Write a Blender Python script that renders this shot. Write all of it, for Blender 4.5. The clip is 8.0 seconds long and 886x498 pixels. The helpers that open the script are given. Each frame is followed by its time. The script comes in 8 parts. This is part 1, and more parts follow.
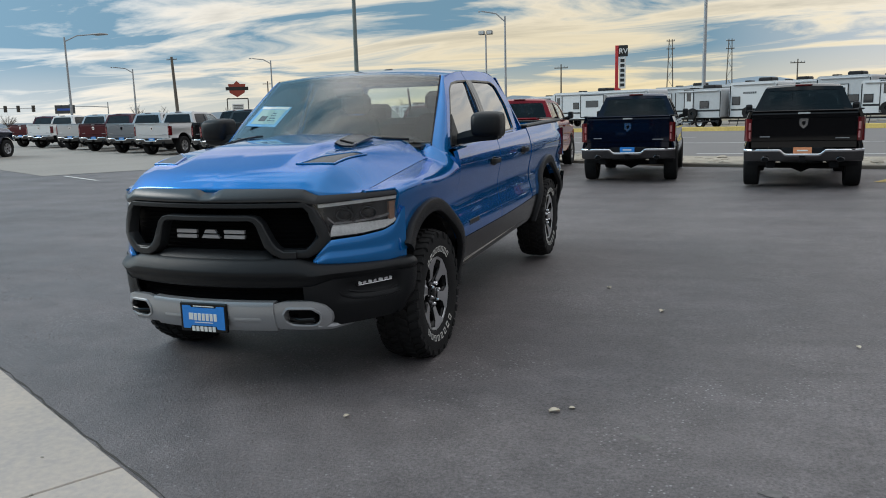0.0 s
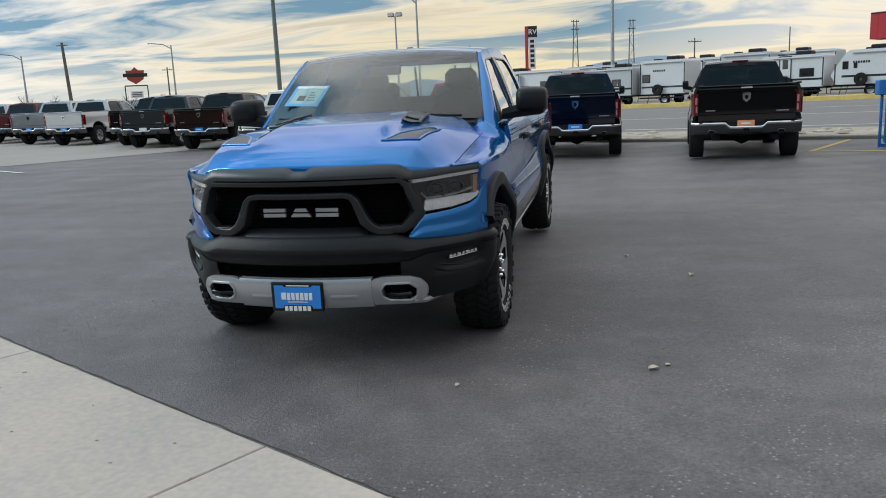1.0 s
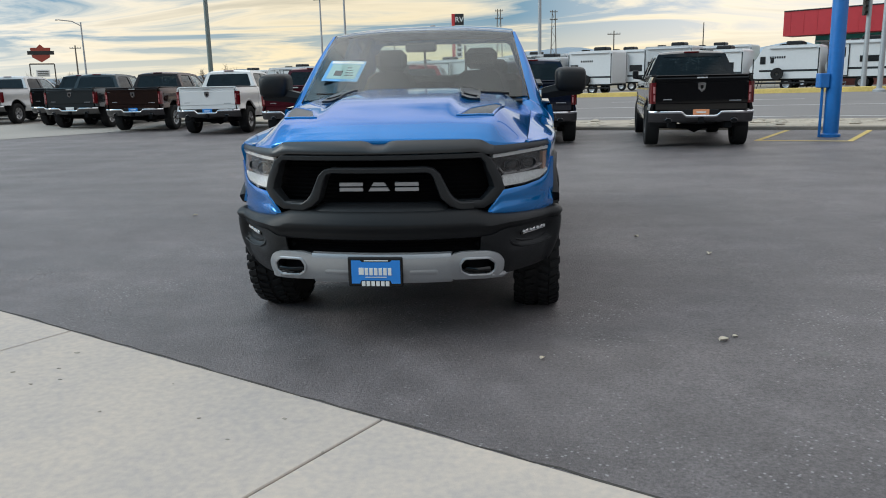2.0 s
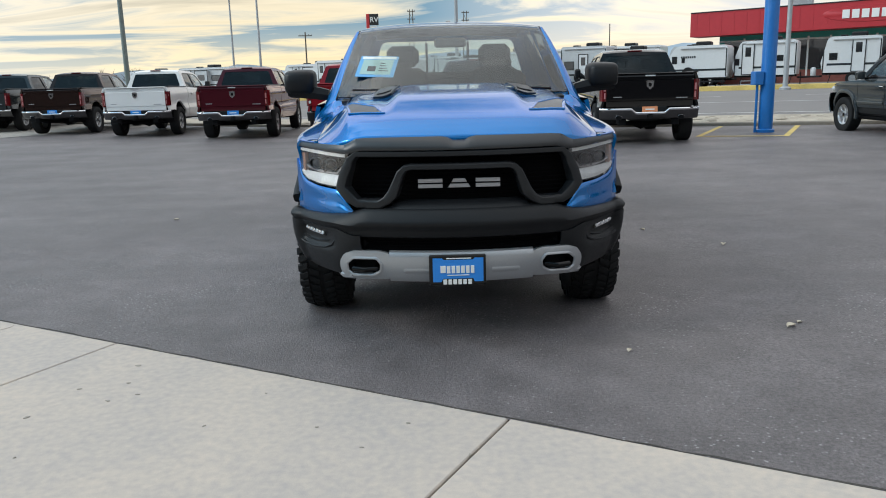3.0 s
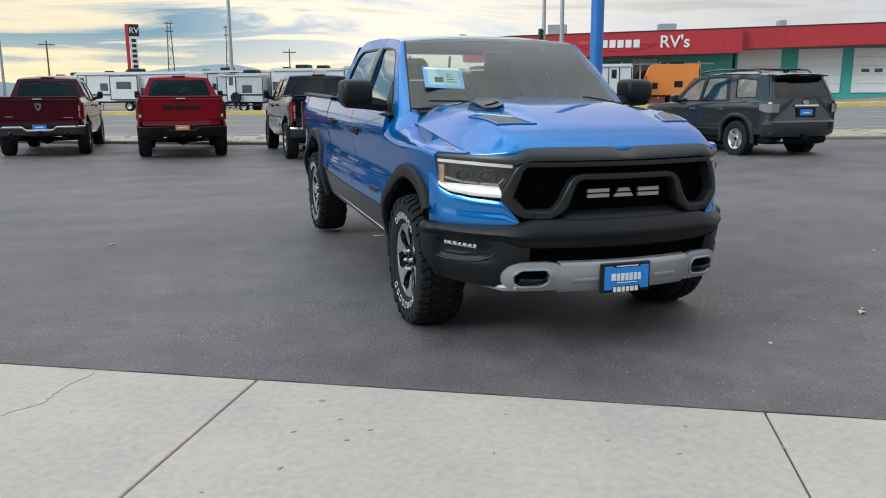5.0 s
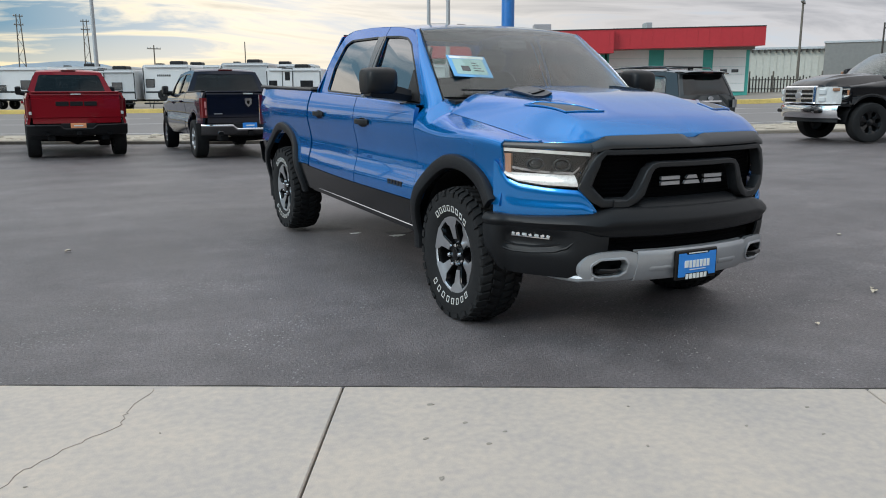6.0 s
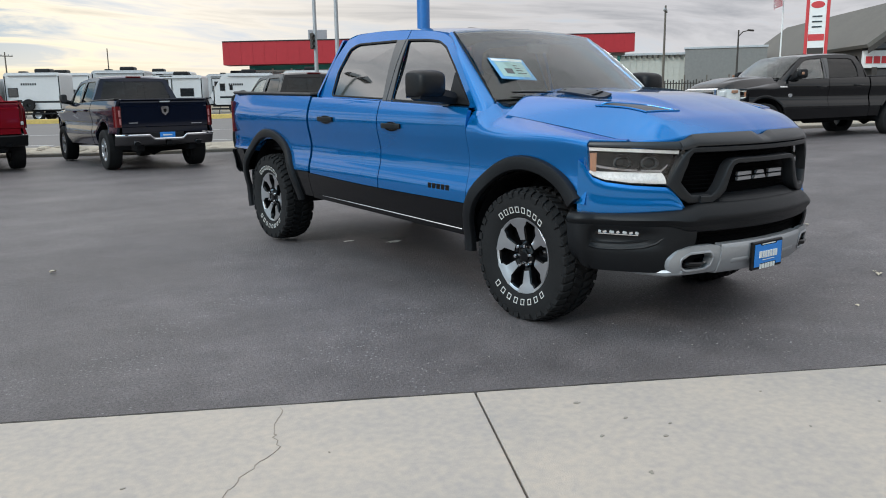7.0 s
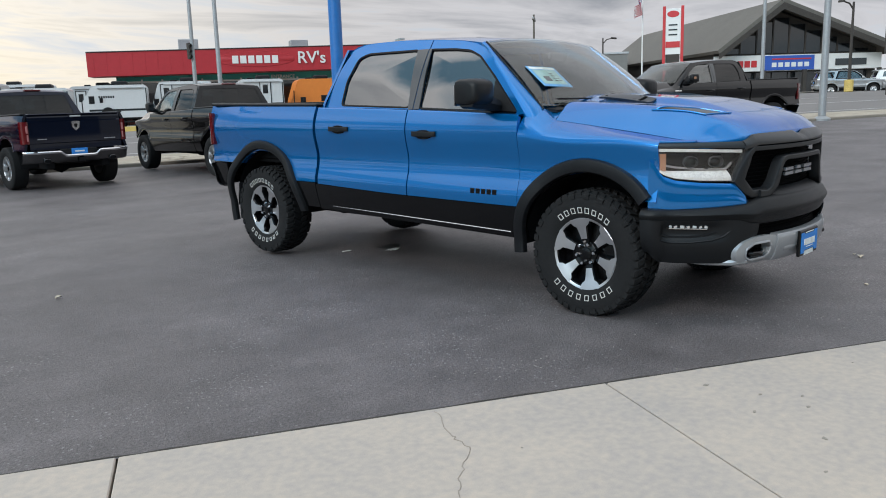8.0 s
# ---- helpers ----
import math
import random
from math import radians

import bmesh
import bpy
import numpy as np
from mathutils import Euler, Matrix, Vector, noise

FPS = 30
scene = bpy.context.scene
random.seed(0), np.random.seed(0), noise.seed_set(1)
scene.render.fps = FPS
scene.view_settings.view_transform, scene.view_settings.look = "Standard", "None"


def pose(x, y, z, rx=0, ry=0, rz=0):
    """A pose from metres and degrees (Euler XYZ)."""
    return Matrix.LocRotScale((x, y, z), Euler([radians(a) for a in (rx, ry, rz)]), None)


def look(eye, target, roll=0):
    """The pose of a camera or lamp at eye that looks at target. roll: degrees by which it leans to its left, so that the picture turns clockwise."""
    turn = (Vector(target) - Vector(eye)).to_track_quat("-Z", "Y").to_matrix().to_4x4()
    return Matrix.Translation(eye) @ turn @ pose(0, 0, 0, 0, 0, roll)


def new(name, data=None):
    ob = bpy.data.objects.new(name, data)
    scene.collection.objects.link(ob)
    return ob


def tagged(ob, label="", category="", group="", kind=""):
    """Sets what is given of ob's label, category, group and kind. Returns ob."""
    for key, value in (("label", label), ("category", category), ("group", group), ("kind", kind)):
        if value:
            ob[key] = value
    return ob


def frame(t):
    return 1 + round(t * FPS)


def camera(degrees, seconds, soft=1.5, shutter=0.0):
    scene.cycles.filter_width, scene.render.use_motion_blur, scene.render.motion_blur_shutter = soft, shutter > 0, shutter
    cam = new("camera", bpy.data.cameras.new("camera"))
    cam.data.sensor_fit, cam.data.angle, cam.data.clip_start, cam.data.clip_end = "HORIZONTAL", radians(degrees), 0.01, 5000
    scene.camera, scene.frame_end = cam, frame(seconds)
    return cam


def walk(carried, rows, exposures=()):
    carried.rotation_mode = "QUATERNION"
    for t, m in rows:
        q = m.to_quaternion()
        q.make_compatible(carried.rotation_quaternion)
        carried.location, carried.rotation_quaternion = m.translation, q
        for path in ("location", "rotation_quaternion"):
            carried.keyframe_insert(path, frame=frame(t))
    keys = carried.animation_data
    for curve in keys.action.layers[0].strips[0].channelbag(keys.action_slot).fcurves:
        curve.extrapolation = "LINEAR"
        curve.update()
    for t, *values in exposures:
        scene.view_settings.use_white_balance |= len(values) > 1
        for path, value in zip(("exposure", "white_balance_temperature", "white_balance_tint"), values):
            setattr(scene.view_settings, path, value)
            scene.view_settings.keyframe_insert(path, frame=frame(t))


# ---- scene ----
cam = camera(58.7, 8.0, 1.0)
PATH = [
    (0, (2.614, -4.735, 1.538), (1.985, -2.866, 1.205), -1.5),
    (0.5, (2.136, -4.947, 1.536), (1.626, -3.046, 1.183), -2.2),
    (1, (1.652, -5.105, 1.525), (1.245, -3.184, 1.143), -2.6),
    (1.5, (1.232, -5.223, 1.527), (0.929, -3.288, 1.12), -2.5),
    (1.7, (1.04, -5.262, 1.503), (0.781, -3.323, 1.089), -1.9),
    (3, (-0.168, -5.232, 1.471), (-0.146, -3.277, 1.048), -1.5),
    (3.5, (-0.759, -5.143, 1.472), (-0.56, -3.195, 1.063), -1.3),
    (4, (-1.299, -5.079, 1.459), (-0.968, -3.148, 1.054), -1.0),
    (4.5, (-1.843, -4.956, 1.46), (-1.37, -3.054, 1.061), -0.7),
    (4.7, (-2.051, -4.903, 1.463), (-1.519, -3.015, 1.071), -0.5),
    (5.8, (-3.092, -4.339, 1.409), (-2.236, -2.575, 1.015), -0.2),
    (6, (-3.286, -4.21, 1.396), (-2.371, -2.475, 1.005), -0.2),
    (6.5, (-3.81, -3.91, 1.389), (-2.756, -2.255, 1.0), -0.4),
    (7, (-4.283, -3.552, 1.381), (-3.101, -1.983, 1.003), -0.8),
    (7.5, (-4.829, -3.224, 1.416), (-3.523, -1.754, 1.048), -1.3),
    (8, (-5.294, -2.813, 1.406), (-3.868, -1.459, 1.041), -1.8),
]
walk(cam, [(t, look(eye, target, roll)) for t, eye, target, roll in PATH],
     [(0.0, 0.32, 6600, 11), (1.5, 0.46, 6600, 11), (3.0, 0.62, 6600, 11), (4.5, 0.66, 6580, 11), (6.0, 0.59, 6680, 12), (7.0, 0.60, 6680, 12), (8.0, 0.54, 6620, 12)])


# ---- world and sun ----
SUN_BEARING, SUN_HEIGHT = -98.0, 32.0      # degrees clockwise from +y, degrees above the horizon
world = bpy.data.worlds.new("sky")
scene.world = world
world.use_nodes = True
wt = world.node_tree
wt.nodes.clear()


def wnode(kind, **values):
    n = wt.nodes.new(kind)
    for k, v in values.items():
        n.inputs[k].default_value = v
    return n


def wmath(op, a, b=None):
    n = wt.nodes.new("ShaderNodeMath")
    n.operation = op
    for i, q in enumerate((a, b)):
        if q is None:
            continue
        if isinstance(q, (int, float)):
            n.inputs[i].default_value = q
        else:
            wt.links.new(q, n.inputs[i])
    return n.outputs[0]


def wramp(fac, stops):
    n = wt.nodes.new("ShaderNodeValToRGB")
    els = n.color_ramp.elements
    while len(els) < len(stops):
        els.new(0.5)
    for e, (p, c) in zip(els, stops):
        e.position, e.color = p, (*c, 1)
    wt.links.new(fac, n.inputs[0])
    return n.outputs[0]


def wmix(fac, a, b):
    n = wt.nodes.new("ShaderNodeMix")
    n.data_type = "RGBA"
    for q, i in ((fac, 0), (a, 6), (b, 7)):
        if isinstance(q, (tuple, float, int)):
            n.inputs[i].default_value = (*q, 1) if isinstance(q, tuple) else q
        else:
            wt.links.new(q, n.inputs[i])
    return n.outputs[2]


sky = wt.nodes.new("ShaderNodeTexSky")
sky.sky_type = "NISHITA"
sky.sun_disc = False
sky.sun_elevation, sky.sun_rotation = radians(SUN_HEIGHT), radians(SUN_BEARING)
sky.air_density, sky.dust_density, sky.ozone_density = 1.0, 0.6, 1.5
coords = wt.nodes.new("ShaderNodeTexCoord")
split = wt.nodes.new("ShaderNodeSeparateXYZ")
wt.links.new(coords.outputs["Generated"], split.inputs[0])
up = wmath("MAXIMUM", split.outputs[2], 0.0)
lift = wmath("ADD", up, 0.10)
flat = wt.nodes.new("ShaderNodeCombineXYZ")
wt.links.new(wmath("DIVIDE", split.outputs[0], lift), flat.inputs[0])
wt.links.new(wmath("DIVIDE", split.outputs[1], lift), flat.inputs[1])
turned = wt.nodes.new("ShaderNodeMapping")
turned.inputs["Rotation"].default_value = (0, 0, radians(8))
turned.inputs["Scale"].default_value = (0.55, 1.0, 1.0)
turned.inputs["Location"].default_value = (8.3, 5.4, 0.0)
wt.links.new(flat.outputs[0], turned.inputs[0])
puffs = wnode("ShaderNodeTexNoise", Scale=0.95, Detail=10.0, Roughness=0.58, Distortion=0.85)
wt.links.new(turned.outputs[0], puffs.inputs["Vector"])
banks = wnode("ShaderNodeTexNoise", Scale=0.22, Detail=3.0, Roughness=0.5, Distortion=0.2)
wt.links.new(turned.outputs[0], banks.inputs["Vector"])
thick = wmath("ADD", wmath("MULTIPLY", puffs.outputs[0], 0.80), wmath("MULTIPLY", banks.outputs[0], 0.32))
# a thin veil closes the gaps on the far side from the sun
veil_side = wt.nodes.new("ShaderNodeVectorMath")
veil_side.operation = "DOT_PRODUCT"
veil_side.inputs[1].default_value = (math.sin(radians(80)), math.cos(radians(80)), 0)
wt.links.new(coords.outputs["Generated"], veil_side.inputs[0])
veil = wramp(veil_side.outputs["Value"], [(0.25, (0, 0, 0)), (0.76, (1, 1, 1))])
closed = wramp(veil_side.outputs["Value"], [(0.16, (0, 0, 0)), (0.46, (1, 1, 1))])
cover = wramp(wmath("ADD", wmath("SUBTRACT", thick, 0.012), wmath("MULTIPLY", closed, 0.075)), [(0.525, (0, 0, 0)), (0.62, (1, 1, 1))])
depth = wramp(thick, [(0.56, (1.0, 1.0, 1.0)), (0.74, (0.56, 0.585, 0.615))])
# how near a part of the sky lies to the sun
sun_dir = Vector((math.sin(radians(SUN_BEARING)) * math.cos(radians(SUN_HEIGHT)), math.cos(radians(SUN_BEARING)) * math.cos(radians(SUN_HEIGHT)), math.sin(radians(SUN_HEIGHT))))
near = wt.nodes.new("ShaderNodeVectorMath")
near.operation = "DOT_PRODUCT"
near.inputs[1].default_value = sun_dir
wt.links.new(coords.outputs["Generated"], near.inputs[0])
glow = wmath("POWER", wmath("MAXIMUM", near.outputs["Value"], 0.0), 3.0)
west = wt.nodes.new("ShaderNodeVectorMath")
west.operation = "DOT_PRODUCT"
west.inputs[1].default_value = (math.sin(radians(-8)), math.cos(radians(-8)), 0)
wt.links.new(coords.outputs["Generated"], west.inputs[0])
low = wramp(up, [(0.05, (1, 1, 1)), (0.32, (0, 0, 0))])
amber = wmath("MULTIPLY", wmath("POWER", wmath("MAXIMUM", west.outputs["Value"], 0.0), 6.0), low)
cloud = wmix(glow, (0.82, 0.84, 0.85), (0.86, 0.86, 0.84))
cloud = wmix(wmath("MULTIPLY", veil, 0.85), cloud, (0.372, 0.385, 0.415))
cloud = wmix(amber, cloud, (0.84, 0.725, 0.48))
shaded = wt.nodes.new("ShaderNodeMix")
shaded.data_type, shaded.blend_type = "RGBA", "MULTIPLY"
shaded.inputs[0].default_value = 1.0
wt.links.new(cloud, shaded.inputs[6])
wt.links.new(depth, shaded.inputs[7])
dim = wt.nodes.new("ShaderNodeVectorMath")
dim.operation = "SCALE"
dim.inputs["Scale"].default_value = 0.075
wt.links.new(sky.outputs[0], dim.inputs[0])
raised = wt.nodes.new("ShaderNodeVectorMath")
raised.operation = "ADD"
raised.inputs[1].default_value = (0, 0, 0.30)
wt.links.new(coords.outputs["Generated"], raised.inputs[0])
wt.links.new(raised.outputs[0], sky.inputs["Vector"])
clear = wt.nodes.new("ShaderNodeVectorMath")
clear.operation = "MINIMUM"
clear.inputs[1].default_value = (0.205, 0.375, 0.455)
wt.links.new(dim.outputs[0], clear.inputs[0])
gaps = wmix(closed, wmix(0.6, clear.outputs[0], (0.165, 0.325, 0.41)), wmix(veil, (0.66, 0.67, 0.67), (0.40, 0.465, 0.53)))
heaven = wmix(cover, gaps, shaded.outputs[2])
# warm haze low over the horizon
haze = wramp(up, [(0.0, (0.70, 0.70, 0.70)), (0.075, (0, 0, 0))])
warm = wmix(amber, wmix(veil, (0.71, 0.72, 0.72), (0.525, 0.54, 0.555)), (0.84, 0.705, 0.43))
heaven = wmix(haze, heaven, warm)
# an overcast sky is brightest overhead
rise = wt.nodes.new("ShaderNodeMapRange")
rise.interpolation_type = "SMOOTHSTEP"
rise.inputs["From Min"].default_value, rise.inputs["From Max"].default_value = 0.20, 0.80
rise.inputs["To Min"].default_value, rise.inputs["To Max"].default_value = 0.94, 1.40
wt.links.new(up, rise.inputs[0])
lit = wt.nodes.new("ShaderNodeVectorMath")
lit.operation = "SCALE"
wt.links.new(heaven, lit.inputs[0])
halo = wmath("MULTIPLY", wmath("POWER", wmath("MAXIMUM", near.outputs["Value"], 0.0), 9.0), 2.2)
wt.links.new(wmath("MULTIPLY", rise.outputs[0], wmath("ADD", wmath("ADD", wmath("MULTIPLY", glow, 0.8), 1.0), halo)), lit.inputs["Scale"])
heaven = lit.outputs[0]
back = wt.nodes.new("ShaderNodeBackground")
back.inputs["Strength"].default_value = 1.0
wt.links.new(heaven, back.inputs[0])
wt.links.new(back.outputs[0], wt.nodes.new("ShaderNodeOutputWorld").inputs[0])

sun = new("sun", bpy.data.lights.new("sun", "SUN"))
sun.data.energy, sun.data.angle, sun.data.color = 1.0, radians(24), (1.0, 0.95, 0.87)
sun.matrix_world = look(sun_dir * 60, (0, 0, 0))

# ---- building tools ----
class Geo:
    """Vertices and faces of one mesh, gathered piece by piece."""

    def __init__(self):
        self.v, self.f = [], []

    def add(self, verts, faces):
        n = len(self.v)
        self.v += [tuple(map(float, p)) for p in verts]
        self.f += [tuple(n + i for i in q) for q in faces]
        return self

    def box(self, lo, hi, bevel=0.0, turn=None):
        lo, hi = [min(a, b) for a, b in zip(lo, hi)], [max(a, b) for a, b in zip(lo, hi)]
        b = min(bevel, *[0.49 * (h - l) for l, h in zip(lo, hi)])
        if b <= 0:
            vs = [(x, y, z) for x in (lo[0], hi[0]) for y in (lo[1], hi[1]) for z in (lo[2], hi[2])]
            fs = [(0, 1, 3, 2), (4, 6, 7, 5), (0, 4, 5, 1), (2, 3, 7, 6), (0, 2, 6, 4), (1, 5, 7, 3)]
        else:
            vs, idx = [], {}
            for i in (0, 1):
                for j in (0, 1):
                    for k in (0, 1):
                        c = [(lo, hi)[s][n] for n, s in enumerate((i, j, k))]
                        q = [c[n] + (b if s == 0 else -b) for n, s in enumerate((i, j, k))]
                        for ax in range(3):
                            p = list(q)
                            p[ax] = c[ax]
                            idx[i, j, k, ax] = len(vs)
                            vs.append(p)
            fs = []
            for ax in range(3):
                o = [n for n in range(3) if n != ax]
                for s in (0, 1):
                    ring = []
                    for a, c in ((0, 0), (1, 0), (1, 1), (0, 1)):
                        key = [0, 0, 0]
                        key[ax], key[o[0]], key[o[1]] = s, a, c
                        ring.append(idx[(*key, ax)])
                    fs.append(tuple(ring))
                for a in (0, 1):
                    for c in (0, 1):
                        k0, k1 = [0, 0, 0], [0, 0, 0]
                        k0[o[0]] = k1[o[0]] = a
                        k0[o[1]] = k1[o[1]] = c
                        k1[ax] = 1
                        fs.append((idx[(*k0, o[0])], idx[(*k1, o[0])], idx[(*k1, o[1])], idx[(*k0, o[1])]))
            for i in (0, 1):
                for j in (0, 1):
                    for k in (0, 1):
                        fs.append(tuple(idx[i, j, k, ax] for ax in range(3)))
        if turn is not None:
            vs = [turn @ Vector(p) for p in vs]
        return self.add(vs, fs)

    def grid(self, rows, wrap=False):
        n, m = len(rows), len(rows[0])
        vs = [p for r in rows for p in r]
        fs = [(i * m + j, i * m + (j + 1) % m, (i + 1) * m + (j + 1) % m, (i + 1) * m + j) for i in range(n - 1) for j in range(m if wrap else m - 1)]
        return self.add(vs, fs)

    def shell(self, rows, depth):
        """A sheet with thickness: depth goes against the sheet's own normal."""
        P = np.array(rows, float)
        du, dv = np.gradient(P, axis=0), np.gradient(P, axis=1)
        N = np.cross(du, dv)
        N /= np.maximum(np.linalg.norm(N, axis=2, keepdims=True), 1e-9)
        Q = P - N * depth
        n, m = P.shape[:2]
        self.grid(P)
        self.grid(Q[:, ::-1])
        for a, b in ((P[0], Q[0]), (Q[-1], P[-1])):
            self.grid([b, a])
        self.grid([P[:, 0], Q[:, 0]])
        self.grid([Q[:, -1], P[:, -1]])
        return self

    def rings(self, rings, caps=True):
        self.grid(rings, wrap=True)
        if caps:
            m = len(rings[0])
            n = len(self.v)
            self.f.append(tuple(range(n - m, n)))
            first = n - m * len(rings)
            self.f.append(tuple(reversed(range(first, first + m))))
        return self

    def tube(self, path, radius, n=10, caps=True):
        path = [Vector(p) for p in path]
        rs = radius if isinstance(radius, (list, tuple)) else [radius] * len(path)
        rings, side = [], None
        for i, p in enumerate(path):
            d = (path[min(i + 1, len(path) - 1)] - path[max(i - 1, 0)]).normalized()
            if side is None:
                side = d.orthogonal().normalized()
            side = (side - d * side.dot(d)).normalized()
            o = d.cross(side)
            rings.append([p + (side * math.cos(2 * math.pi * k / n) + o * math.sin(2 * math.pi * k / n)) * rs[i] for k in range(n)])
        return self.rings(rings, caps)

    def lathe(self, profile, n=32, m=None, caps=False):
        """Profile of (radius, along) round the x axis; m is applied at the end."""
        rings = [[Vector((h, r * math.cos(2 * math.pi * k / n), r * math.sin(2 * math.pi * k / n))) for k in range(n)] for r, h in profile]
        if m is not None:
            rings = [[m @ p for p in r] for r in rings]
        return self.rings(rings, caps)

    def prism(self, outline, depth, m=None):
        """An outline of (x, y) thickened along z from 0 to depth."""
        n = len(outline)
        vs = [Vector((x, y, 0)) for x, y in outline] + [Vector((x, y, depth)) for x, y in outline]
        if m is not None:
            vs = [m @ p for p in vs]
        return self.add(vs, [tuple(reversed(range(n))), tuple(range(n, 2 * n))] + [(i, (i + 1) % n, n + (i + 1) % n, n + i) for i in range(n)])

    def band(self, path, normals, half, depth, closed=False, bevel=0.25):
        """A flat bar with rounded edges along a path; normals point out of the surface it lies on."""
        P = [Vector(p) for p in path]
        N = [Vector(p).normalized() for p in normals]
        rings = []
        k = len(P)
        for i in range(k):
            a = P[(i - 1) % k] if closed or i > 0 else P[i]
            b = P[(i + 1) % k] if closed or i < k - 1 else P[i]
            d0 = (P[i] - a).normalized() if (P[i] - a).length > 1e-9 else (b - P[i]).normalized()
            d1 = (b - P[i]).normalized() if (b - P[i]).length > 1e-9 else d0
            t = (d0 + d1).normalized()
            w = t.cross(N[i]).normalized()
            stretch = 1 / max(0.5, t.dot(d1))
            h = half[i] if isinstance(half, (list, tuple)) else half
            ring = []
            for u, v in ((-1, 0), (-1, 1 - bevel * 1.3), (-1 + bevel * 0.5, 1 - bevel * 0.3), (-1 + bevel * 1.5, 1), (1 - bevel * 1.5, 1), (1 - bevel * 0.5, 1 - bevel * 0.3), (1, 1 - bevel * 1.3), (1, 0)):
                ring.append(P[i] + w * (u * h * stretch) + N[i] * (v * depth))
            rings.append(ring)
        if closed:
            rings.append(rings[0])
        return self.rings(rings, caps=not closed)


def mesh_of(name, geo, material, angle=35):
    me = bpy.data.meshes.new(name)
    me.from_pydata(geo.v, [], geo.f)
    me.validate()
    bm = bmesh.new()
    bm.from_mesh(me)
    bmesh.ops.remove_doubles(bm, verts=bm.verts, dist=1e-5)
    bmesh.ops.recalc_face_normals(bm, faces=bm.faces)
    bm.to_mesh(me)
    bm.free()
    me.polygons.foreach_set("use_smooth", [True] * len(me.polygons))
    me.set_sharp_from_angle(angle=radians(angle))
    me.materials.append(material)
    return me


def part(name, geo, material, parent=None, label="", angle=35):
    ob = new(name, mesh_of(name, geo, material, angle) if isinstance(geo, Geo) else geo)
    if parent is not None:
        ob.parent = parent
    return tagged(ob, label)


def thing(name, label, category, m=None, group=""):
    ob = tagged(new(name), label, category, group)
    ob.empty_display_size = 0.1
    if m is not None:
        ob.matrix_basis = m
    return ob


def structure(name, geo, material, label, category, angle=35):
    return tagged(part(name, geo, material, None, "", angle), label, category, "", "structure")


def lerp(x, xs, ys):
    return float(np.interp(x, xs, ys))


def spline(xs, ys):
    """A smooth curve through points that never overshoots them."""
    xs, ys = np.array(xs, float), np.array(ys, float)
    h, d = np.diff(xs), np.diff(ys) / np.diff(xs)
    m = np.zeros(len(xs))
    m[0], m[-1] = d[0], d[-1]
    for i in range(1, len(xs) - 1):
        if d[i - 1] * d[i] > 0:
            w1, w2 = 2 * h[i] + h[i - 1], h[i] + 2 * h[i - 1]
            m[i] = (w1 + w2) / (w1 / d[i - 1] + w2 / d[i])

    def at(x):
        x = min(max(x, xs[0]), xs[-1])
        i = min(int(np.searchsorted(xs, x, side="right")) - 1, len(h) - 1)
        t = (x - xs[i]) / h[i]
        return float((1 + 2 * t) * (1 - t) ** 2 * ys[i] + t * (1 - t) ** 2 * h[i] * m[i] + t * t * (3 - 2 * t) * ys[i + 1] + t * t * (t - 1) * h[i] * m[i + 1])

    return at


def smooth01(t):
    t = min(1.0, max(0.0, t))
    return t * t * (3 - 2 * t)


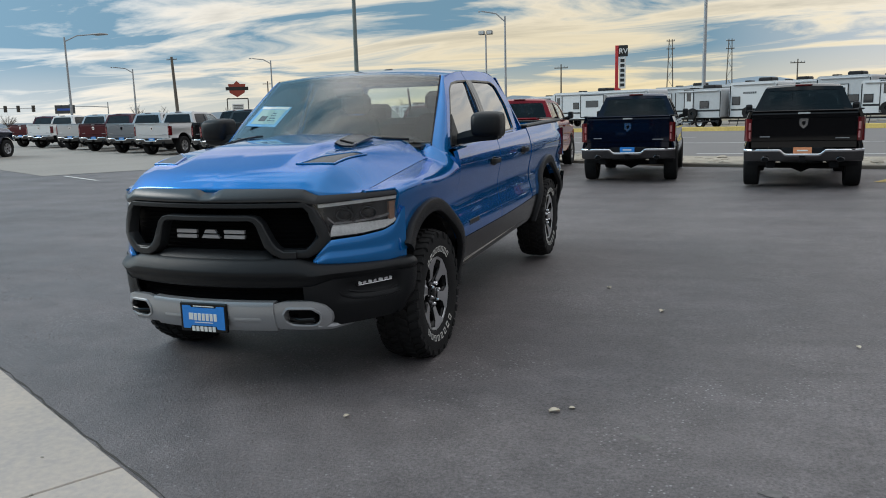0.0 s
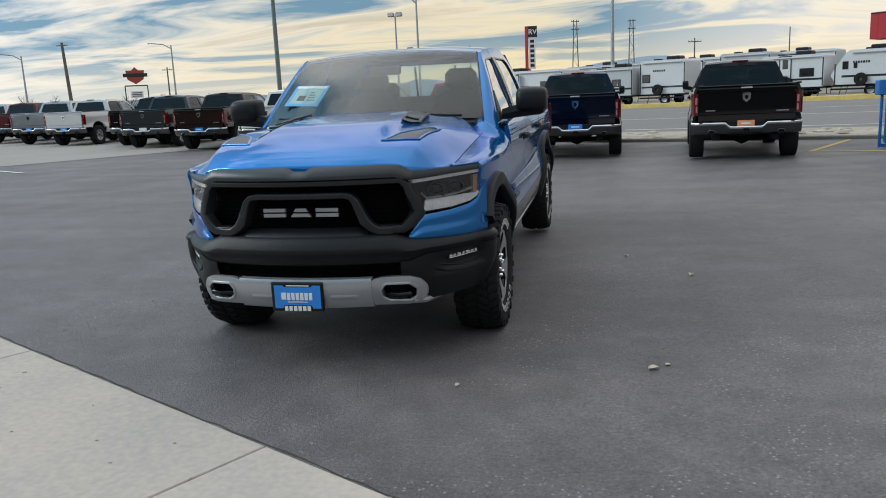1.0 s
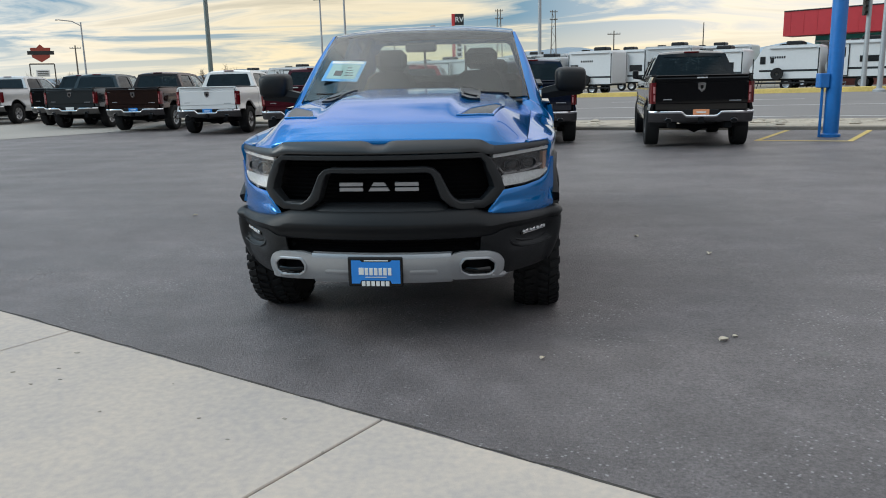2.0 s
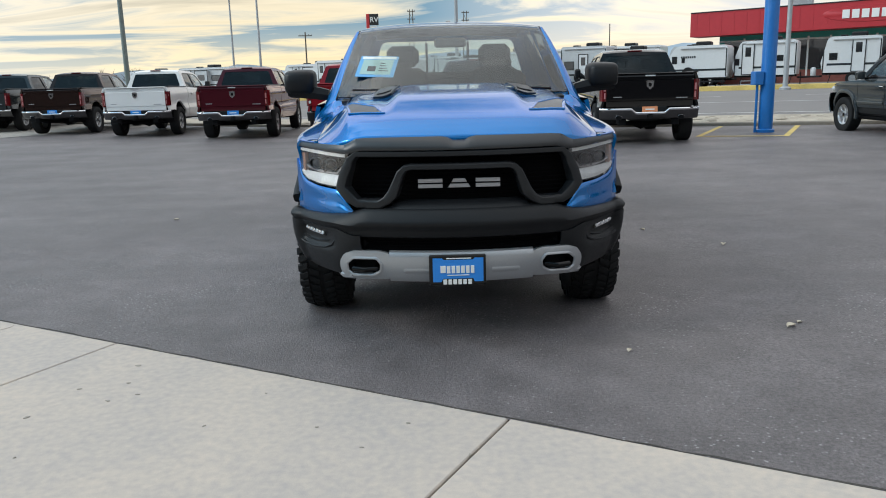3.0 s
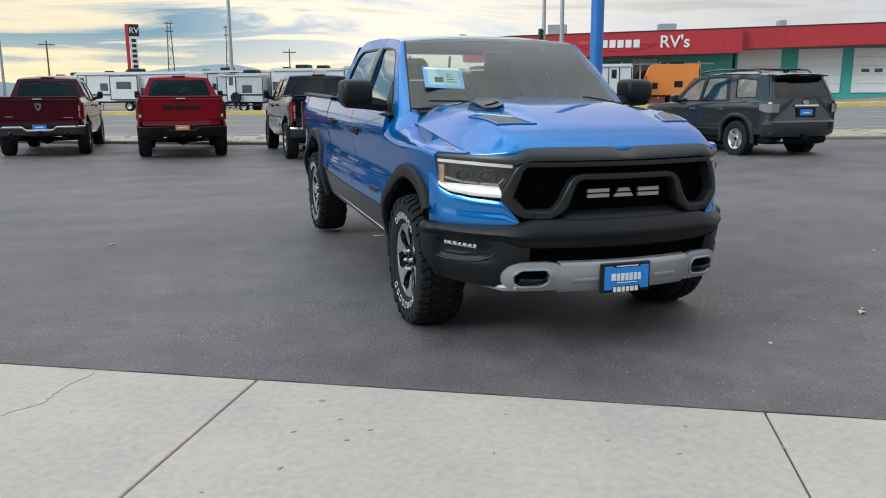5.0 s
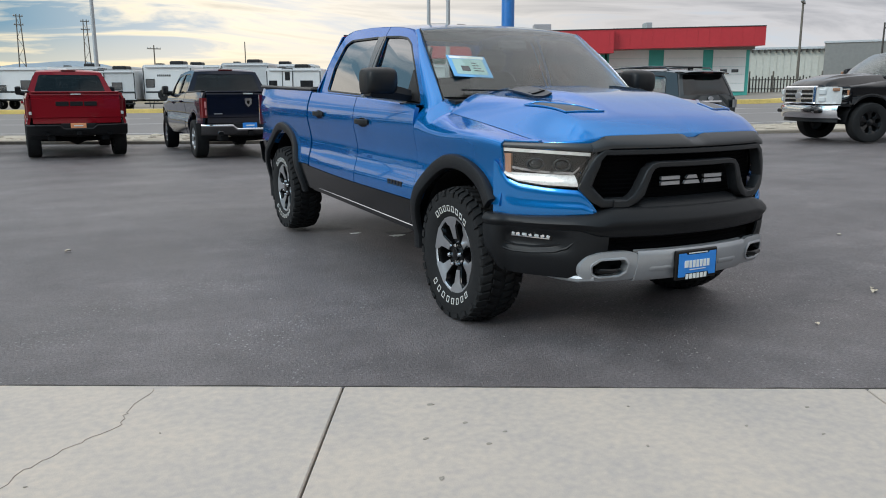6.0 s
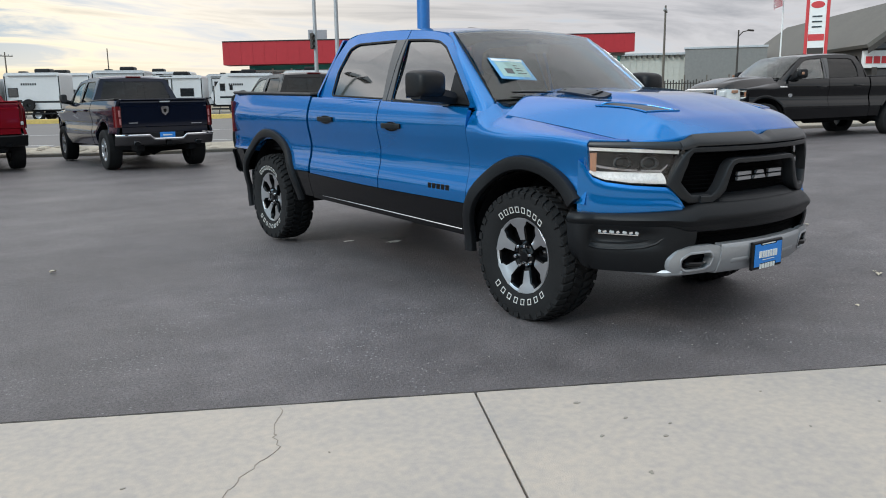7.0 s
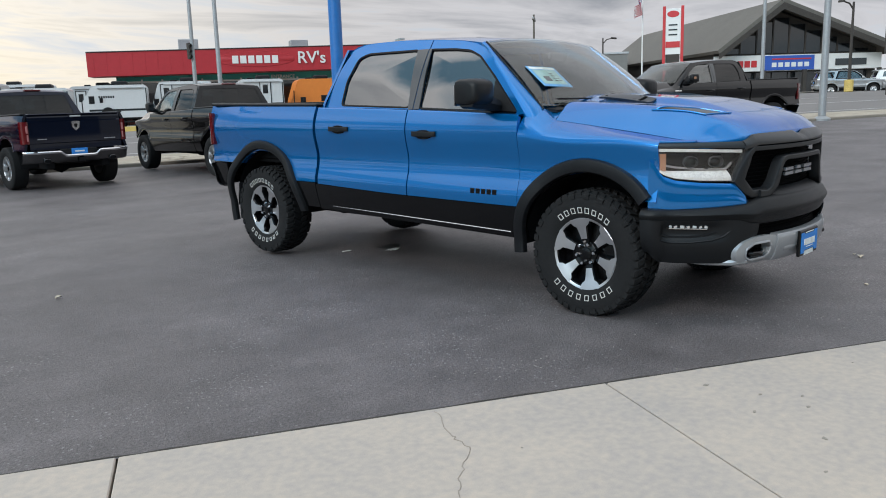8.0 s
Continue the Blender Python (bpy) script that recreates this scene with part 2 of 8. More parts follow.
# ---- materials ----
def shader(name, color, rough=0.5, metal=0.0, vary=0.15, grain=60.0, stain=3.0, bump=0.0, bump_scale=None, coat=0.0, spec=0.5, per_object=0.0, tint=None, where="Object", rough_vary=0.1, trans=0.0, ior=1.5, emit=None, speck=0.0):
    """A surface with colour variation at two scales, uneven gloss and fine relief."""
    m = bpy.data.materials.new(name)
    m.use_nodes = True
    t = m.node_tree
    p = t.nodes["Principled BSDF"]
    L = t.links.new
    if where == "Object":
        co = t.nodes.new("ShaderNodeTexCoord").outputs["Object"]
    else:
        co = t.nodes.new("ShaderNodeNewGeometry").outputs["Position"]

    def noise_at(scale, detail, rough_=0.55):
        n = t.nodes.new("ShaderNodeTexNoise")
        n.inputs["Scale"].default_value, n.inputs["Detail"].default_value, n.inputs["Roughness"].default_value = scale, detail, rough_
        L(co, n.inputs["Vector"])
        return n.outputs[0]

    fine, broad = noise_at(grain, 4.0), noise_at(stain, 5.0)
    both = t.nodes.new("ShaderNodeMath")
    both.operation = "MULTIPLY_ADD"
    L(fine, both.inputs[0])
    both.inputs[1].default_value = 0.5
    half = t.nodes.new("ShaderNodeMath")
    half.operation = "MULTIPLY"
    L(broad, half.inputs[0])
    half.inputs[1].default_value = 0.5
    L(half.outputs[0], both.inputs[2])
    ramp = t.nodes.new("ShaderNodeValToRGB")
    lo = [max(0.0, c * (1 - vary)) for c in color]
    hi = [min(1.0, c * (1 + vary)) for c in color]
    if tint:
        hi = [min(1.0, c * (1 + vary)) for c in tint]
    ramp.color_ramp.elements[0].position, ramp.color_ramp.elements[0].color = 0.32, (*lo, 1)
    ramp.color_ramp.elements[1].position, ramp.color_ramp.elements[1].color = 0.68, (*hi, 1)
    L(both.outputs[0], ramp.inputs[0])
    col = ramp.outputs[0]
    if per_object:
        info = t.nodes.new("ShaderNodeObjectInfo")
        hsv = t.nodes.new("ShaderNodeHueSaturation")
        mul = t.nodes.new("ShaderNodeMath")
        mul.operation = "MULTIPLY_ADD"
        L(info.outputs["Random"], mul.inputs[0])
        mul.inputs[1].default_value, mul.inputs[2].default_value = per_object, 1 - per_object / 2
        L(mul.outputs[0], hsv.inputs["Value"])
        L(col, hsv.inputs["Color"])
        col = hsv.outputs[0]
    if speck:
        dots = t.nodes.new("ShaderNodeTexVoronoi")
        dots.inputs["Scale"].default_value = 55.0
        L(co, dots.inputs["Vector"])
        sr = t.nodes.new("ShaderNodeValToRGB")
        sr.color_ramp.elements[0].position, sr.color_ramp.elements[0].color = 0.10, (speck, speck, speck, 1)
        sr.color_ramp.elements[1].position, sr.color_ramp.elements[1].color = 0.22, (0, 0, 0, 1)
        L(dots.outputs["Distance"], sr.inputs[0])
        plus = t.nodes.new("ShaderNodeMix")
        plus.data_type, plus.blend_type = "RGBA", "ADD"
        plus.inputs[0].default_value = 1.0
        L(col, plus.inputs[6])
        L(sr.outputs[0], plus.inputs[7])
        col = plus.outputs[2]
    L(col, p.inputs["Base Color"])
    rr = t.nodes.new("ShaderNodeMapRange")
    rr.inputs["To Min"].default_value, rr.inputs["To Max"].default_value = max(0.0, rough - rough_vary), min(1.0, rough + rough_vary)
    L(broad, rr.inputs[0])
    L(rr.outputs[0], p.inputs["Roughness"])
    p.inputs["Metallic"].default_value = metal
    p.inputs["Specular IOR Level"].default_value = spec
    p.inputs["Coat Weight"].default_value, p.inputs["Coat Roughness"].default_value = coat, 0.03
    p.inputs["Transmission Weight"].default_value, p.inputs["IOR"].default_value = trans, ior
    if emit:
        p.inputs["Emission Color"].default_value, p.inputs["Emission Strength"].default_value = (*color, 1), emit
    if bump:
        b = t.nodes.new("ShaderNodeBump")
        b.inputs["Strength"].default_value, b.inputs["Distance"].default_value = min(1.0, bump * 40), 0.006
        L(noise_at(bump_scale or grain, 3.0, 0.6), b.inputs["Height"])
        L(b.outputs[0], p.inputs["Normal"])
    return m


def paint(name, color, flake=0.25, gloss=0.5, rough=0.17):
    m = shader(name, color, rough=rough, metal=flake, vary=0.05, grain=900, stain=1.2, coat=gloss, spec=0.1, rough_vary=0.03)
    m.node_tree.nodes["Principled BSDF"].inputs["Coat IOR"].default_value = 1.5
    top = max(color)
    m.node_tree.nodes["Principled BSDF"].inputs["Specular Tint"].default_value = (*[0.1 + 0.8 * c / top for c in color], 1)
    return m


def asphalt(name, color):
    """Worn asphalt: stone grain, pale chips, soft stains and faint wheel streaks."""
    m = bpy.data.materials.new(name)
    m.use_nodes = True
    t = m.node_tree
    p, L = t.nodes["Principled BSDF"], t.links.new
    pos = t.nodes.new("ShaderNodeNewGeometry").outputs["Position"]

    def nz(scale, detail, rough_=0.6, vec=pos):
        n = t.nodes.new("ShaderNodeTexNoise")
        n.inputs["Scale"].default_value, n.inputs["Detail"].default_value, n.inputs["Roughness"].default_value = scale, detail, rough_
        L(vec, n.inputs["Vector"])
        return n.outputs[0]

    def ramp(fac, lo, hi, a, b):
        r = t.nodes.new("ShaderNodeMapRange")
        for k, v in (("From Min", lo), ("From Max", hi), ("To Min", a), ("To Max", b)):
            r.inputs[k].default_value = v
        L(fac, r.inputs[0])
        return r.outputs[0]

    def mul(a, b):
        n = t.nodes.new("ShaderNodeMath")
        n.operation = "MULTIPLY"
        L(a, n.inputs[0])
        L(b, n.inputs[1])
        return n.outputs[0]

    turn = t.nodes.new("ShaderNodeMapping")
    turn.inputs["Rotation"].default_value = (0, 0, radians(28.98))
    turn.inputs["Scale"].default_value = (0.10, 1.6, 1.0)
    L(pos, turn.inputs[0])
    tone = mul(mul(ramp(nz(58, 4, 0.75), 0.34, 0.66, 0.58, 1.42), ramp(nz(0.42, 6, 0.66), 0.32, 0.68, 0.74, 1.24)), mul(ramp(nz(3.2, 6, 0.72), 0.32, 0.68, 0.76, 1.22), ramp(nz(1.0, 4, 0.55, turn.outputs[0]), 0.35, 0.65, 0.90, 1.10)))
    chips = t.nodes.new("ShaderNodeTexVoronoi")
    chips.inputs["Scale"].default_value = 30.0
    L(pos, chips.inputs["Vector"])
    chip = mul(ramp(chips.outputs["Distance"], 0.12, 0.24, 1.0, 0.0), ramp(nz(1.1, 4, 0.62), 0.48, 0.62, 0.0, 0.20))
    scale = t.nodes.new("ShaderNodeVectorMath")
    scale.operation = "SCALE"
    scale.inputs[0].default_value = color
    L(tone, scale.inputs["Scale"])
    plus = t.nodes.new("ShaderNodeVectorMath")
    plus.operation = "ADD"
    L(scale.outputs[0], plus.inputs[0])
    L(chip, plus.inputs[1])
    L(plus.outputs[0], p.inputs["Base Color"])
    L(ramp(nz(0.8, 3), 0.3, 0.7, 0.46, 0.64), p.inputs["Roughness"])
    p.inputs["Specular IOR Level"].default_value = 0.5
    b = t.nodes.new("ShaderNodeBump")
    b.inputs["Strength"].default_value, b.inputs["Distance"].default_value = 1.0, 0.010
    L(nz(64, 4, 0.75), b.inputs["Height"])
    L(b.outputs[0], p.inputs["Normal"])
    return m


ASPHALT = asphalt("asphalt", (0.116, 0.103, 0.104))
ROAD = shader("road_asphalt", (0.172, 0.158, 0.152), rough=0.9, vary=0.15, grain=30, stain=0.3, bump=0.01, where="World")
CONCRETE = shader("concrete", (0.446, 0.409, 0.384), rough=0.85, vary=0.26, tint=(0.386, 0.328, 0.272), grain=26, stain=1.1, bump=0.006, bump_scale=170, where="World", per_object=0.07)
APRON = shader("apron_concrete", (0.27, 0.25, 0.225), rough=0.9, vary=0.15, grain=12, stain=0.35, where="World")
DIRT = shader("dry_ground", (0.20, 0.165, 0.11), rough=0.95, vary=0.35, grain=1.5, stain=0.05, where="World")
GRAVEL = shader("gravel", (0.34, 0.295, 0.235), rough=0.95, vary=0.4, grain=22, stain=1.5, bump=0.02, where="World")
YARD = shader("yard_gravel", (0.22, 0.195, 0.165), rough=0.95, vary=0.25, grain=6, stain=0.2, where="World")
JOINT_EARTH = shader("dark_joint_earth", (0.035, 0.030, 0.026), rough=0.95, vary=0.3, grain=30, where="World")
STONE = shader("stone", (0.36, 0.315, 0.255), rough=0.9, vary=0.3, grain=14, per_object=0.4)
KERB = shader("kerb_concrete", (0.22, 0.19, 0.155), rough=0.9, vary=0.2, grain=20, stain=1.0, bump=0.01, where="World")
YELLOW = shader("yellow_road_paint", (0.58, 0.42, 0.13), rough=0.8, vary=0.3, grain=18, stain=1.2, where="World")
WHITE_LINE = shader("white_road_paint", (0.55, 0.54, 0.52), rough=0.8, vary=0.25, grain=14, stain=1.0, where="World")
# for the unseen wall: kept dark for what the vehicles reflect
UNSEEN_WALL = shader("dark_reflected_wall", (0.055, 0.056, 0.06), rough=0.5, vary=0.06, grain=30, stain=0.6, bump=0.01)

# ---- the site: a runs along the kerb, s away from the walkway ----
def site(a, s, z=0.0):
    return Vector((0.8748 * a + 0.4845 * s, -0.4845 * a + 0.8748 * s, z))


def height(a, s):
    """The lot dips in the middle; beyond the kerb the land rises gently to the road's far side."""
    x = 0.8748 * a + 0.4845 * s
    lot = 0.02 * max(0.0, x - 2.0) + 0.008 * max(0.0, -x - 6.0)
    lot = min(lot, 0.5) if s > -2 else 0.0
    far = lerp(a, [-60, -30, -18, -5, 0, 16, 24, 30, 60], [0.25, 0.25, 0.30, 0.48, 0.53, 0.72, 1.15, 1.30, 1.40])
    return lot + (far - lot) * min(1.0, max(0.0, (s - 17.0) / 23.0))


def on_site(a, s, lift=0.0):
    return site(a, s, height(a, s) + lift)


def facing(a, s, turn=0.0, lift=0.0):
    """A pose on the ground whose x runs along the kerb and whose y points away from the walkway."""
    p = on_site(a, s, lift)
    return pose(p.x, p.y, p.z, 0, 0, -28.98 + turn)


def sheet(a_list, s_list, lift):
    return Geo().grid([[on_site(a, s, lift) for s in s_list] for a in a_list])


def steps(lo, hi, n):
    return [lo + (hi - lo) * i / n for i in range(n + 1)]


FAR = [-2600, -1200, -600, -300, -150]
structure("ground", sheet(FAR + steps(-90, 90, 36) + [150, 300, 600, 1200, 2600], FAR[:3] + [-250, -120, -60] + steps(-30, 120, 40) + [200, 400, 800, 1500, 2700], -0.09), DIRT, "dry brown open ground reaching to the horizon", "ground")
structure("parking_lot", sheet(steps(-75, 75, 90), steps(-1.70, 16.6, 20), 0.0), ASPHALT, "dark worn asphalt of a dealership parking lot", "pavement")
structure("apron", sheet(steps(-75, -20.6, 30), steps(4.2, 16.5, 10), 0.008), APRON, "pale worn concrete apron under the far pickups", "pavement")
structure("road", sheet(steps(-160, 160, 80), steps(19.6, 39.6, 10), -0.02), ROAD, "grey worn asphalt of a wide road", "road")
structure("rv_yard", sheet(steps(-160, 60, 80), steps(39.8, 75, 12), 0.02), YARD, "packed gravel yard where trailers stand", "ground")
structure("verge", sheet(steps(-160, 160, 120), steps(16.85, 19.6, 4), 0.05), GRAVEL, "gravel strip with rubble between lot and road", "ground")


def kerb_line(name, s, wide, tall, material, label, end=160):
    g = Geo()
    rows = []
    for a in steps(-160, end, 160):
        b = height(a, s)
        rows.append([site(a, s, b - 0.15), site(a, s, b + tall - 0.02), site(a, s + 0.02, b + tall), site(a, s + wide - 0.02, b + tall), site(a, s + wide, b + tall - 0.02), site(a, s + wide, b - 0.15)])
    g.grid(rows)
    return structure(name, g, material, label, "kerb")


kerb_line("kerb", 16.6, 0.25, 0.085, KERB, "weathered concrete kerb along the lot")
kerb_line("yellow_kerb", 39.6, 0.45, 0.22, YELLOW, "kerb painted yellow along the far side of the road", 23)


def stripe(name, a0, a1, s0, s1, material, label, lift=0.006):
    n = max(1, int(abs(a1 - a0) / 2))
    return structure(name, sheet(steps(a0, a1, n), [s0, s1], lift), material, label, "road marking")


stripe("bay_line", -20.0, -17.3, 4.56, 4.68, WHITE_LINE, "short worn white line at the apron's edge", 0.012)
stripe("lane_line", -160, 160, 21.3, 21.45, WHITE_LINE, "worn white edge line on the road", -0.012)
stripe("lane_line", -160, 160, 27.2, 27.35, WHITE_LINE, "worn white lane line on the road", -0.012)
for i in range(40):
    stripe("lane_dash", -120 + 6 * i, -117.4 + 6 * i, 32.0, 32.14, WHITE_LINE, "worn white lane dash on the road", -0.012)

# walkway slabs with open joints
walkway = structure("walkway", Geo().grid([[site(a, s, -0.03) for s in (-15.0, -1.72)] for a in (-40, 40)]), JOINT_EARTH, "pale concrete walkway along the lot", "walkway")
slab_mesh = {}
JOINTS = [-3.66 - 2.42 * i for i in range(12, 0, -1)] + [-3.66, -1.39, 1.10] + [1.10 + 2.42 * i for i in range(1, 13)]
for a0, a1 in zip(JOINTS, JOINTS[1:]):
    for s0, s1 in ((-1.70, -5.2), (-5.2, -8.7), (-8.7, -12.2), (-12.2, -15.0)):
        key = round(a1 - a0, 2)
        if key not in slab_mesh:
            slab_mesh[key] = mesh_of("slab", Geo().box((0.005, -3.495, -0.10), (a1 - a0 - 0.005, 0, 0.008), 0.005), CONCRETE)
        slab = part("slab", slab_mesh[key], None, walkway)
        p = site(a0, s0)
        slab.matrix_basis = pose(p.x, p.y, 0, 0, 0, -28.98)

# presumed showroom wall, unseen; added dark so glossy paint and glass mirror dark
structure("wall_showroom", Geo().box((-30, -0.3, -0.1), (30, 0.0, 4.4)), UNSEEN_WALL, "plain dark unseen wall presumed behind the walkway", "wall").matrix_basis = pose(*site(0, -15.0), 0, 0, -28.98)

# ---- vehicle materials ----
BLUE = paint("metallic_blue_paint", (0.0, 0.152, 0.435), 0.58, 1.0, 0.21)
BLUE.node_tree.nodes["Principled BSDF"].inputs["Coat IOR"].default_value = 1.54
BLACK_PAINT = paint("black_paint", (0.003, 0.003, 0.0035), 0.0, 0.75)
NAVY_PAINT = paint("navy_paint", (0.003, 0.006, 0.016), 0.2, 0.75)
RED_PAINT = paint("red_paint", (0.24, 0.009, 0.016), 0.2, 0.8)
MAROON_PAINT = paint("maroon_paint", (0.065, 0.008, 0.014), 0.25, 0.8)
WHITE_PAINT = paint("white_paint", (0.74, 0.74, 0.73), 0.0)
SILVER_PAINT = paint("silver_paint", (0.46, 0.47, 0.48), 0.6)
SILVER_WHITE = paint("silver_white_paint", (0.60, 0.60, 0.60), 0.2)
BROWN_PAINT = paint("dark_brown_paint", (0.022, 0.012, 0.010), 0.25, 0.8)
GREY_PAINT = paint("dark_grey_paint", (0.042, 0.048, 0.051), 0.45, 0.8)
PLASTIC = shader("textured_black_plastic", (0.0085, 0.0092, 0.0105), rough=0.42, spec=0.24, vary=0.12, grain=300, stain=4, bump=0.004, bump_scale=900)
TRIM = shader("satin_dark_trim", (0.026, 0.0275, 0.030), rough=0.34, spec=0.42, vary=0.1, grain=200, stain=3)
RING = shader("satin_black_trim", (0.013, 0.0142, 0.016), rough=0.40, spec=0.32, vary=0.1, grain=200, stain=3)
GLOSS_BLACK = shader("gloss_black", (0.0035, 0.0035, 0.004), rough=0.18, vary=0.1, coat=0.2, spec=0.2)
HOOD_PANEL = shader("hood_panel_black", (0.012, 0.017, 0.024), rough=0.28, spec=0.4, vary=0.15, grain=200)
PILLAR = shader("satin_pillar_trim", (0.055, 0.055, 0.057), rough=0.24, spec=0.5, vary=0.1, grain=200, coat=0.3)
DARK = shader("dark_underbody", (0.008, 0.008, 0.009), rough=0.85, spec=0.15, vary=0.3, grain=25)
MESH_BLACK = shader("black_grille_mesh", (0.002, 0.002, 0.0024), rough=0.8, spec=0.05, vary=0.2, grain=120)
RUBBER = shader("tyre_rubber", (0.013, 0.013, 0.0135), rough=0.8, spec=0.22, vary=0.25, grain=60, stain=6, bump=0.006, bump_scale=220)
CHROME = shader("chrome", (0.78, 0.78, 0.80), rough=0.12, metal=1.0, vary=0.03)
MACHINED = shader("machined_alloy", (0.66, 0.66, 0.67), rough=0.32, metal=1.0, vary=0.05, grain=400)
ALLOY = shader("painted_alloy", (0.40, 0.40, 0.41), rough=0.38, metal=0.8, vary=0.06)
SKID = shader("satin_silver_paint", (0.37, 0.38, 0.395), rough=0.34, metal=0.55, vary=0.08, grain=160)
LETTER = shader("raised_silver", (0.34, 0.34, 0.355), rough=0.35, metal=0.6, vary=0.06)
SIDEWALL_WHITE = shader("sidewall_white", (0.62, 0.61, 0.58), rough=0.8, vary=0.1)
SMOKED_LENS = shader("smoked_lens", (0.20, 0.19, 0.19), rough=0.14, vary=0.1, coat=0.6, grain=90)
RED_LENS = shader("red_lens", (0.10, 0.003, 0.005), rough=0.12, vary=0.15, coat=0.8, grain=90)
PALE_RED = shader("pale_red_lens", (0.42, 0.16, 0.16), rough=0.15, vary=0.15, coat=0.7, grain=90)
# chrome with the dim ground it mirrors painted into its colour
CHROME_IN_SHADE = shader("shaded_chrome", (0.13, 0.13, 0.135), rough=0.22, metal=1.0, vary=0.08, grain=60)
CLEAR_LENS = shader("frosted_lens", (0.50, 0.51, 0.51), rough=0.16, vary=0.08, coat=0.6, grain=140)
LAMP_BAND = shader("lamp_reflector", (0.56, 0.56, 0.55), rough=0.25, metal=0.15, vary=0.25, coat=0.6, grain=60)
AMBER = shader("amber_lens", (0.30, 0.15, 0.085), rough=0.2, vary=0.1, coat=0.6)
SEAT = shader("dark_seat_cloth", (0.022, 0.022, 0.024), rough=0.85, vary=0.2, grain=150)
DASH = shader("dash_plastic", (0.018, 0.018, 0.020), rough=0.7, vary=0.1)
DARK_GLASS = shader("dark_window_glass", (0.012, 0.014, 0.016), rough=0.08, vary=0.2, coat=0.5)
PAPER = shader("paper", (0.74, 0.75, 0.72), rough=0.7, vary=0.03)
STICKER_BLUE = shader("sticker_blue", (0.015, 0.22, 0.66), rough=0.4, vary=0.04)
SHEET_BLUE = shader("sheet_border_blue", (0.10, 0.34, 0.62), rough=0.5, vary=0.05)
STICKER_GREEN = shader("sticker_pale_green", (0.30, 0.45, 0.43), rough=0.6, vary=0.05)
PLATE_ORANGE = shader("plate_orange", (0.72, 0.28, 0.13), rough=0.5, vary=0.06)
INK = shader("black_ink", (0.02, 0.02, 0.02), rough=0.7, vary=0.1)


def glass(name, color, rough=0.0, ior=1.45):
    m = bpy.data.materials.new(name)
    m.use_nodes = True
    t = m.node_tree
    p = t.nodes["Principled BSDF"]
    p.inputs["Base Color"].default_value = (*color, 1)
    p.inputs["Transmission Weight"].default_value = 1.0
    p.inputs["IOR"].default_value = ior
    n = t.nodes.new("ShaderNodeTexNoise")
    n.inputs["Scale"].default_value = 3.0
    r = t.nodes.new("ShaderNodeMapRange")
    r.inputs["To Min"].default_value, r.inputs["To Max"].default_value = rough, rough + 0.03
    t.links.new(n.outputs[0], r.inputs[0])
    t.links.new(r.outputs[0], p.inputs["Roughness"])
    return m


CLEAR_GLASS = glass("clear_glass", (0.74, 0.81, 0.80), 0.0, 1.42)
TINTED_GLASS = glass("tinted_glass", (0.045, 0.050, 0.052), 0.0, 1.9)
TINTED_GLASS.node_tree.nodes["Principled BSDF"].inputs["Coat Weight"].default_value = 1.0
TINTED_GLASS.node_tree.nodes["Principled BSDF"].inputs["Coat IOR"].default_value = 2.0
PARKED_GLASS = glass("parked_tinted_glass", (0.02, 0.023, 0.025), 0.0, 1.48)
FRONT_PANE = glass("parked_front_glass", (0.45, 0.49, 0.48), 0.0, 1.9)
LAMP_GLASS = glass("lamp_glass", (0.95, 0.96, 0.97))

# ---- the crew-cab pickup: faces -y, front axle over the origin ----
WAIST = spline([0.40, 0.52, 0.62, 0.70, 0.755, 0.82, 0.89, 0.97, 1.06, 1.14, 1.20, 1.26, 1.32, 1.38, 1.43], [0.925, 0.958, 0.985, 0.999, 1.001, 0.989, 0.970, 0.963, 0.977, 0.994, 0.998, 0.990, 0.973, 0.950, 0.930])
PLAN = spline([-1.0, -0.75, -0.55, -0.4, -0.2, 0.0, 4.0, 4.4, 4.62], [0.80, 0.90, 0.955, 0.978, 0.994, 1.0, 1.0, 0.987, 0.968])


def side_width(y, z):
    return WAIST(z) * PLAN(y)


def front_y(x):
    x = abs(x)
    return -1.0 + 0.29 * x * x + 1.3 * max(0.0, x - 0.6) ** 1.5


def nose_x(y):
    lo, hi = 0.0, 0.96
    for _ in range(30):
        mid = (lo + hi) / 2
        lo, hi = (mid, hi) if front_y(mid) < y else (lo, mid)
    return lo


belt = spline([0.4, 0.6, 1.67, 2.5, 2.8], [1.303, 1.312, 1.350, 1.372, 1.378])
sill = spline([0.5, 1.7, 2.9], [0.690, 0.697, 0.728])


def upper_x(z):
    return 0.900 - (z - 1.36) * 0.335 - 0.40 * max(0.0, z - 1.55) ** 2


roof_rail = spline([1.05, 1.25, 1.5, 1.8, 2.1, 2.35, 2.55, 2.64], [1.832, 1.862, 1.886, 1.903, 1.911, 1.910, 1.893, 1.868])
EDGE_X = spline([-0.70, -0.6, -0.3, 0.0, 0.33, 0.55], [0.795, 0.811, 0.822, 0.828, 0.834, 0.836])
EDGE_Z = spline([-0.70, -0.6, -0.3, 0.0, 0.33, 0.55], [1.145, 1.156, 1.196, 1.234, 1.272, 1.288])
CLIMB = spline([0.0, 0.05, 0.12, 0.27, 0.43, 0.6, 0.9, 1.2, 1.5], [0.0, 0.042, 0.083, 0.124, 0.152, 0.170, 0.190, 0.204, 0.210])
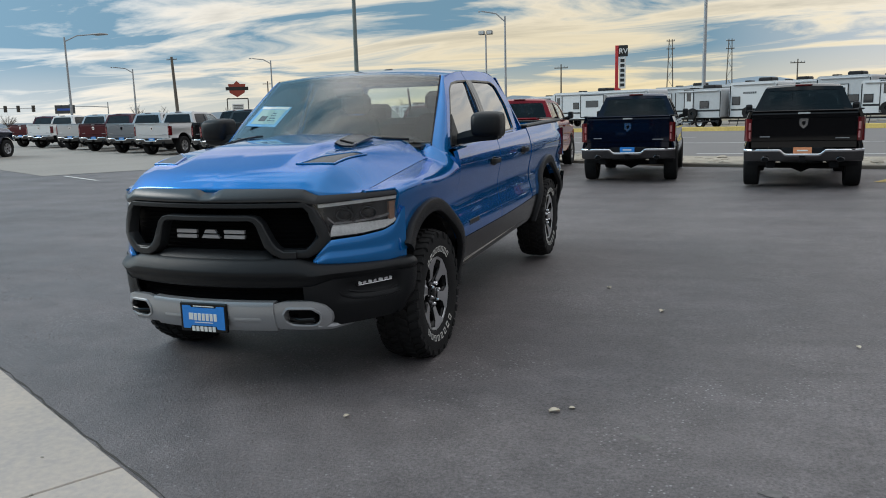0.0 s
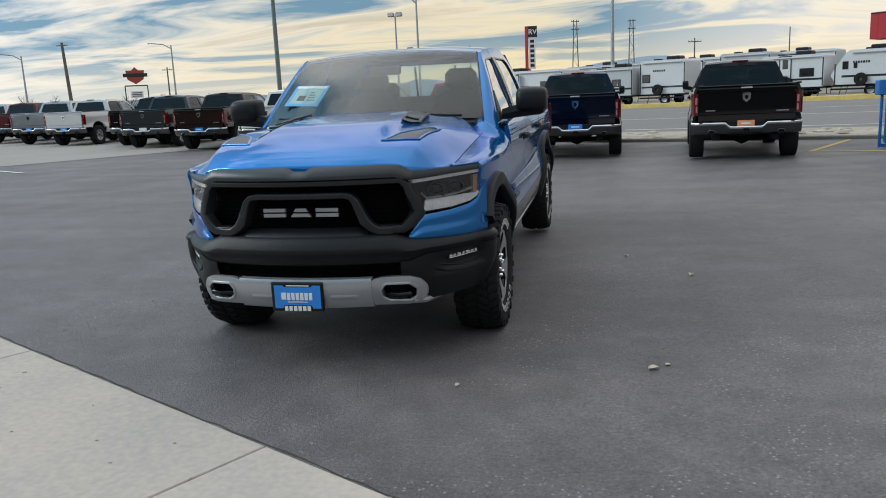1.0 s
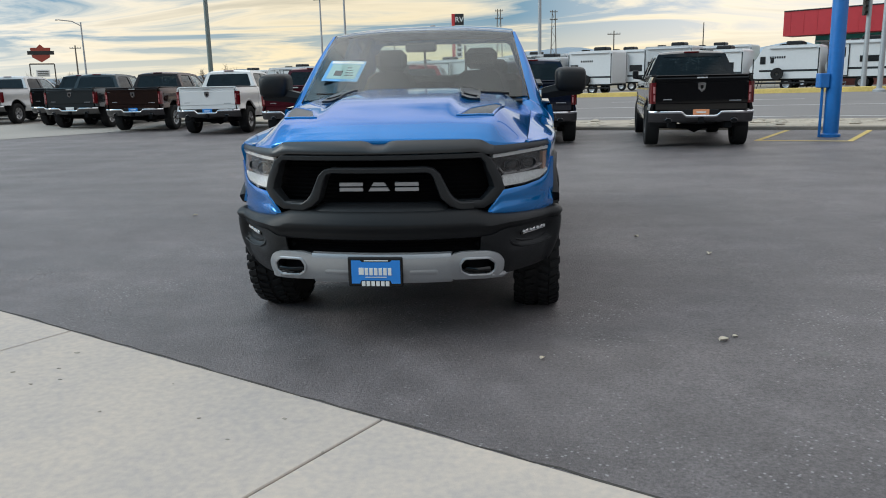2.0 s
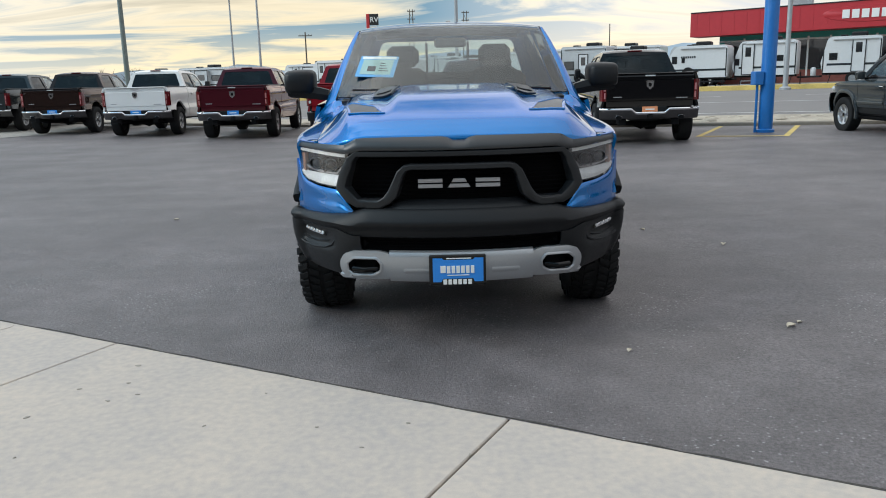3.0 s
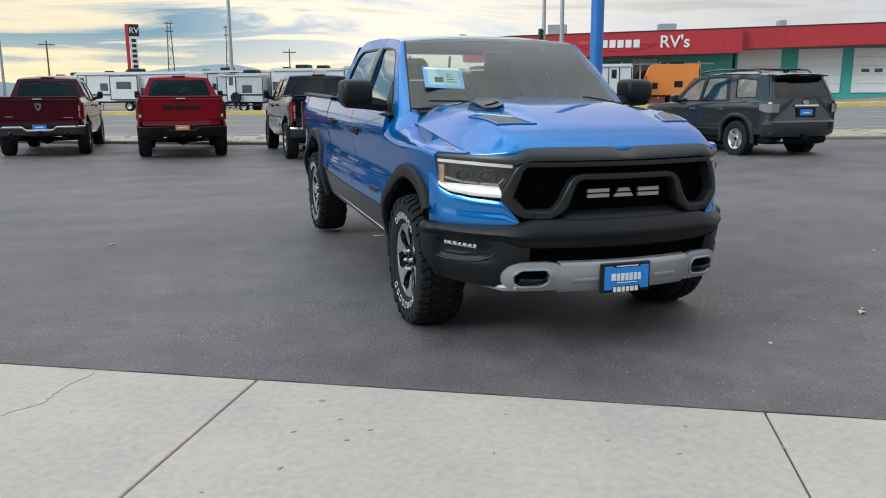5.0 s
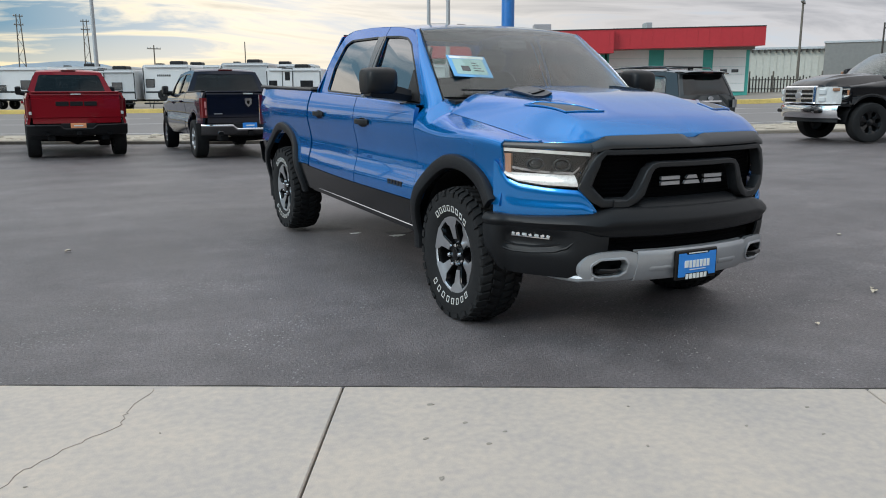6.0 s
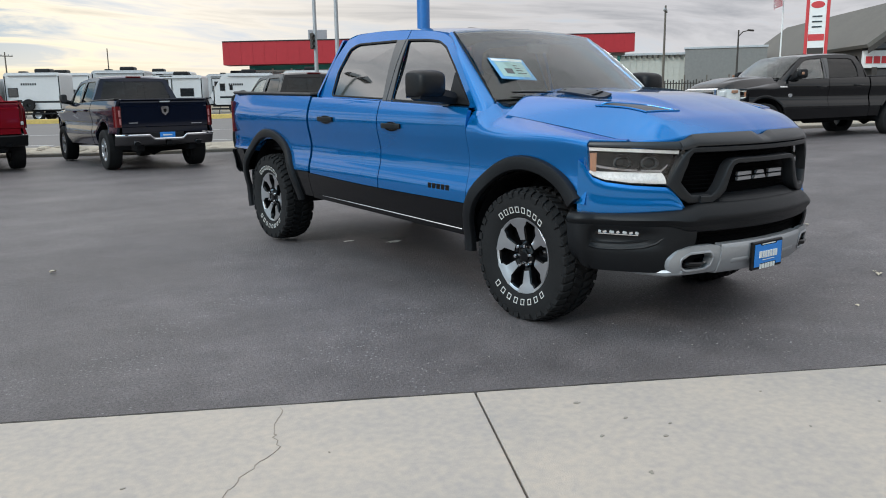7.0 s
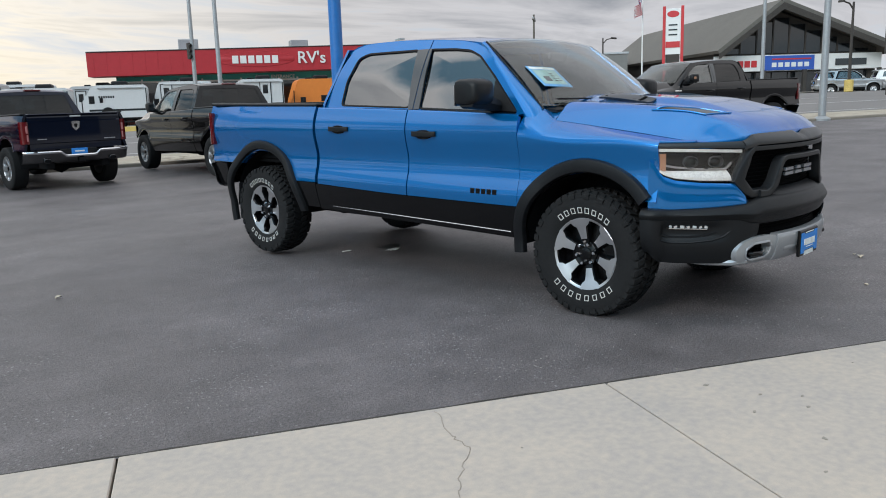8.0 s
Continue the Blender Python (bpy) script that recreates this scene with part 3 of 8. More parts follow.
HOOD_LIP = spline([0.0, 0.03, 0.06, 0.10, 0.45, 0.555, 0.60, 0.635, 0.80, 0.95], [1.172, 1.173, 1.186, 1.193, 1.191, 1.187, 1.164, 1.151, 1.149, 1.146])

NOSE_LIP = spline([0.0, 0.40, 0.52, 0.60, 0.68, 0.80], [1.193, 1.192, 1.188, 1.174, 1.157, 1.150])


def hood_edge(y):
    return EDGE_X(y), EDGE_Z(y)


def hood_front(x):
    """Where the hood's lip stands, a little behind the face of the nose."""
    return front_y(x) + lerp(abs(x), [0.0, 0.5, 0.65], [0.055, 0.030, 0.015])


def hood_z(x, y):
    xe, ze = hood_edge(y)
    x = abs(x)
    u = min(1.0, x / xe)
    d = max(0.0, y - hood_front(x))
    level = 1.190 + CLIMB(d)
    level -= (1.190 - NOSE_LIP(x)) * math.exp(-(d / 0.22) ** 2)
    rise = smooth01((d - 0.04) / 0.62)
    wide = 0.335 + 0.05 * (0.4 - y) * 0.5
    rear = smooth01((y + 0.30) / 0.5)
    dome = 0.042 * rise * (1 - smooth01((x - wide + 0.02 + 0.08 * rear) / (0.105 + 0.295 * rear)))
    fall = max(0.0, (x - 0.62) / (xe - 0.62)) ** 1.4
    return ze + (level - ze) * (1 - min(1.0, fall)) + dome * (1 - u ** 6)


def arch(y, c, zc, r):
    return zc + math.sqrt(max(0.0, r * r - (y - c) ** 2))


def columns(lo, hi, n, extra=()):
    return sorted(set([round(lo + (hi - lo) * i / n, 4) for i in range(n + 1)] + [e for e in extra if lo < e < hi]))


def arch_columns(lo, hi, n, c, r):
    return columns(lo, hi, n, [c + sgn * r * q for sgn in (-1, 1) for q in (0.999, 0.99, 0.97, 0.94, 0.90, 0.84, 0.76, 0.66)])


def side_panel(ys, lo, hi, sgn, n=14, depth=0.03, bulge=None):
    rows = []
    for y in ys:
        a, b = lo(y), hi(y)
        row = []
        for k in range(n + 1):
            z = a + (b - a) * k / n
            x = side_width(y, z) + (bulge(y, z) if bulge else 0.0)
            row.append((sgn * x, y, z))
        rows.append(row)
    if sgn < 0:
        rows = rows[::-1]
    return Geo().shell(rows, depth)


def ray_polygon(poly, c, ang):
    d = (math.cos(ang), math.sin(ang))
    best = None
    for (x0, y0), (x1, y1) in zip(poly, poly[1:] + poly[:1]):
        ex, ey = x1 - x0, y1 - y0
        det = d[0] * -ey + d[1] * ex
        if abs(det) < 1e-12:
            continue
        px, py = x0 - c[0], y0 - c[1]
        t = (px * -ey + py * ex) / det
        u = (d[0] * py - d[1] * px) / det
        if t > 0 and -1e-9 <= u <= 1 + 1e-9 and (best is None or t > best):
            best = t
    return (c[0] + d[0] * best, c[1] + d[1] * best)


def rounded(poly, r, n=4):
    """The polygon with its corners rounded by r."""
    out = []
    k = len(poly)
    for i in range(k):
        p, a, b = Vector(poly[i]), Vector(poly[i - 1]), Vector(poly[(i + 1) % k])
        da, db = (a - p), (b - p)
        ra = min(r, da.length * 0.45, db.length * 0.45)
        s, e = p + da.normalized() * ra, p + db.normalized() * ra
        for j in range(n + 1):
            t = j / n
            q = s * (1 - t) ** 2 + p * 2 * t * (1 - t) + e * t * t
            out.append((q.x, q.y))
    return out


def ring_rows(outer, inner, steps_=56):
    c = (sum(p[0] for p in inner) / len(inner), sum(p[1] for p in inner) / len(inner))
    angs = [2 * math.pi * i / steps_ - math.pi for i in range(steps_)]
    angs += [math.atan2(p[1] - c[1], p[0] - c[0]) for p in outer + inner]
    angs = sorted(set(round(a, 4) for a in angs))
    return [ray_polygon(outer, c, a) for a in angs], [ray_polygon(inner, c, a) for a in angs], c


def frame_panel(outer, inner, place, reveal=0.02):
    """A panel with a hole; place maps a flat point and an inward depth to space."""
    o, i, c = ring_rows(outer, inner)
    return Geo().grid([[place(p, 0.03) for p in o], [place(p, 0.0) for p in o], [place(p, 0.0) for p in i], [place(p, reveal) for p in i]], wrap=True)


def pane(inner, place, inset=0.012, depth=0.005):
    """A sheet of glass that fills an outline."""
    c = (sum(p[0] for p in inner) / len(inner), sum(p[1] for p in inner) / len(inner))
    n = len(inner)
    g = Geo()
    for d in (inset, inset + depth):
        rows = [[place((c[0] + (p[0] - c[0]) * f, c[1] + (p[1] - c[1]) * f), d) for p in inner] for f in (1.0, 0.7, 0.4, 0.12)]
        k = len(g.v)
        g.grid(rows, wrap=True)
        g.f.append(tuple(range(k + 3 * n, k + 4 * n)))
    g.f += [(i, (i + 1) % n, 4 * n + (i + 1) % n, 4 * n + i) for i in range(n)]
    return g


def on_front(x, z, out=0.0):
    return Vector((x, front_y(x) - out, z))


def front_normal(x):
    e = 0.01
    d = Vector((2 * e, front_y(x + e) - front_y(x - e), 0)).normalized()
    return Vector((d.y, -d.x, 0))


def front_sheet(xs, lo, hi, out, n=4, depth=0.02):
    rows = [[on_front(x, lo(x) + (hi(x) - lo(x)) * k / n, out(x, k / n) if callable(out) else out) for k in range(n + 1)] for x in xs]
    return Geo().shell(rows, depth)


def front_band(pts, half, depth, out=0.0, closed=False):
    return Geo().band([on_front(x, z, out) for x, z in pts], [front_normal(x) for x, z in pts], half, depth, closed)


def dense(pts, step=0.03, closed=False):
    out = []
    ends = list(zip(pts, pts[1:] + pts[:1])) if closed else list(zip(pts, pts[1:]))
    for a, b in ends:
        n = max(1, int(math.hypot(b[0] - a[0], b[1] - a[1]) / step))
        out += [(a[0] + (b[0] - a[0]) * i / n, a[1] + (b[1] - a[1]) * i / n) for i in range(n)]
    if not closed:
        out.append(pts[-1])
    return out


def both(fn):
    for sgn in (-1, 1):
        fn(sgn)


TYRE = {}


def tyre_geo():
    g = Geo()
    prof = [(0.235, -0.115), (0.250, -0.128), (0.300, -0.139), (0.350, -0.141), (0.385, -0.134), (0.402, -0.118), (0.407, -0.06), (0.408, 0.0), (0.407, 0.06), (0.402, 0.118), (0.385, 0.134), (0.350, 0.141), (0.300, 0.139), (0.250, 0.128), (0.235, 0.115)]
    return g.lathe(prof, 64)


def tread_geo():
    g = Geo()
    n = 44
    for k in range(n):
        for row, (h0, h1, off) in enumerate(((-0.138, -0.082, 0.0), (-0.072, -0.014, 0.5), (0.014, 0.072, 0.0), (0.082, 0.138, 0.5))):
            a = 2 * math.pi * (k + off) / n
            w = 0.0205 if row in (0, 3) else 0.018
            slant = 0.012 if row % 2 else -0.012
            m = Matrix.Rotation(a, 4, "X")
            r0 = 0.398 if row in (0, 3) else 0.403
            vs = []
            for r, sh in ((r0 - 0.01, 1.0), (0.421 if row in (1, 2) else 0.418, 0.88)):
                for h, sl in ((h0, -slant), (h1, slant)):
                    for q in (-1, 1):
                        rr = r
                        if row in (0, 3) and ((row == 0 and h == h0) or (row == 3 and h == h1)):
                            rr = r - 0.016
                        vs.append(m @ Vector((h, q * w * sh + sl, rr)))
            g.add(vs, [(0, 1, 3, 2), (4, 6, 7, 5), (0, 4, 5, 1), (2, 3, 7, 6), (0, 2, 6, 4), (1, 5, 7, 3)])
        # shoulder lugs that reach down the sidewall
        for h in (-1, 1):
            if k % 2 == 0:
                m = Matrix.Rotation(2 * math.pi * (k + 0.25) / n, 4, "X")
                vs = [m @ Vector((h * x, y, r)) for x, r in ((0.130, 0.405), (0.146, 0.392), (0.145, 0.365), (0.134, 0.365)) for y in (-0.02, 0.02)]
                g.add(vs, [(0, 1, 3, 2), (2, 3, 5, 4), (4, 5, 7, 6), (0, 2, 4, 6), (1, 7, 5, 3), (0, 6, 7, 1)])
    return g


def rim_geo():
    g = Geo()
    g.lathe([(0.236, -0.115), (0.240, -0.10), (0.225, -0.085), (0.212, -0.03), (0.210, 0.07), (0.218, 0.100), (0.238, 0.116)], 48)
    g.lathe([(0.212, 0.03), (0.06, 0.045), (0.0, 0.05)], 48)
    g.lathe([(0.075, 0.04), (0.072, 0.085), (0.05, 0.095), (0.0, 0.095)], 24)
    return g


def spoke_geo():
    g = Geo()
    rows = []
    for r, w, h in ((0.062, 0.022, 0.078), (0.10, 0.029, 0.088), (0.15, 0.035, 0.097), (0.178, 0.041, 0.102), (0.190, 0.062, 0.106), (0.212, 0.080, 0.110), (0.237, 0.094, 0.115)):
        rows.append([(h - 0.045, -w * 1.15, r), (h - 0.004, -w, r), (h, -w * 0.88, r), (h, w * 0.88, r), (h - 0.004, w, r), (h - 0.045, w * 1.15, r)])
    return g.grid(rows)


def spoke_face_geo():
    rows = [[(h + 0.003, -w, r), (h + 0.004, 0.0, r), (h + 0.003, w, r)] for r, w, h in ((0.098, 0.022, 0.0885), (0.125, 0.026, 0.093), (0.15, 0.030, 0.097), (0.178, 0.036, 0.102), (0.192, 0.058, 0.106), (0.212, 0.073, 0.110), (0.232, 0.085, 0.114))]
    return Geo().shell(rows, 0.003)


def make_wheel(parent, x, y, sgn, rebel, alloy):
    """A wheel: rim with tyre, spokes, nuts and raised lettering under it."""
    key = ("rim", rebel, alloy.name)
    if key not in TYRE:
        TYRE[key] = mesh_of("wheel", rim_geo(), GLOSS_BLACK if rebel else alloy)
        TYRE["tyre", rebel] = mesh_of("tyre", tyre_geo(), RUBBER, 30)
        TYRE["tread"] = mesh_of("tread", tread_geo(), RUBBER, 30)
        TYRE["spoke", alloy.name] = mesh_of("spoke", spoke_geo(), GLOSS_BLACK if rebel else alloy)
        TYRE["face"] = mesh_of("spoke_face", spoke_face_geo(), MACHINED)
        TYRE["lip"] = mesh_of("rim_lip", Geo().lathe([(0.222, 0.112), (0.226, 0.1155), (0.239, 0.118), (0.243, 0.114)], 48), MACHINED)
        TYRE["nut"] = mesh_of("lug_nut", Geo().lathe([(0.014, 0.0), (0.014, 0.022), (0.009, 0.034), (0.0, 0.035)], 8), CHROME)
        TYRE["cap"] = mesh_of("hub_cap", Geo().lathe([(0.042, 0.0), (0.040, 0.012), (0.020, 0.018), (0.0, 0.016)], 20), GLOSS_BLACK)
        TYRE["bar"] = mesh_of("letter_bar", Geo().box((-0.002, -0.0160, -0.019), (0.002, -0.0118, 0.019)).box((-0.002, 0.0118, -0.019), (0.002, 0.0160, 0.019)).box((-0.002, -0.0118, 0.0148), (0.002, 0.0118, 0.019)).box((-0.002, -0.0118, -0.019), (0.002, 0.0118, -0.0148)), SIDEWALL_WHITE)
    rim = part("wheel", TYRE[key], None, parent)
    turn = 0.0 if sgn > 0 else 180.0
    rim.matrix_basis = pose(x, y, 0.418, 0, 0, turn) @ pose(0, 0, 0, 11 + 17 * (y > 1), 0, 0)
    part("tyre", TYRE["tyre", rebel], None, rim, "chunky all-terrain tyre" if rebel else "")
    if rebel:
        tagged(part("tread", TYRE["tread"], None, rim, "deep blocky tread"), kind="stuff")
    for k in range(6):
        m = Matrix.Rotation(2 * math.pi * k / 6, 4, "X")
        part("spoke", TYRE["spoke", alloy.name], None, rim).matrix_basis = m
        if rebel:
            part("spoke_face", TYRE["face"], None, rim, "machined silver spoke face").matrix_basis = m
            part("lug_nut", TYRE["nut"], None, rim).matrix_basis = Matrix.Rotation(2 * math.pi * (k + 0.5) / 6, 4, "X") @ pose(0.088, 0, 0.066)
    if rebel:
        part("rim_lip", TYRE["lip"], None, rim)
    part("hub_cap", TYRE["cap"], None, rim).matrix_basis = pose(0.093, 0, 0)
    if rebel:
        for base, count in ((90, 8), (270, 8)):
            for k in range(count):
                pitch = 10.6 if base == 90 else 12.6
                a = radians(base - (count - 1) * pitch / 2 + k * pitch - 11 - 17 * (y > 1))
                part("letter_bar", TYRE["bar"], None, rim).matrix_basis = Matrix.Rotation(a - math.pi / 2, 4, "X") @ pose(0.1375, 0, 0.290, 0, 9, 0)
    return rim


FRONT_GLASS = rounded([(0.600, 1.328), (0.875, 1.590), (1.055, 1.735), (1.17, 1.783), (1.33, 1.802), (1.600, 1.815), (1.578, 1.366)], 0.03)
REAR_GLASS = rounded([(1.690, 1.372), (1.735, 1.818), (2.34, 1.820), (2.45, 1.786), (2.525, 1.60), (2.535, 1.398)], 0.035)


def pickup(name, label, m, coat, rebel=False, rear_bumper=None, alloy=None, cladding=None, group="", plate=None):
    """A crew-cab pickup with all its parts."""
    t = thing(name, label, "pickup truck", m, group)
    rear_bumper = rear_bumper or CHROME
    alloy = alloy or ALLOY
    trim = PLASTIC if rebel else coat
    sink = 0.0 if rebel else 0.095           # road models carry gate, lamps and bumper lower
    low = cladding or coat

    # hood with its centre dome and the fenders beside it
    us = steps(-1, 1, 96)
    rows = []
    for i in range(57):
        v = (i / 56) ** 1.35
        row = []
        for u in us:
            x0 = u * 0.800
            yc = hood_front(x0)
            y = yc + (0.330 + 0.06 * (1 - u * u) - yc) * v
            x = u * (hood_edge(y)[0] - 0.003)
            row.append((x, y, hood_z(x, y)))
        rows.append(row)
    rows.insert(0, [(x, y - 0.004, z - 0.007) for x, y, z in rows[0]])
    rows.insert(0, [(x, y + 0.003, z - 0.036) for x, y, z in rows[0]])
    part("hood", Geo().shell(rows, -0.02), coat, t, "sculpted hood with a raised centre" if rebel else "")
    if rebel:
        # a dark tube stands in for the shade in the hood's shut gap
        part("hood_gap", Geo().tube([(x, y + 0.001, z - 0.004) for x, y, z in rows[0]], 0.0045, 6), DARK, t)

        def vents(sgn):
            # dark inlay: a slanted four-sided field between the dome and the shoulder
            rows = []
            for p in steps(0, 1, 10):
                a = Vector((0.42, -0.69)).lerp(Vector((0.475, -0.52)), p)
                b = Vector((0.615, -0.63)).lerp(Vector((0.665, -0.31)), p)
                rows.append([(sgn * q.x, q.y, hood_z(q.x, q.y) + 0.003) for q in [a.lerp(b, k / 10) for k in range(11)]])
            panel = part("hood_panel", Geo().shell(rows, -0.004 * sgn), HOOD_PANEL, t, "dark satin hood panel")
            ring = rows[0] + [r[-1] for r in rows[1:]] + rows[-1][-2::-1] + [r[0] for r in rows[-2:0:-1]]
            part("panel_rim", Geo().band([(x, y, z - 0.004) for x, y, z in ring], [(0, 0, 1)] * len(ring), 0.009, 0.008, True, 0.3), coat, panel, "raised painted rim")
            # raised scoop, open at the back, with louvres
            rows = []
            for p in steps(0, 1, 10):
                y = -0.175 + 0.385 * p
                row = []
                for k in range(9):
                    q = k / 8
                    x = 0.355 + 0.075 * (1 - p) * 0.5 + (0.120 + 0.015 * p) * q
                    lift = 0.003 + 0.011 * smooth01(p / 0.35) * math.sin(math.pi * min(1.0, max(0.0, 0.08 + 0.84 * q))) ** 0.4 * (1 - 0.35 * smooth01((p - 0.8) / 0.2))
                    row.append((sgn * x, y, hood_z(x, y) + lift))
                rows.append(row)
            scoop = part("hood_scoop", Geo().shell(rows, 0.012 * sgn), HOOD_PANEL, t, "black louvred hood scoop")
            for k in range(7):
                strip = []
                for y in (-0.115 + 0.045 * k, -0.095 + 0.045 * k):
                    p = (y + 0.175) / 0.385
                    strip.append([(sgn * x, y, hood_z(x, y) + 0.019) for x in [0.355 + 0.0375 * (1 - p) + (0.120 + 0.015 * p) * q for q in steps(0.14, 0.86, 6)]])
                part("louvre", Geo().shell(strip, 0.005 * sgn), MESH_BLACK, scoop, "black louvre slit")
        both(vents)

    def flank(sgn):
        # front fender: side, rounded shoulder up to the hood's edge, and a tucked flange or the run to the cowl
        def crest(y, xs, zs, xe, ze, n):
            # an arc that still falls outwards where it meets the hood
            full, e = radians(34), 2 / n
            c1, s1 = math.cos(full) ** e, math.sin(full) ** e
            return [(sgn * (xe + (xs - xe) * (math.cos(q) ** e - c1) / (1 - c1)), y, zs + (ze - zs) * math.sin(q) ** e / s1) for q in [full * k / 12 for k in range(1, 13)]]

        def flange(y, xe, ze):
            if y < 0.336:
                return [(sgn * (xe - 0.003 * k), y, ze - 0.008 * k) for k in range(1, 8)]
            return [(sgn * (xe - 0.014 * k), y, max(ze - 0.001 * k, hood_z(xe - 0.014 * k, y) - 0.001)) for k in range(1, 8)]

        rows = []
        for y in arch_columns(-0.500, 0.535, 30, -0.01, 0.53):
            lo = max(0.79, arch(y, -0.01, 0.42, 0.53)) if y < 0 else max(0.69, arch(y, -0.01, 0.42, 0.53))
            xe, ze = hood_edge(y)
            front = smooth01((0.25 - y) / 0.7)
            zs = ze - 0.125 + 0.065 * front
            back = smooth01((y - 0.31) / 0.17)
            xe, ze = xe - 0.012 * back, ze + 0.078 * back
            row = [(sgn * side_width(y, lo + (zs - lo) * k / 11), y, lo + (zs - lo) * k / 11) for k in range(12)]
            rows.append(row + crest(y, side_width(y, zs), zs, xe, ze, 2.0 + 2.2 * front) + flange(y, xe, ze))
        fender = Geo().shell(rows if sgn > 0 else rows[::-1], 0.02)
        rows = []
        for y in columns(-0.672, -0.500, 12):
            xo = min(nose_x(y), side_width(y, 1.10)) + 0.004
            xe, ze = hood_edge(y)
            xe = min(xe, xo - 0.003)
            rows.append([(sgn * (xo - 0.008), y, 1.142), (sgn * (xo - 0.002), y, 1.146)] + crest(y, xo, 1.149, xe, max(ze, 1.158), 3.2) + flange(y, xe, max(ze, 1.158)))
        fender.shell(rows if sgn > 0 else rows[::-1], 0.012)
        part("fender", fender, coat, t)
        # doors
        for y0, y1, hy in ((0.538, 1.634, 1.43), (1.646, 2.776, 2.45)):
            dg = side_panel(columns(y0, y1, 22), sill, belt, sgn, 30)
            dg.grid([[(sgn * side_width(y, belt(y)), y, belt(y)), (sgn * (side_width(y, belt(y)) - 0.006), y, belt(y) + 0.008), (sgn * (upper_x(belt(y)) - 0.004), y, belt(y) + 0.012)] for y in columns(y0, y1, 12)])
            door = part("door", dg, coat, t)
            zc = belt(hy) - 0.165
            pull = Geo()
            xh = side_width(hy, zc)
            pull.band([(sgn * (xh + 0.004 + 0.030 * math.sin(math.pi * k / 10) ** 0.5), hy - 0.125 + 0.25 * k / 10, zc) for k in range(11)], [(sgn, 0, 0)] * 11, 0.019, 0.012)
            part("handle", pull, PLASTIC if rebel else coat, door, "black door handle" if rebel else "")
            cup = Geo().lathe([(0.042, 0.0), (0.040, 0.003), (0.0, 0.002)], 20, pose(sgn * xh, hy + 0.01, zc - 0.006, 0, 0, 0 if sgn > 0 else 180) @ Matrix.Diagonal((1, 2.3, 0.85, 1)))
            part("handle_cup", cup, GLOSS_BLACK, door)

            def place(p, d, sgn=sgn):
                return (sgn * (upper_x(p[1]) - d), p[0], p[1])

            if y0 < 1:
                outer = [(0.515, 1.306), (0.80, 1.590), (1.03, 1.797), (1.14, 1.836), (1.28, 1.862), (1.45, 1.880), (1.607, 1.889), (1.634, 1.346)]
                hole = FRONT_GLASS
            else:
                outer = [(1.642, 1.346), (1.617, 1.890), (1.9, 1.906), (2.2, 1.911), (2.42, 1.903), (2.56, 1.865), (2.65, 1.70), (2.70, 1.54), (2.776, 1.376)]
                hole = REAR_GLASS
            part("window_frame", frame_panel(outer, hole, place), coat, door)
            lip = Geo().band([place(p, 0.004) for p in hole], [(sgn, 0, 0.3)] * len(hole), 0.008, 0.006, True)
            part("window_seal", lip, GLOSS_BLACK, door)
            w = part("window", pane(hole, place), TINTED_GLASS if rebel else (FRONT_PANE if y0 < 1 else PARKED_GLASS), door, "dark tinted side window")
            w.visible_shadow = False
            if y0 < 1:
                part("mirror_sail", pane(rounded([(0.600, 1.335), (0.845, 1.352), (0.850, 1.560)], 0.015), place, -0.007, 0.006), PLASTIC, door, "black panel at the mirror's foot")
        for edge in ((1.572, 1.588, 1.634, 1.612), (1.644, 1.622, 1.696, 1.745)):
            lo_a, hi_a, lo_b, hi_b = edge[0], edge[1], edge[2], edge[3]
            rows = [[(sgn * (upper_x(z) + 0.006), (lo_a + (hi_a - lo_a) * k / 8, lo_b + (hi_b - lo_b) * k / 8)[side], z) for k, z in enumerate(steps(1.362, 1.822, 8))] for side in (0, 1)]
            part("pillar_trim", Geo().shell(rows if sgn > 0 else rows[::-1], 0.008), PILLAR, t, "satin dark pillar trim")
        # windscreen pillar: a narrow rounded strip between the glass and the door frame
        rows = []
        for k in range(-4, 17):
            q = k / 16
            ya, za = lerp(q, [-0.25, 0, 0.5, 0.9, 1.0], [0.33, 0.505, 0.80, 1.03, 1.09]), lerp(q, [-0.25, 0, 0.5, 0.9, 1.0], [1.17, 1.296, 1.590, 1.797, 1.822])
            a = Vector((sgn * (upper_x(za) + 0.02 * max(0.0, -q) / 0.25), ya, za))
            b = Vector((sgn * (0.819 - 0.129 * q), 0.462 + 0.60 * q, 1.366 + 0.476 * q + 0.30 * min(0.0, q)))
            mid = (a + b) / 2 + Vector((sgn * 0.012, -0.008, 0.008))
            rows.append([a, a.lerp(mid, 0.55) + Vector((sgn * 0.004, -0.002, 0.002)), mid, b.lerp(mid, 0.5) + Vector((sgn * 0.003, -0.002, 0.003)), b, b + Vector((-sgn * 0.006, 0.008, -0.012))])
        part("pillar", Geo().grid(rows), coat, t)
        seal = [(sgn * (0.817 - 0.129 * q), 0.458 + 0.60 * q, 1.368 + 0.476 * q) for q in steps(-0.03, 1, 12)]
        part("screen_seal", Geo().tube(seal, 0.006, 6), GLOSS_BLACK, t)
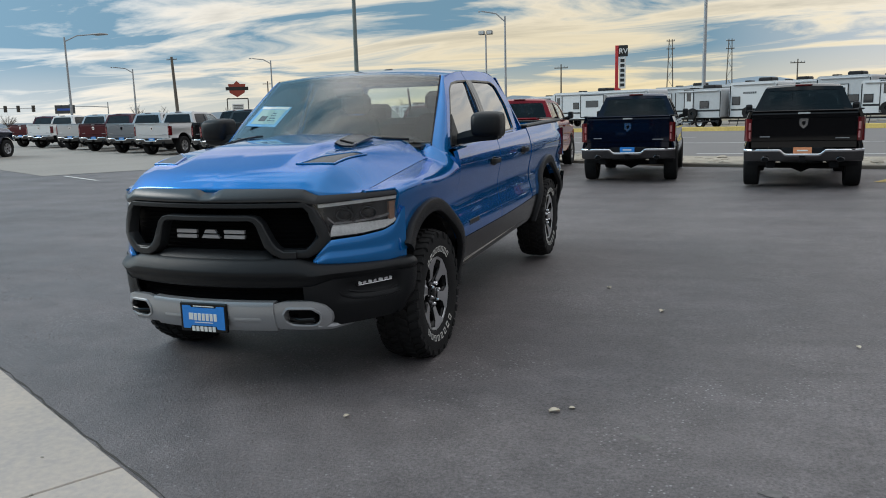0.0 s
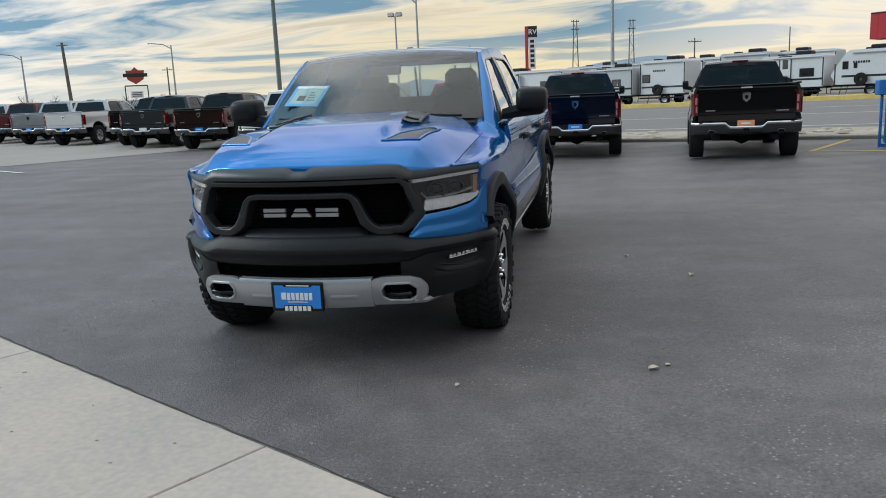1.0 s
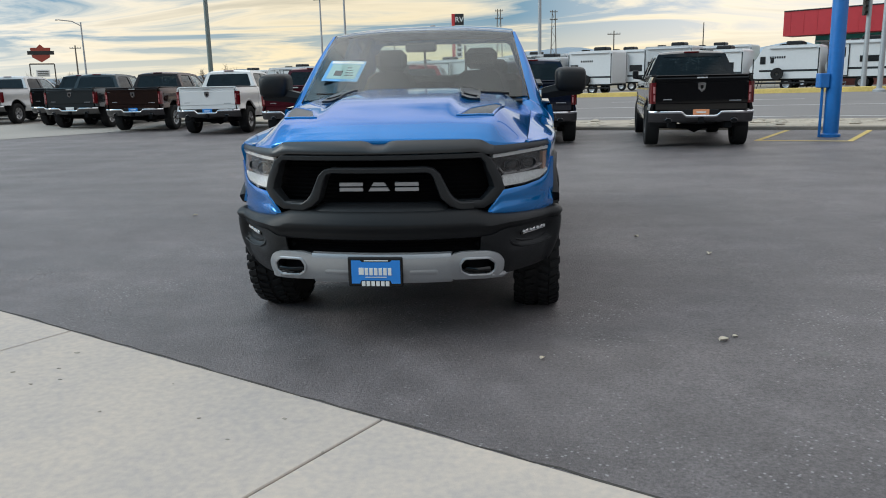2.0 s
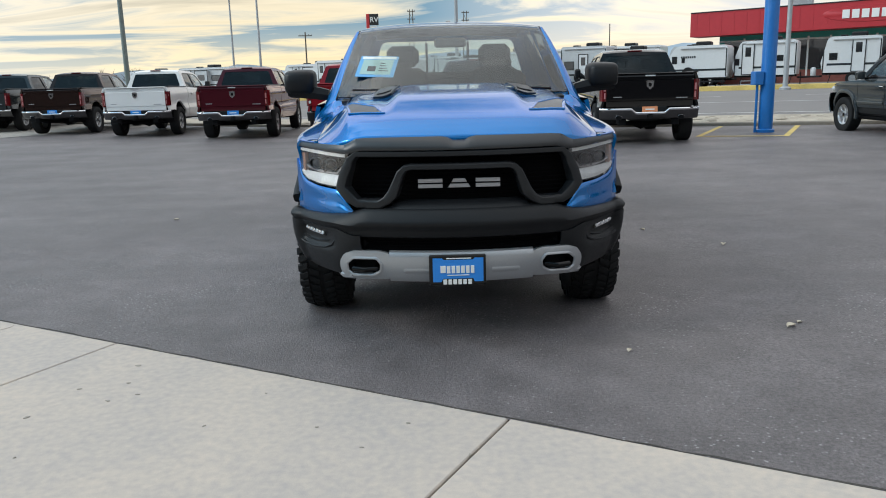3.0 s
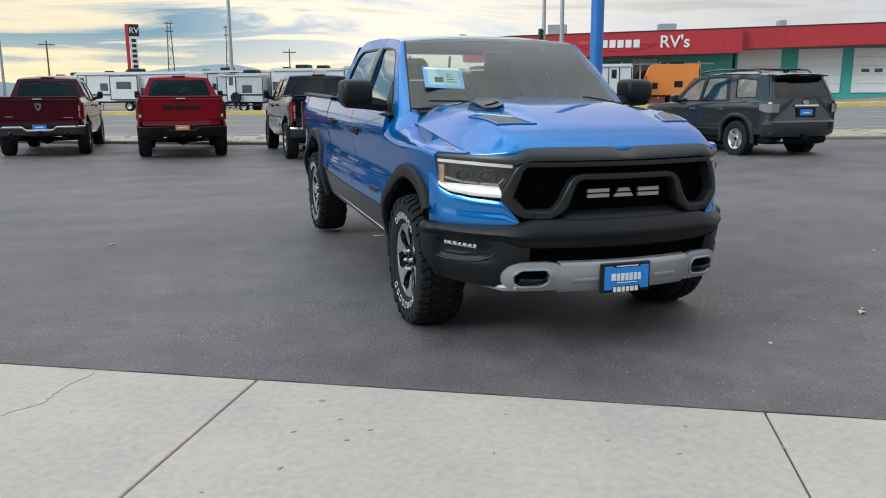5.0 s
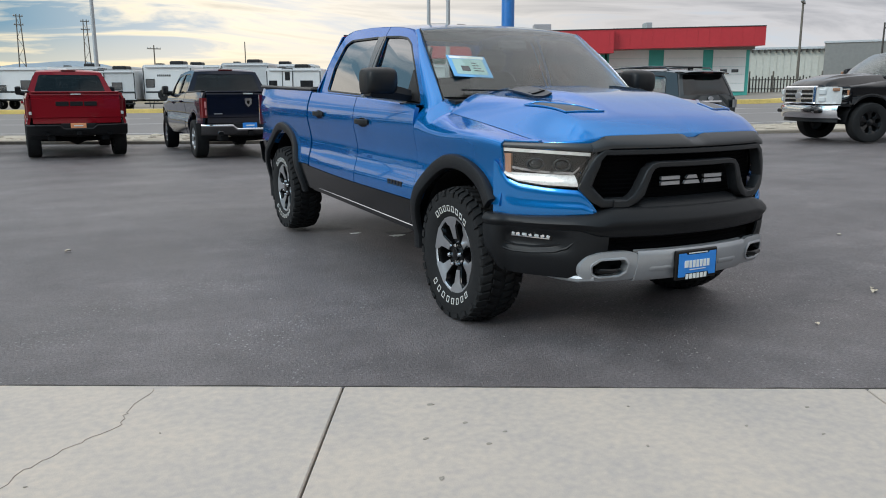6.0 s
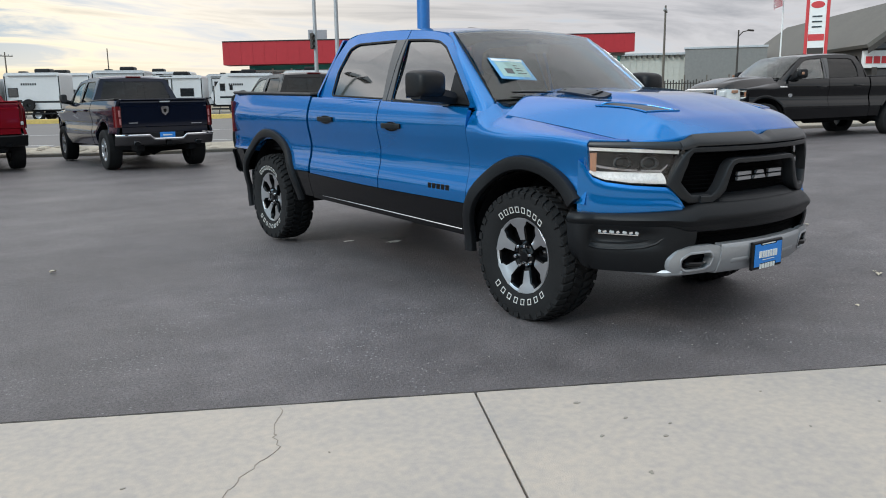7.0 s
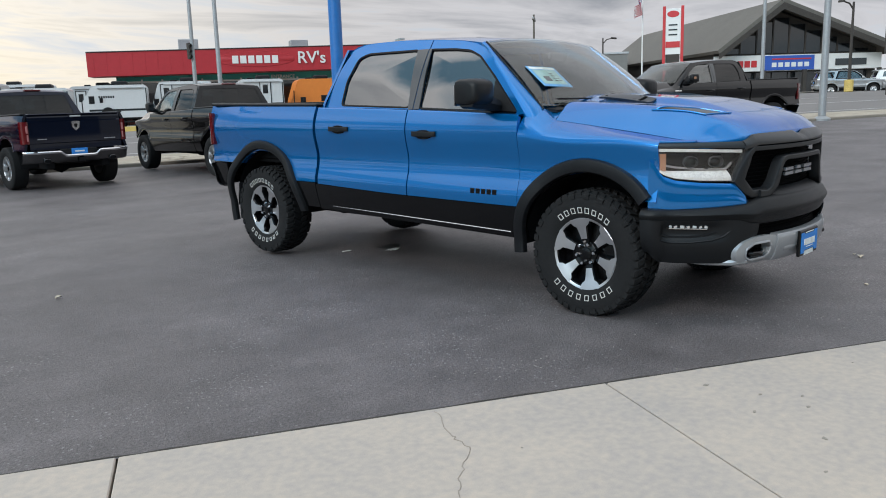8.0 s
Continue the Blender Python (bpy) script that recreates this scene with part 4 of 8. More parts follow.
        # rocker cladding
        part("rocker_panel", side_panel(columns(0.50, 2.80, 24), lambda y: lerp(y, [0.5, 2.8], [0.455, 0.497]), lambda y: sill(y) - 0.004, sgn, 6, 0.04, lambda y, z: 0.004), low, t, "black lower body cladding" if rebel else "")
        if rebel:
            part("sill_strip", Geo().tube([(sgn * (side_width(y, 0.52) + 0.004), y, lerp(y, [0.5, 2.8], [0.497, 0.535])) for y in steps(0.62, 2.62, 12)], 0.0042, 6), CHROME, t, "thin bright sill strip")
        # bed side
        c, r = 3.66, 0.56

        def bed_lo(y):
            base = 0.735 if y < c else 0.86 - sink
            return max(base, arch(y, c, 0.43, r)) if abs(y - c) < r else base

        bed = part("bed_side", side_panel(arch_columns(2.815, 4.60, 40, c, r), bed_lo, lambda y: lerp(y, [2.8, 4.6], [1.395, 1.420]), sgn, 14, 0.05), coat, t)
        part("bed_rail", Geo().box((sgn * 0.86, 2.82, 1.385), (sgn * 0.955, 4.58, 1.415), 0.012, pose(0, 0, 0, 0.8, 0, 0) @ pose(0, 0, -0.032)), PLASTIC, bed, "black plastic bed rail cap")
        part("bed_wall", Geo().box((sgn * 0.78, 2.83, 0.90), (sgn * 0.83, 4.56, 1.39), 0.01), DARK, bed)
        part("lower_bed_panel", side_panel(columns(2.815, 3.12, 6), lambda y: 0.505, lambda y: 0.730, sgn, 5, 0.04), low, t)
        # wheel housings, seen dark behind the wheels
        for cy, rr in ((0.0, 0.52), (c, 0.55)):
            g = Geo()
            g.grid([[(sgn * x, cy + rr * math.cos(q), 0.42 + rr * math.sin(q)) for q in [math.pi * k / 16 for k in range(17)]] for x in (0.93, 0.58)])
            g.add([(sgn * 0.58, cy + rr * math.cos(math.pi * k / 16), 0.42 + rr * math.sin(math.pi * k / 16)) for k in range(17)], [tuple(range(17))])
            part("wheel_housing", g, DARK, t)
        # flares
        for cy, cz, rr, q0, q1, wide in ((-0.012, 0.42, 0.560, -6, 139, 0.046), (c, 0.43, 0.600, -16, 178, 0.042)):
            if not rebel:
                wide *= 0.55
                rr -= 0.014
                q0, q1 = (6, 138) if cy < 1 else (32, 150)
            pts, nor = [], []
            for k in range(31):
                q = radians(q0 + (q1 - q0) * k / 30)
                y, z = cy + (rr + 0.0) * math.cos(q), cz + (rr + 0.015 * math.sin(q)) * math.sin(q)
                pts.append((sgn * (side_width(y, max(0.45, z)) - 0.006), y, z))
                nor.append((sgn, 0, 0.0))
            part("fender_flare", Geo().band(pts if sgn > 0 else pts, nor, wide, 0.042 if rebel else 0.012, False, 0.35), trim, t, "broad black plastic fender flare" if rebel else "")
        # mirror
        reach = 1.0 if rebel else 0.62
        mirror = part("mirror", Geo().rings([[(sgn * (1.0 + (x - 1.0) * reach), 0.845 + d * 1.15 - 0.02 * (x - 1.0), 1.474 + h * 0.86) for d, h in mirror_outline(k)] for x, k in ((1.014, 0.62), (1.022, 0.82), (1.036, 0.95), (1.06, 1.01), (1.10, 1.03), (1.15, 1.02), (1.19, 0.99), (1.215, 0.93), (1.229, 0.83), (1.235, 0.66))]), PLASTIC, t, "large black door mirror")
        part("mirror_arm", Geo().rings([[(sgn * (min(x, 1.0) + max(0.0, x - 1.0) * reach), 0.79 + d, z0 + h) for d, h in ((-0.045, -w), (0.06, -w), (0.075, 0), (0.06, w), (-0.045, w), (-0.06, 0))] for x, z0, w in ((0.912, 1.378, 0.036), (0.965, 1.386, 0.044), (1.03, 1.398, 0.046), (1.10, 1.405, 0.046), (1.19, 1.410, 0.044), (1.214, 1.412, 0.034))]), PLASTIC, mirror)
        part("mirror_glass", Geo().box((sgn * (1.0 + 0.04 * reach), 0.905, 1.385), (sgn * (1.0 + 0.215 * reach), 0.911, 1.53), 0.002), CHROME if rebel else DARK_GLASS, mirror)
        # headlamp: inner side slants, dark housing with a broad bright band below
        def top(x):
            return lerp(x, [0.60, 0.80, 0.945], [1.102, 1.112, 1.117])

        def bot(x):
            return lerp(x, [0.603, 0.668, 0.80, 0.885, 0.925, 0.945], [1.080, 0.909, 0.912, 0.927, 0.955, 1.010])

        order = (lambda q: [sgn * x for x in q]) if sgn > 0 else (lambda q: [sgn * x for x in q][::-1])
        A = lambda f: (lambda x: f(abs(x)))
        lamp = part("headlight", front_sheet(order(columns(0.612, 0.925, 18, [0.668])), A(bot), A(top), -0.065, 4, 0.01), GLOSS_BLACK, t, "headlight with dark housing and bright light bar")
        part("light_bar", front_sheet(order(columns(0.672, 0.930, 16)), A(lambda x: bot(x) + 0.006), A(lambda x: bot(x) + lerp(x, [0.67, 0.80, 0.93], [0.066, 0.064, 0.040])), lambda x, q: -0.008 - 0.035 * q * q, 6, 0.015), LAMP_BAND, lamp, "bright white light bar")
        part("brow_bar", front_sheet(order(columns(0.625, 0.935, 12)), A(lambda x: top(x) - 0.024), A(lambda x: top(x) - 0.006), -0.008, 2, 0.02), LAMP_BAND, lamp)
        part("marker", front_sheet(order(columns(0.900, 0.934, 5)), A(lambda x: max(bot(x), 0.945) + 0.030), A(lambda x: top(x) - 0.036), -0.024, 3, 0.02), AMBER, lamp, "amber side marker")
        for xl in (0.715, 0.808):
            hub = Matrix.Translation(on_front(sgn * xl, 1.028, -0.060)) @ Matrix.Rotation(-math.pi / 2 + sgn * 0.5, 4, "Z")
            part("projector", Geo().lathe([(0.040, 0.0), (0.043, 0.024), (0.039, 0.028), (0.034, 0.012), (0.031, 0.010)], 24, hub @ Matrix.Diagonal((1, 1.15, 0.82, 1))), TRIM, lamp, "dark projector ring")
            part("projector_lens", Geo().lathe([(0.031, 0.010), (0.024, 0.022), (0.012, 0.028), (0.0, 0.030)], 20, hub @ Matrix.Diagonal((1, 1.15, 0.82, 1))), GLOSS_BLACK, lamp)
        part("lamp_divider", front_sheet(order(columns(0.755, 0.768, 2)), A(lambda x: 0.985), A(lambda x: 1.070), -0.030, 3, 0.02), GLOSS_BLACK, lamp)
        part("lamp_shelf", front_sheet(order(columns(0.655, 0.915, 10)), A(lambda x: bot(x) + 0.068), A(lambda x: bot(x) + 0.080), -0.034, 2, 0.02), SMOKED_LENS, lamp)
        cover = part("lamp_cover", front_sheet(order(columns(0.603, 0.947, 20, [0.668])), A(bot), A(top), 0.002, 6, 0.004), LAMP_GLASS, lamp)
        cover.visible_shadow = False
        # painted corner below the headlamp, with a hollowed face
        def cheek(x, q):
            edge = smooth01((abs(x) - 0.595) / 0.03) * (1 - smooth01((abs(x) - 0.925) / 0.03))
            return 0.008 + 0.030 * edge * math.sin(math.pi * min(1.0, 0.06 + 0.94 * q)) ** 0.45 * (1 - 0.45 * q) - 0.010 * edge * math.exp(-((q - 0.52) / 0.20) ** 2)

        part("front_corner", front_sheet(order(columns(0.594, 0.966, 26)), A(lambda x: lerp(x, [0.594, 0.61, 0.755, 0.92, 0.957], [0.776, 0.768, 0.757, 0.744, 0.746])), A(lambda x: lerp(x, [0.594, 0.662, 0.676, 0.80, 0.885, 0.925, 0.945, 0.957], [0.790, 0.888, 0.897, 0.904, 0.919, 0.947, 1.000, 1.04])), cheek, 14, 0.02), coat, t)
        part("lamp_brow", front_sheet(order(columns(0.560, 0.948, 16)), A(lambda x: top(max(0.6, x)) + 0.001), A(lambda x: HOOD_LIP(x) - 0.004), lambda x, q: 0.012 * math.sin(math.pi * (0.2 + 0.6 * q)) - 0.014 * q, 5, 0.03), TRIM if rebel else coat, t)
        # rear lamp
        lampr = part("tail_light", Geo().shell([[(sgn * x, y, z) for z in steps(1.03 - 1.5 * sink, 1.345 - 0.55 * sink, 6)] for x, y in (((0.862, 4.626), (0.89, 4.632), (0.930, 4.625), (0.966, 4.600), (0.984, 4.555), (0.986, 4.50)) if sgn > 0 else ((0.862, 4.626), (0.89, 4.632), (0.930, 4.625), (0.966, 4.600), (0.984, 4.555), (0.986, 4.50))[::-1])], -0.03), RED_LENS, t, "red wraparound tail light")
        if rear_bumper is CHROME:
            part("lamp_core", Geo().box((sgn * 0.876, 4.616, 0.935), (sgn * 0.904, 4.640, 1.055), 0.005).box((sgn * 0.876, 4.616, 1.085), (sgn * 0.912, 4.640, 1.215), 0.005), PALE_RED, lampr, "pale red inner lens")
        else:
            part("reverse_lens", Geo().box((sgn * 0.868, 4.618, 0.955), (sgn * 0.918, 4.642, 1.02), 0.006), CLEAR_LENS, lampr)
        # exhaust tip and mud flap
        part("exhaust_tip", Geo().lathe([(0.050, -0.30), (0.052, -0.02), (0.055, 0.0), (0.048, 0.004), (0.044, -0.01), (0.042, -0.25), (0.0, -0.25)], 20, pose(sgn * 0.615, 4.705, 0.655 - sink, 0, 0, 90) @ Matrix.Diagonal((1, 1.25, 0.85, 1))), CHROME_IN_SHADE if rear_bumper is CHROME else DARK, t, "oval exhaust tip")
        part("exhaust_bore", Geo().lathe([(0.046, 0.0), (0.0, 0.001)], 16, pose(sgn * 0.615, 4.692, 0.655 - sink, 0, 0, 90) @ Matrix.Diagonal((1, 1.25, 0.85, 1))), DARK, t)
        if rebel:
            part("mud_flap", Geo().box((sgn * 0.74, 4.06, 0.30), (sgn * 1.0, 4.075, 0.66), 0.006, pose(0, 0, 0, 0, 0, 0)), PLASTIC, t, "black rubber mud flap")
        make_wheel(t, sgn * 0.868, -0.012, sgn, rebel, alloy)
        make_wheel(t, sgn * 0.868, 3.655, sgn, rebel, alloy)

    both(flank)

    # windscreen, roof and back of the cab
    def screen_at(u, q):
        """A point of the windscreen: u across from -1 to 1, q up from 0 to 1."""
        return ((0.815 - 0.128 * q) * u, 0.245 + 0.215 * u * u + (0.815 - 0.215 * u * u) * q, 1.375 - 0.010 * u * u + (0.505 - 0.028 * u * u) * (q + 0.06 * math.sin(math.pi * q)))

    rows = [[screen_at(u, q) for u in steps(-1, 1, 28)] for q in steps(0, 1, 16)]
    screen = part("windscreen", Geo().shell(rows, 0.006), CLEAR_GLASS, t, "clear windscreen")
    screen.visible_shadow = False
    part("screen_band", Geo().shell([[tuple(Vector(screen_at(u, q)) + Vector((0, 0.010, -0.010))) for u in steps(-0.98, 0.98, 20)] for q in (0.955, 0.985)], 0.002), GLOSS_BLACK, t)
    part("cowl", Geo().shell([[(0.775 * u, 0.255 + 0.205 * u * u - 0.10 * (1 - q), 1.368 - 0.012 * u * u - 0.012 * (1 - q)) for q in (0, 0.5, 1)] for u in steps(-1, 1, 24)], 0.02), PLASTIC, t, "black cowl below the windscreen")
    rows = []
    for k in range(19):
        q = k / 18
        row = []
        for u in steps(-1, 1, 24):
            y0 = 1.065
            y = y0 + (2.63 - y0) * q
            e = roof_rail(y)
            row.append((u * upper_x(e) * 0.998, y, e + 0.036 * (1 - abs(u) ** 2.6) - 0.03 * max(0.0, q - 0.93) / 0.07))
        rows.append(row)
    roof = part("roof", Geo().shell(rows, -0.02), coat, t)
    part("brake_lamp", Geo().box((-0.16, 2.60, 1.895), (0.16, 2.665, 1.93), 0.008), RED_LENS, roof, "red high brake light")
    part("shark_fin", Geo().rings([[(w * sx, y, 1.925 + h * hh) for sx, hh in ((-1, 0), (-0.5, 1), (0.5, 1), (1, 0))] for y, w, h in ((1.62, 0.012, 0.006), (1.67, 0.026, 0.016), (1.74, 0.03, 0.022), (1.80, 0.025, 0.012))]), GLOSS_BLACK, roof)

    def back_place(p, d):
        return (p[0], lerp(p[1], [1.30, 1.42, 1.88], [2.78, 2.765, 2.645]) - d, p[1])

    hole = rounded([(-0.755, 1.432), (0.755, 1.432), (0.625, 1.815), (-0.625, 1.815)], 0.05)
    part("cab_back", frame_panel([(-0.93, 1.30), (0.93, 1.30), (0.90, 1.42), (0.698, 1.87), (0.0, 1.90), (-0.698, 1.87), (-0.90, 1.42)], hole, back_place), coat, t)
    back_window = part("rear_window", pane(hole, back_place), PARKED_GLASS if not rebel else CLEAR_GLASS, t, "rear window with a sliding middle pane")
    back_window.visible_shadow = False
    for x in (-0.2, 0.2):
        part("window_divider", Geo().tube([back_place((x, 1.445), 0.01), back_place((x, 1.80), 0.01)], 0.012 if rebel else 0.005, 6), GLOSS_BLACK, back_window)

    # bed floor, bulkhead, tailgate
    part("bed_floor", Geo().box((-0.80, 2.83, 0.86), (0.80, 4.56, 0.90), 0.01), DARK, t)
    part("bulkhead", Geo().box((-0.86, 2.815, 0.86), (0.86, 2.845, 1.385), 0.01), coat, t)
    gate_rows = [[(0.858 * u, 4.605 + (0.012 if 0.18 < q < 0.80 else 0.0) - 0.02 * (q > 0.99), 0.865 - sink + (0.555 + sink) * q) for q in (0, 0.03, 0.17, 0.19, 0.35, 0.5, 0.65, 0.79, 0.81, 0.90, 0.93, 1.0)] for u in steps(-1, 1, 16)]
    gate = part("tailgate", Geo().shell(gate_rows[::-1], 0.05), coat, t)
    part("gate_cap", Geo().box((-0.856, 4.555, 1.405), (0.856, 4.648, 1.432), 0.010), PLASTIC if rebel else coat, gate)
    part("gate_handle", Geo().box((-0.10, 4.605, 1.362), (0.10, 4.650, 1.388), 0.006), CLEAR_LENS if not rebel else PLASTIC, gate)
    shield = [(-0.075, 0.07), (-0.055, 0.088), (0.055, 0.088), (0.075, 0.07), (0.065, -0.03), (0.0, -0.092), (-0.065, -0.03)]
    if rear_bumper is CHROME:
        part("gate_emblem", Geo().prism(shield, 0.012, pose(0, 4.617, 1.195, 90, 0, 180)), CHROME, gate, "plain bright shield emblem")
        part("gate_emblem_inset", Geo().prism([(x * 0.42, y * 0.45) for x, y in shield], 0.004, pose(0, 4.630, 1.195, 90, 0, 180)), GLOSS_BLACK, gate)
        part("model_bar", Geo().box((-0.74, 4.606, 0.925), (-0.52, 4.622, 0.943), 0.003), LETTER, gate)
        part("model_bar", Geo().box((0.55, 4.606, 0.955), (0.72, 4.622, 0.973), 0.003), LETTER, gate)
    else:
        for k in range(3):
            x = -0.40 + 0.275 * k
            part("block_mark", Geo().box((x, 4.612, 1.13), (x + 0.25, 4.626, 1.225), 0.006), PLASTIC, gate, "large dark raised block")
    # rear bumper: a bright rolled edge that steps down round the plate, and a face that turns under it
    def bar_top(x):
        return 0.842 - sink - 0.078 * (1 - smooth01((abs(x) - 0.27) / 0.11))

    def bumper_rows(profile):
        rows = []
        for x in columns(-0.985, 0.985, 48):
            k = abs(x) / 0.985
            y = 4.765 - 0.17 * k ** 6 - 0.02 * k * k
            rows.append([(x, y + d, z - sink if absolute else bar_top(x) + z) for d, z, absolute in profile])
        return rows[::-1]

    bumper = part("rear_bumper", Geo().shell(bumper_rows(((-0.050, -0.004, 0), (-0.020, 0.0, 0), (-0.004, -0.008, 0), (0.003, -0.018, 0), (0.003, -0.026, 0), (-0.003, -0.036, 0), (-0.014, -0.046, 0))), 0.004), rear_bumper, t, "chrome rear bumper" if rear_bumper is CHROME else "black rear bumper")
    # on chrome bumpers this turned-under face is coloured dark for shade and reflection
    part("bumper_face", Geo().shell(bumper_rows(((-0.014, -0.047, 0), (-0.040, -0.085, 0), (-0.075, 0.655, 1), (-0.105, 0.630, 1), (-0.16, 0.615, 1))), 0.004), CHROME_IN_SHADE if rear_bumper is CHROME else rear_bumper, bumper)
    def bumper_end(sgn):
        rows = [[(sgn * (side_width(y, 0.86) - 0.006 - 0.03 * q), y - 0.02 * q, 0.852 - (0.852 - lerp(y, [4.30, 4.42, 4.60], [0.66, 0.60, 0.62])) * q) for q in steps(0, 1, 5)] for y in steps(4.30, 4.585, 8)]
        part("bumper_end", Geo().shell(rows if sgn > 0 else rows[::-1], 0.02), GLOSS_BLACK if rebel else rear_bumper, bumper)
        if rebel:
            part("bumper_edge", Geo().tube([(sgn * (side_width(y, 0.86) - 0.030), y - 0.02, lerp(y, [4.30, 4.42, 4.60], [0.66, 0.60, 0.62])) for y in steps(4.31, 4.58, 8)], 0.005, 6), CHROME, bumper)
    if rebel:
        both(bumper_end)
    part("step_pad", Geo().box((-0.84, 4.60, 0.822 - sink), (-0.36, 4.715, 0.838 - sink), 0.004).box((0.36, 4.60, 0.822 - sink), (0.84, 4.715, 0.838 - sink), 0.004).box((-0.30, 4.60, 0.738 - sink), (0.30, 4.725, 0.752 - sink), 0.004), PLASTIC, bumper)
    part("plate_recess", Geo().box((-0.34, 4.62, 0.745 - sink), (0.34, 4.66, 0.862 - sink), 0.006), PLASTIC, bumper)
    part("number_plate", Geo().box((-0.152, 4.672, 0.758 - sink), (0.152, 4.682, 0.868 - sink), 0.003), plate or STICKER_BLUE, bumper, "dealer plate")
    part("plate_bar", Geo().box((-0.09, 4.681, 0.80 - sink), (0.09, 4.686, 0.825 - sink)), PAPER, bumper)
    part("tow_hitch", Geo().box((-0.05, 4.60, 0.52), (0.05, 4.77, 0.60), 0.01), DARK, t)

    # underside
    part("frame", Geo().box((-0.60, -0.62, 0.40), (-0.45, 4.6, 0.54), 0.02).box((0.45, -0.62, 0.40), (0.60, 4.6, 0.54), 0.02).box((-0.60, 0.9, 0.42), (0.60, 1.1, 0.50)).box((-0.6, 2.7, 0.42), (0.6, 2.85, 0.5)), DARK, t)
    part("cab_floor", Geo().box((-0.93, 0.53, 0.50), (0.93, 2.76, 0.62), 0.03), DARK, t)
    part("engine_tray", Geo().box((-0.57, -0.90, 0.55), (0.57, 0.53, 0.80), 0.03), DARK, t)
    part("rear_axle", Geo().tube([(-0.8, 3.672, 0.40), (-0.16, 3.672, 0.39), (0.0, 3.672, 0.38), (0.16, 3.672, 0.39), (0.8, 3.672, 0.40)], [0.045, 0.055, 0.12, 0.055, 0.045], 14), DARK, t)
    part("front_axle", Geo().tube([(-0.8, 0, 0.40), (-0.2, 0, 0.42), (0.2, 0, 0.42), (0.8, 0, 0.40)], [0.04, 0.07, 0.07, 0.04], 12), DARK, t)
    part("muffler", Geo().tube([(0.3, 1.6, 0.45), (0.3, 2.4, 0.45)], 0.11, 14), DARK, t)
    part("spare_wheel", Geo().lathe([(0.12, -0.10), (0.36, -0.12), (0.37, 0.0), (0.36, 0.12), (0.12, 0.10)], 28, pose(0, 4.15, 0.60, 0, 90, 0)), RUBBER, t)

    # cabin
    part("dashboard", Geo().shell([[(0.84 * u, 0.42 + 0.16 * u * u + d, z) for d, z in ((0.0, 1.30), (0.30, 1.325), (0.52, 1.29), (0.56, 1.15), (0.50, 0.95))] for u in steps(-1, 1, 12)], 0.02), DASH, t)
    part("steering_wheel", Geo().tube([(0.40 + 0.185 * math.cos(2 * math.pi * k / 24), 1.06 + 0.06 * math.sin(2 * math.pi * k / 24), 1.20 + 0.175 * math.sin(2 * math.pi * k / 24)) for k in range(25)], 0.016, 8, False), DASH, t)
    part("inside_mirror", Geo().box((-0.12, 0.90, 1.70), (0.12, 0.93, 1.77), 0.02), DASH, t)
    for x in (-0.40, 0.40):
        seat = part("seat", Geo().box((x - 0.26, 1.22, 0.85), (x + 0.26, 1.75, 1.02), 0.06).rings([[(x + w * sx, y + d, z) for sx, d in ((-1, -0.04), (-0.8, -0.08), (0.8, -0.08), (1, -0.04), (0.9, 0.07), (-0.9, 0.07))] for z, w, y in ((0.95, 0.25, 1.72), (1.15, 0.26, 1.77), (1.40, 0.25, 1.83), (1.52, 0.20, 1.86), (1.56, 0.14, 1.87))]), SEAT, t)
        part("headrest", Geo().box((x - 0.14, 1.83, 1.57), (x + 0.14, 1.94, 1.75), 0.045), SEAT, seat)
    bench = part("rear_bench", Geo().box((-0.75, 2.15, 0.85), (0.75, 2.55, 1.05), 0.06).box((-0.75, 2.48, 0.95), (0.75, 2.66, 1.52), 0.06), SEAT, t)
    for x in (-0.48, 0.48):
        part("headrest", Geo().box((x - 0.13, 2.52, 1.50), (x + 0.13, 2.62, 1.66), 0.04), SEAT, bench)
    part("headliner", Geo().grid([[(0.66 * u, y, roof_rail(y) - 0.02) for u in steps(-1, 1, 4)] for y in steps(1.12, 2.6, 6)]), SEAT, t)
    return t


def mirror_outline(k):
    pts = []
    for i in range(24):
        c, s = math.cos(-2 * math.pi * i / 24), math.sin(-2 * math.pi * i / 24)
        d = math.copysign(abs(c) ** (0.45 if c > 0 else 0.65), c)
        pts.append((k * (0.055 if d > 0 else 0.130) * d, k * 0.106 * math.copysign(abs(s) ** 0.45, s)))
    return pts


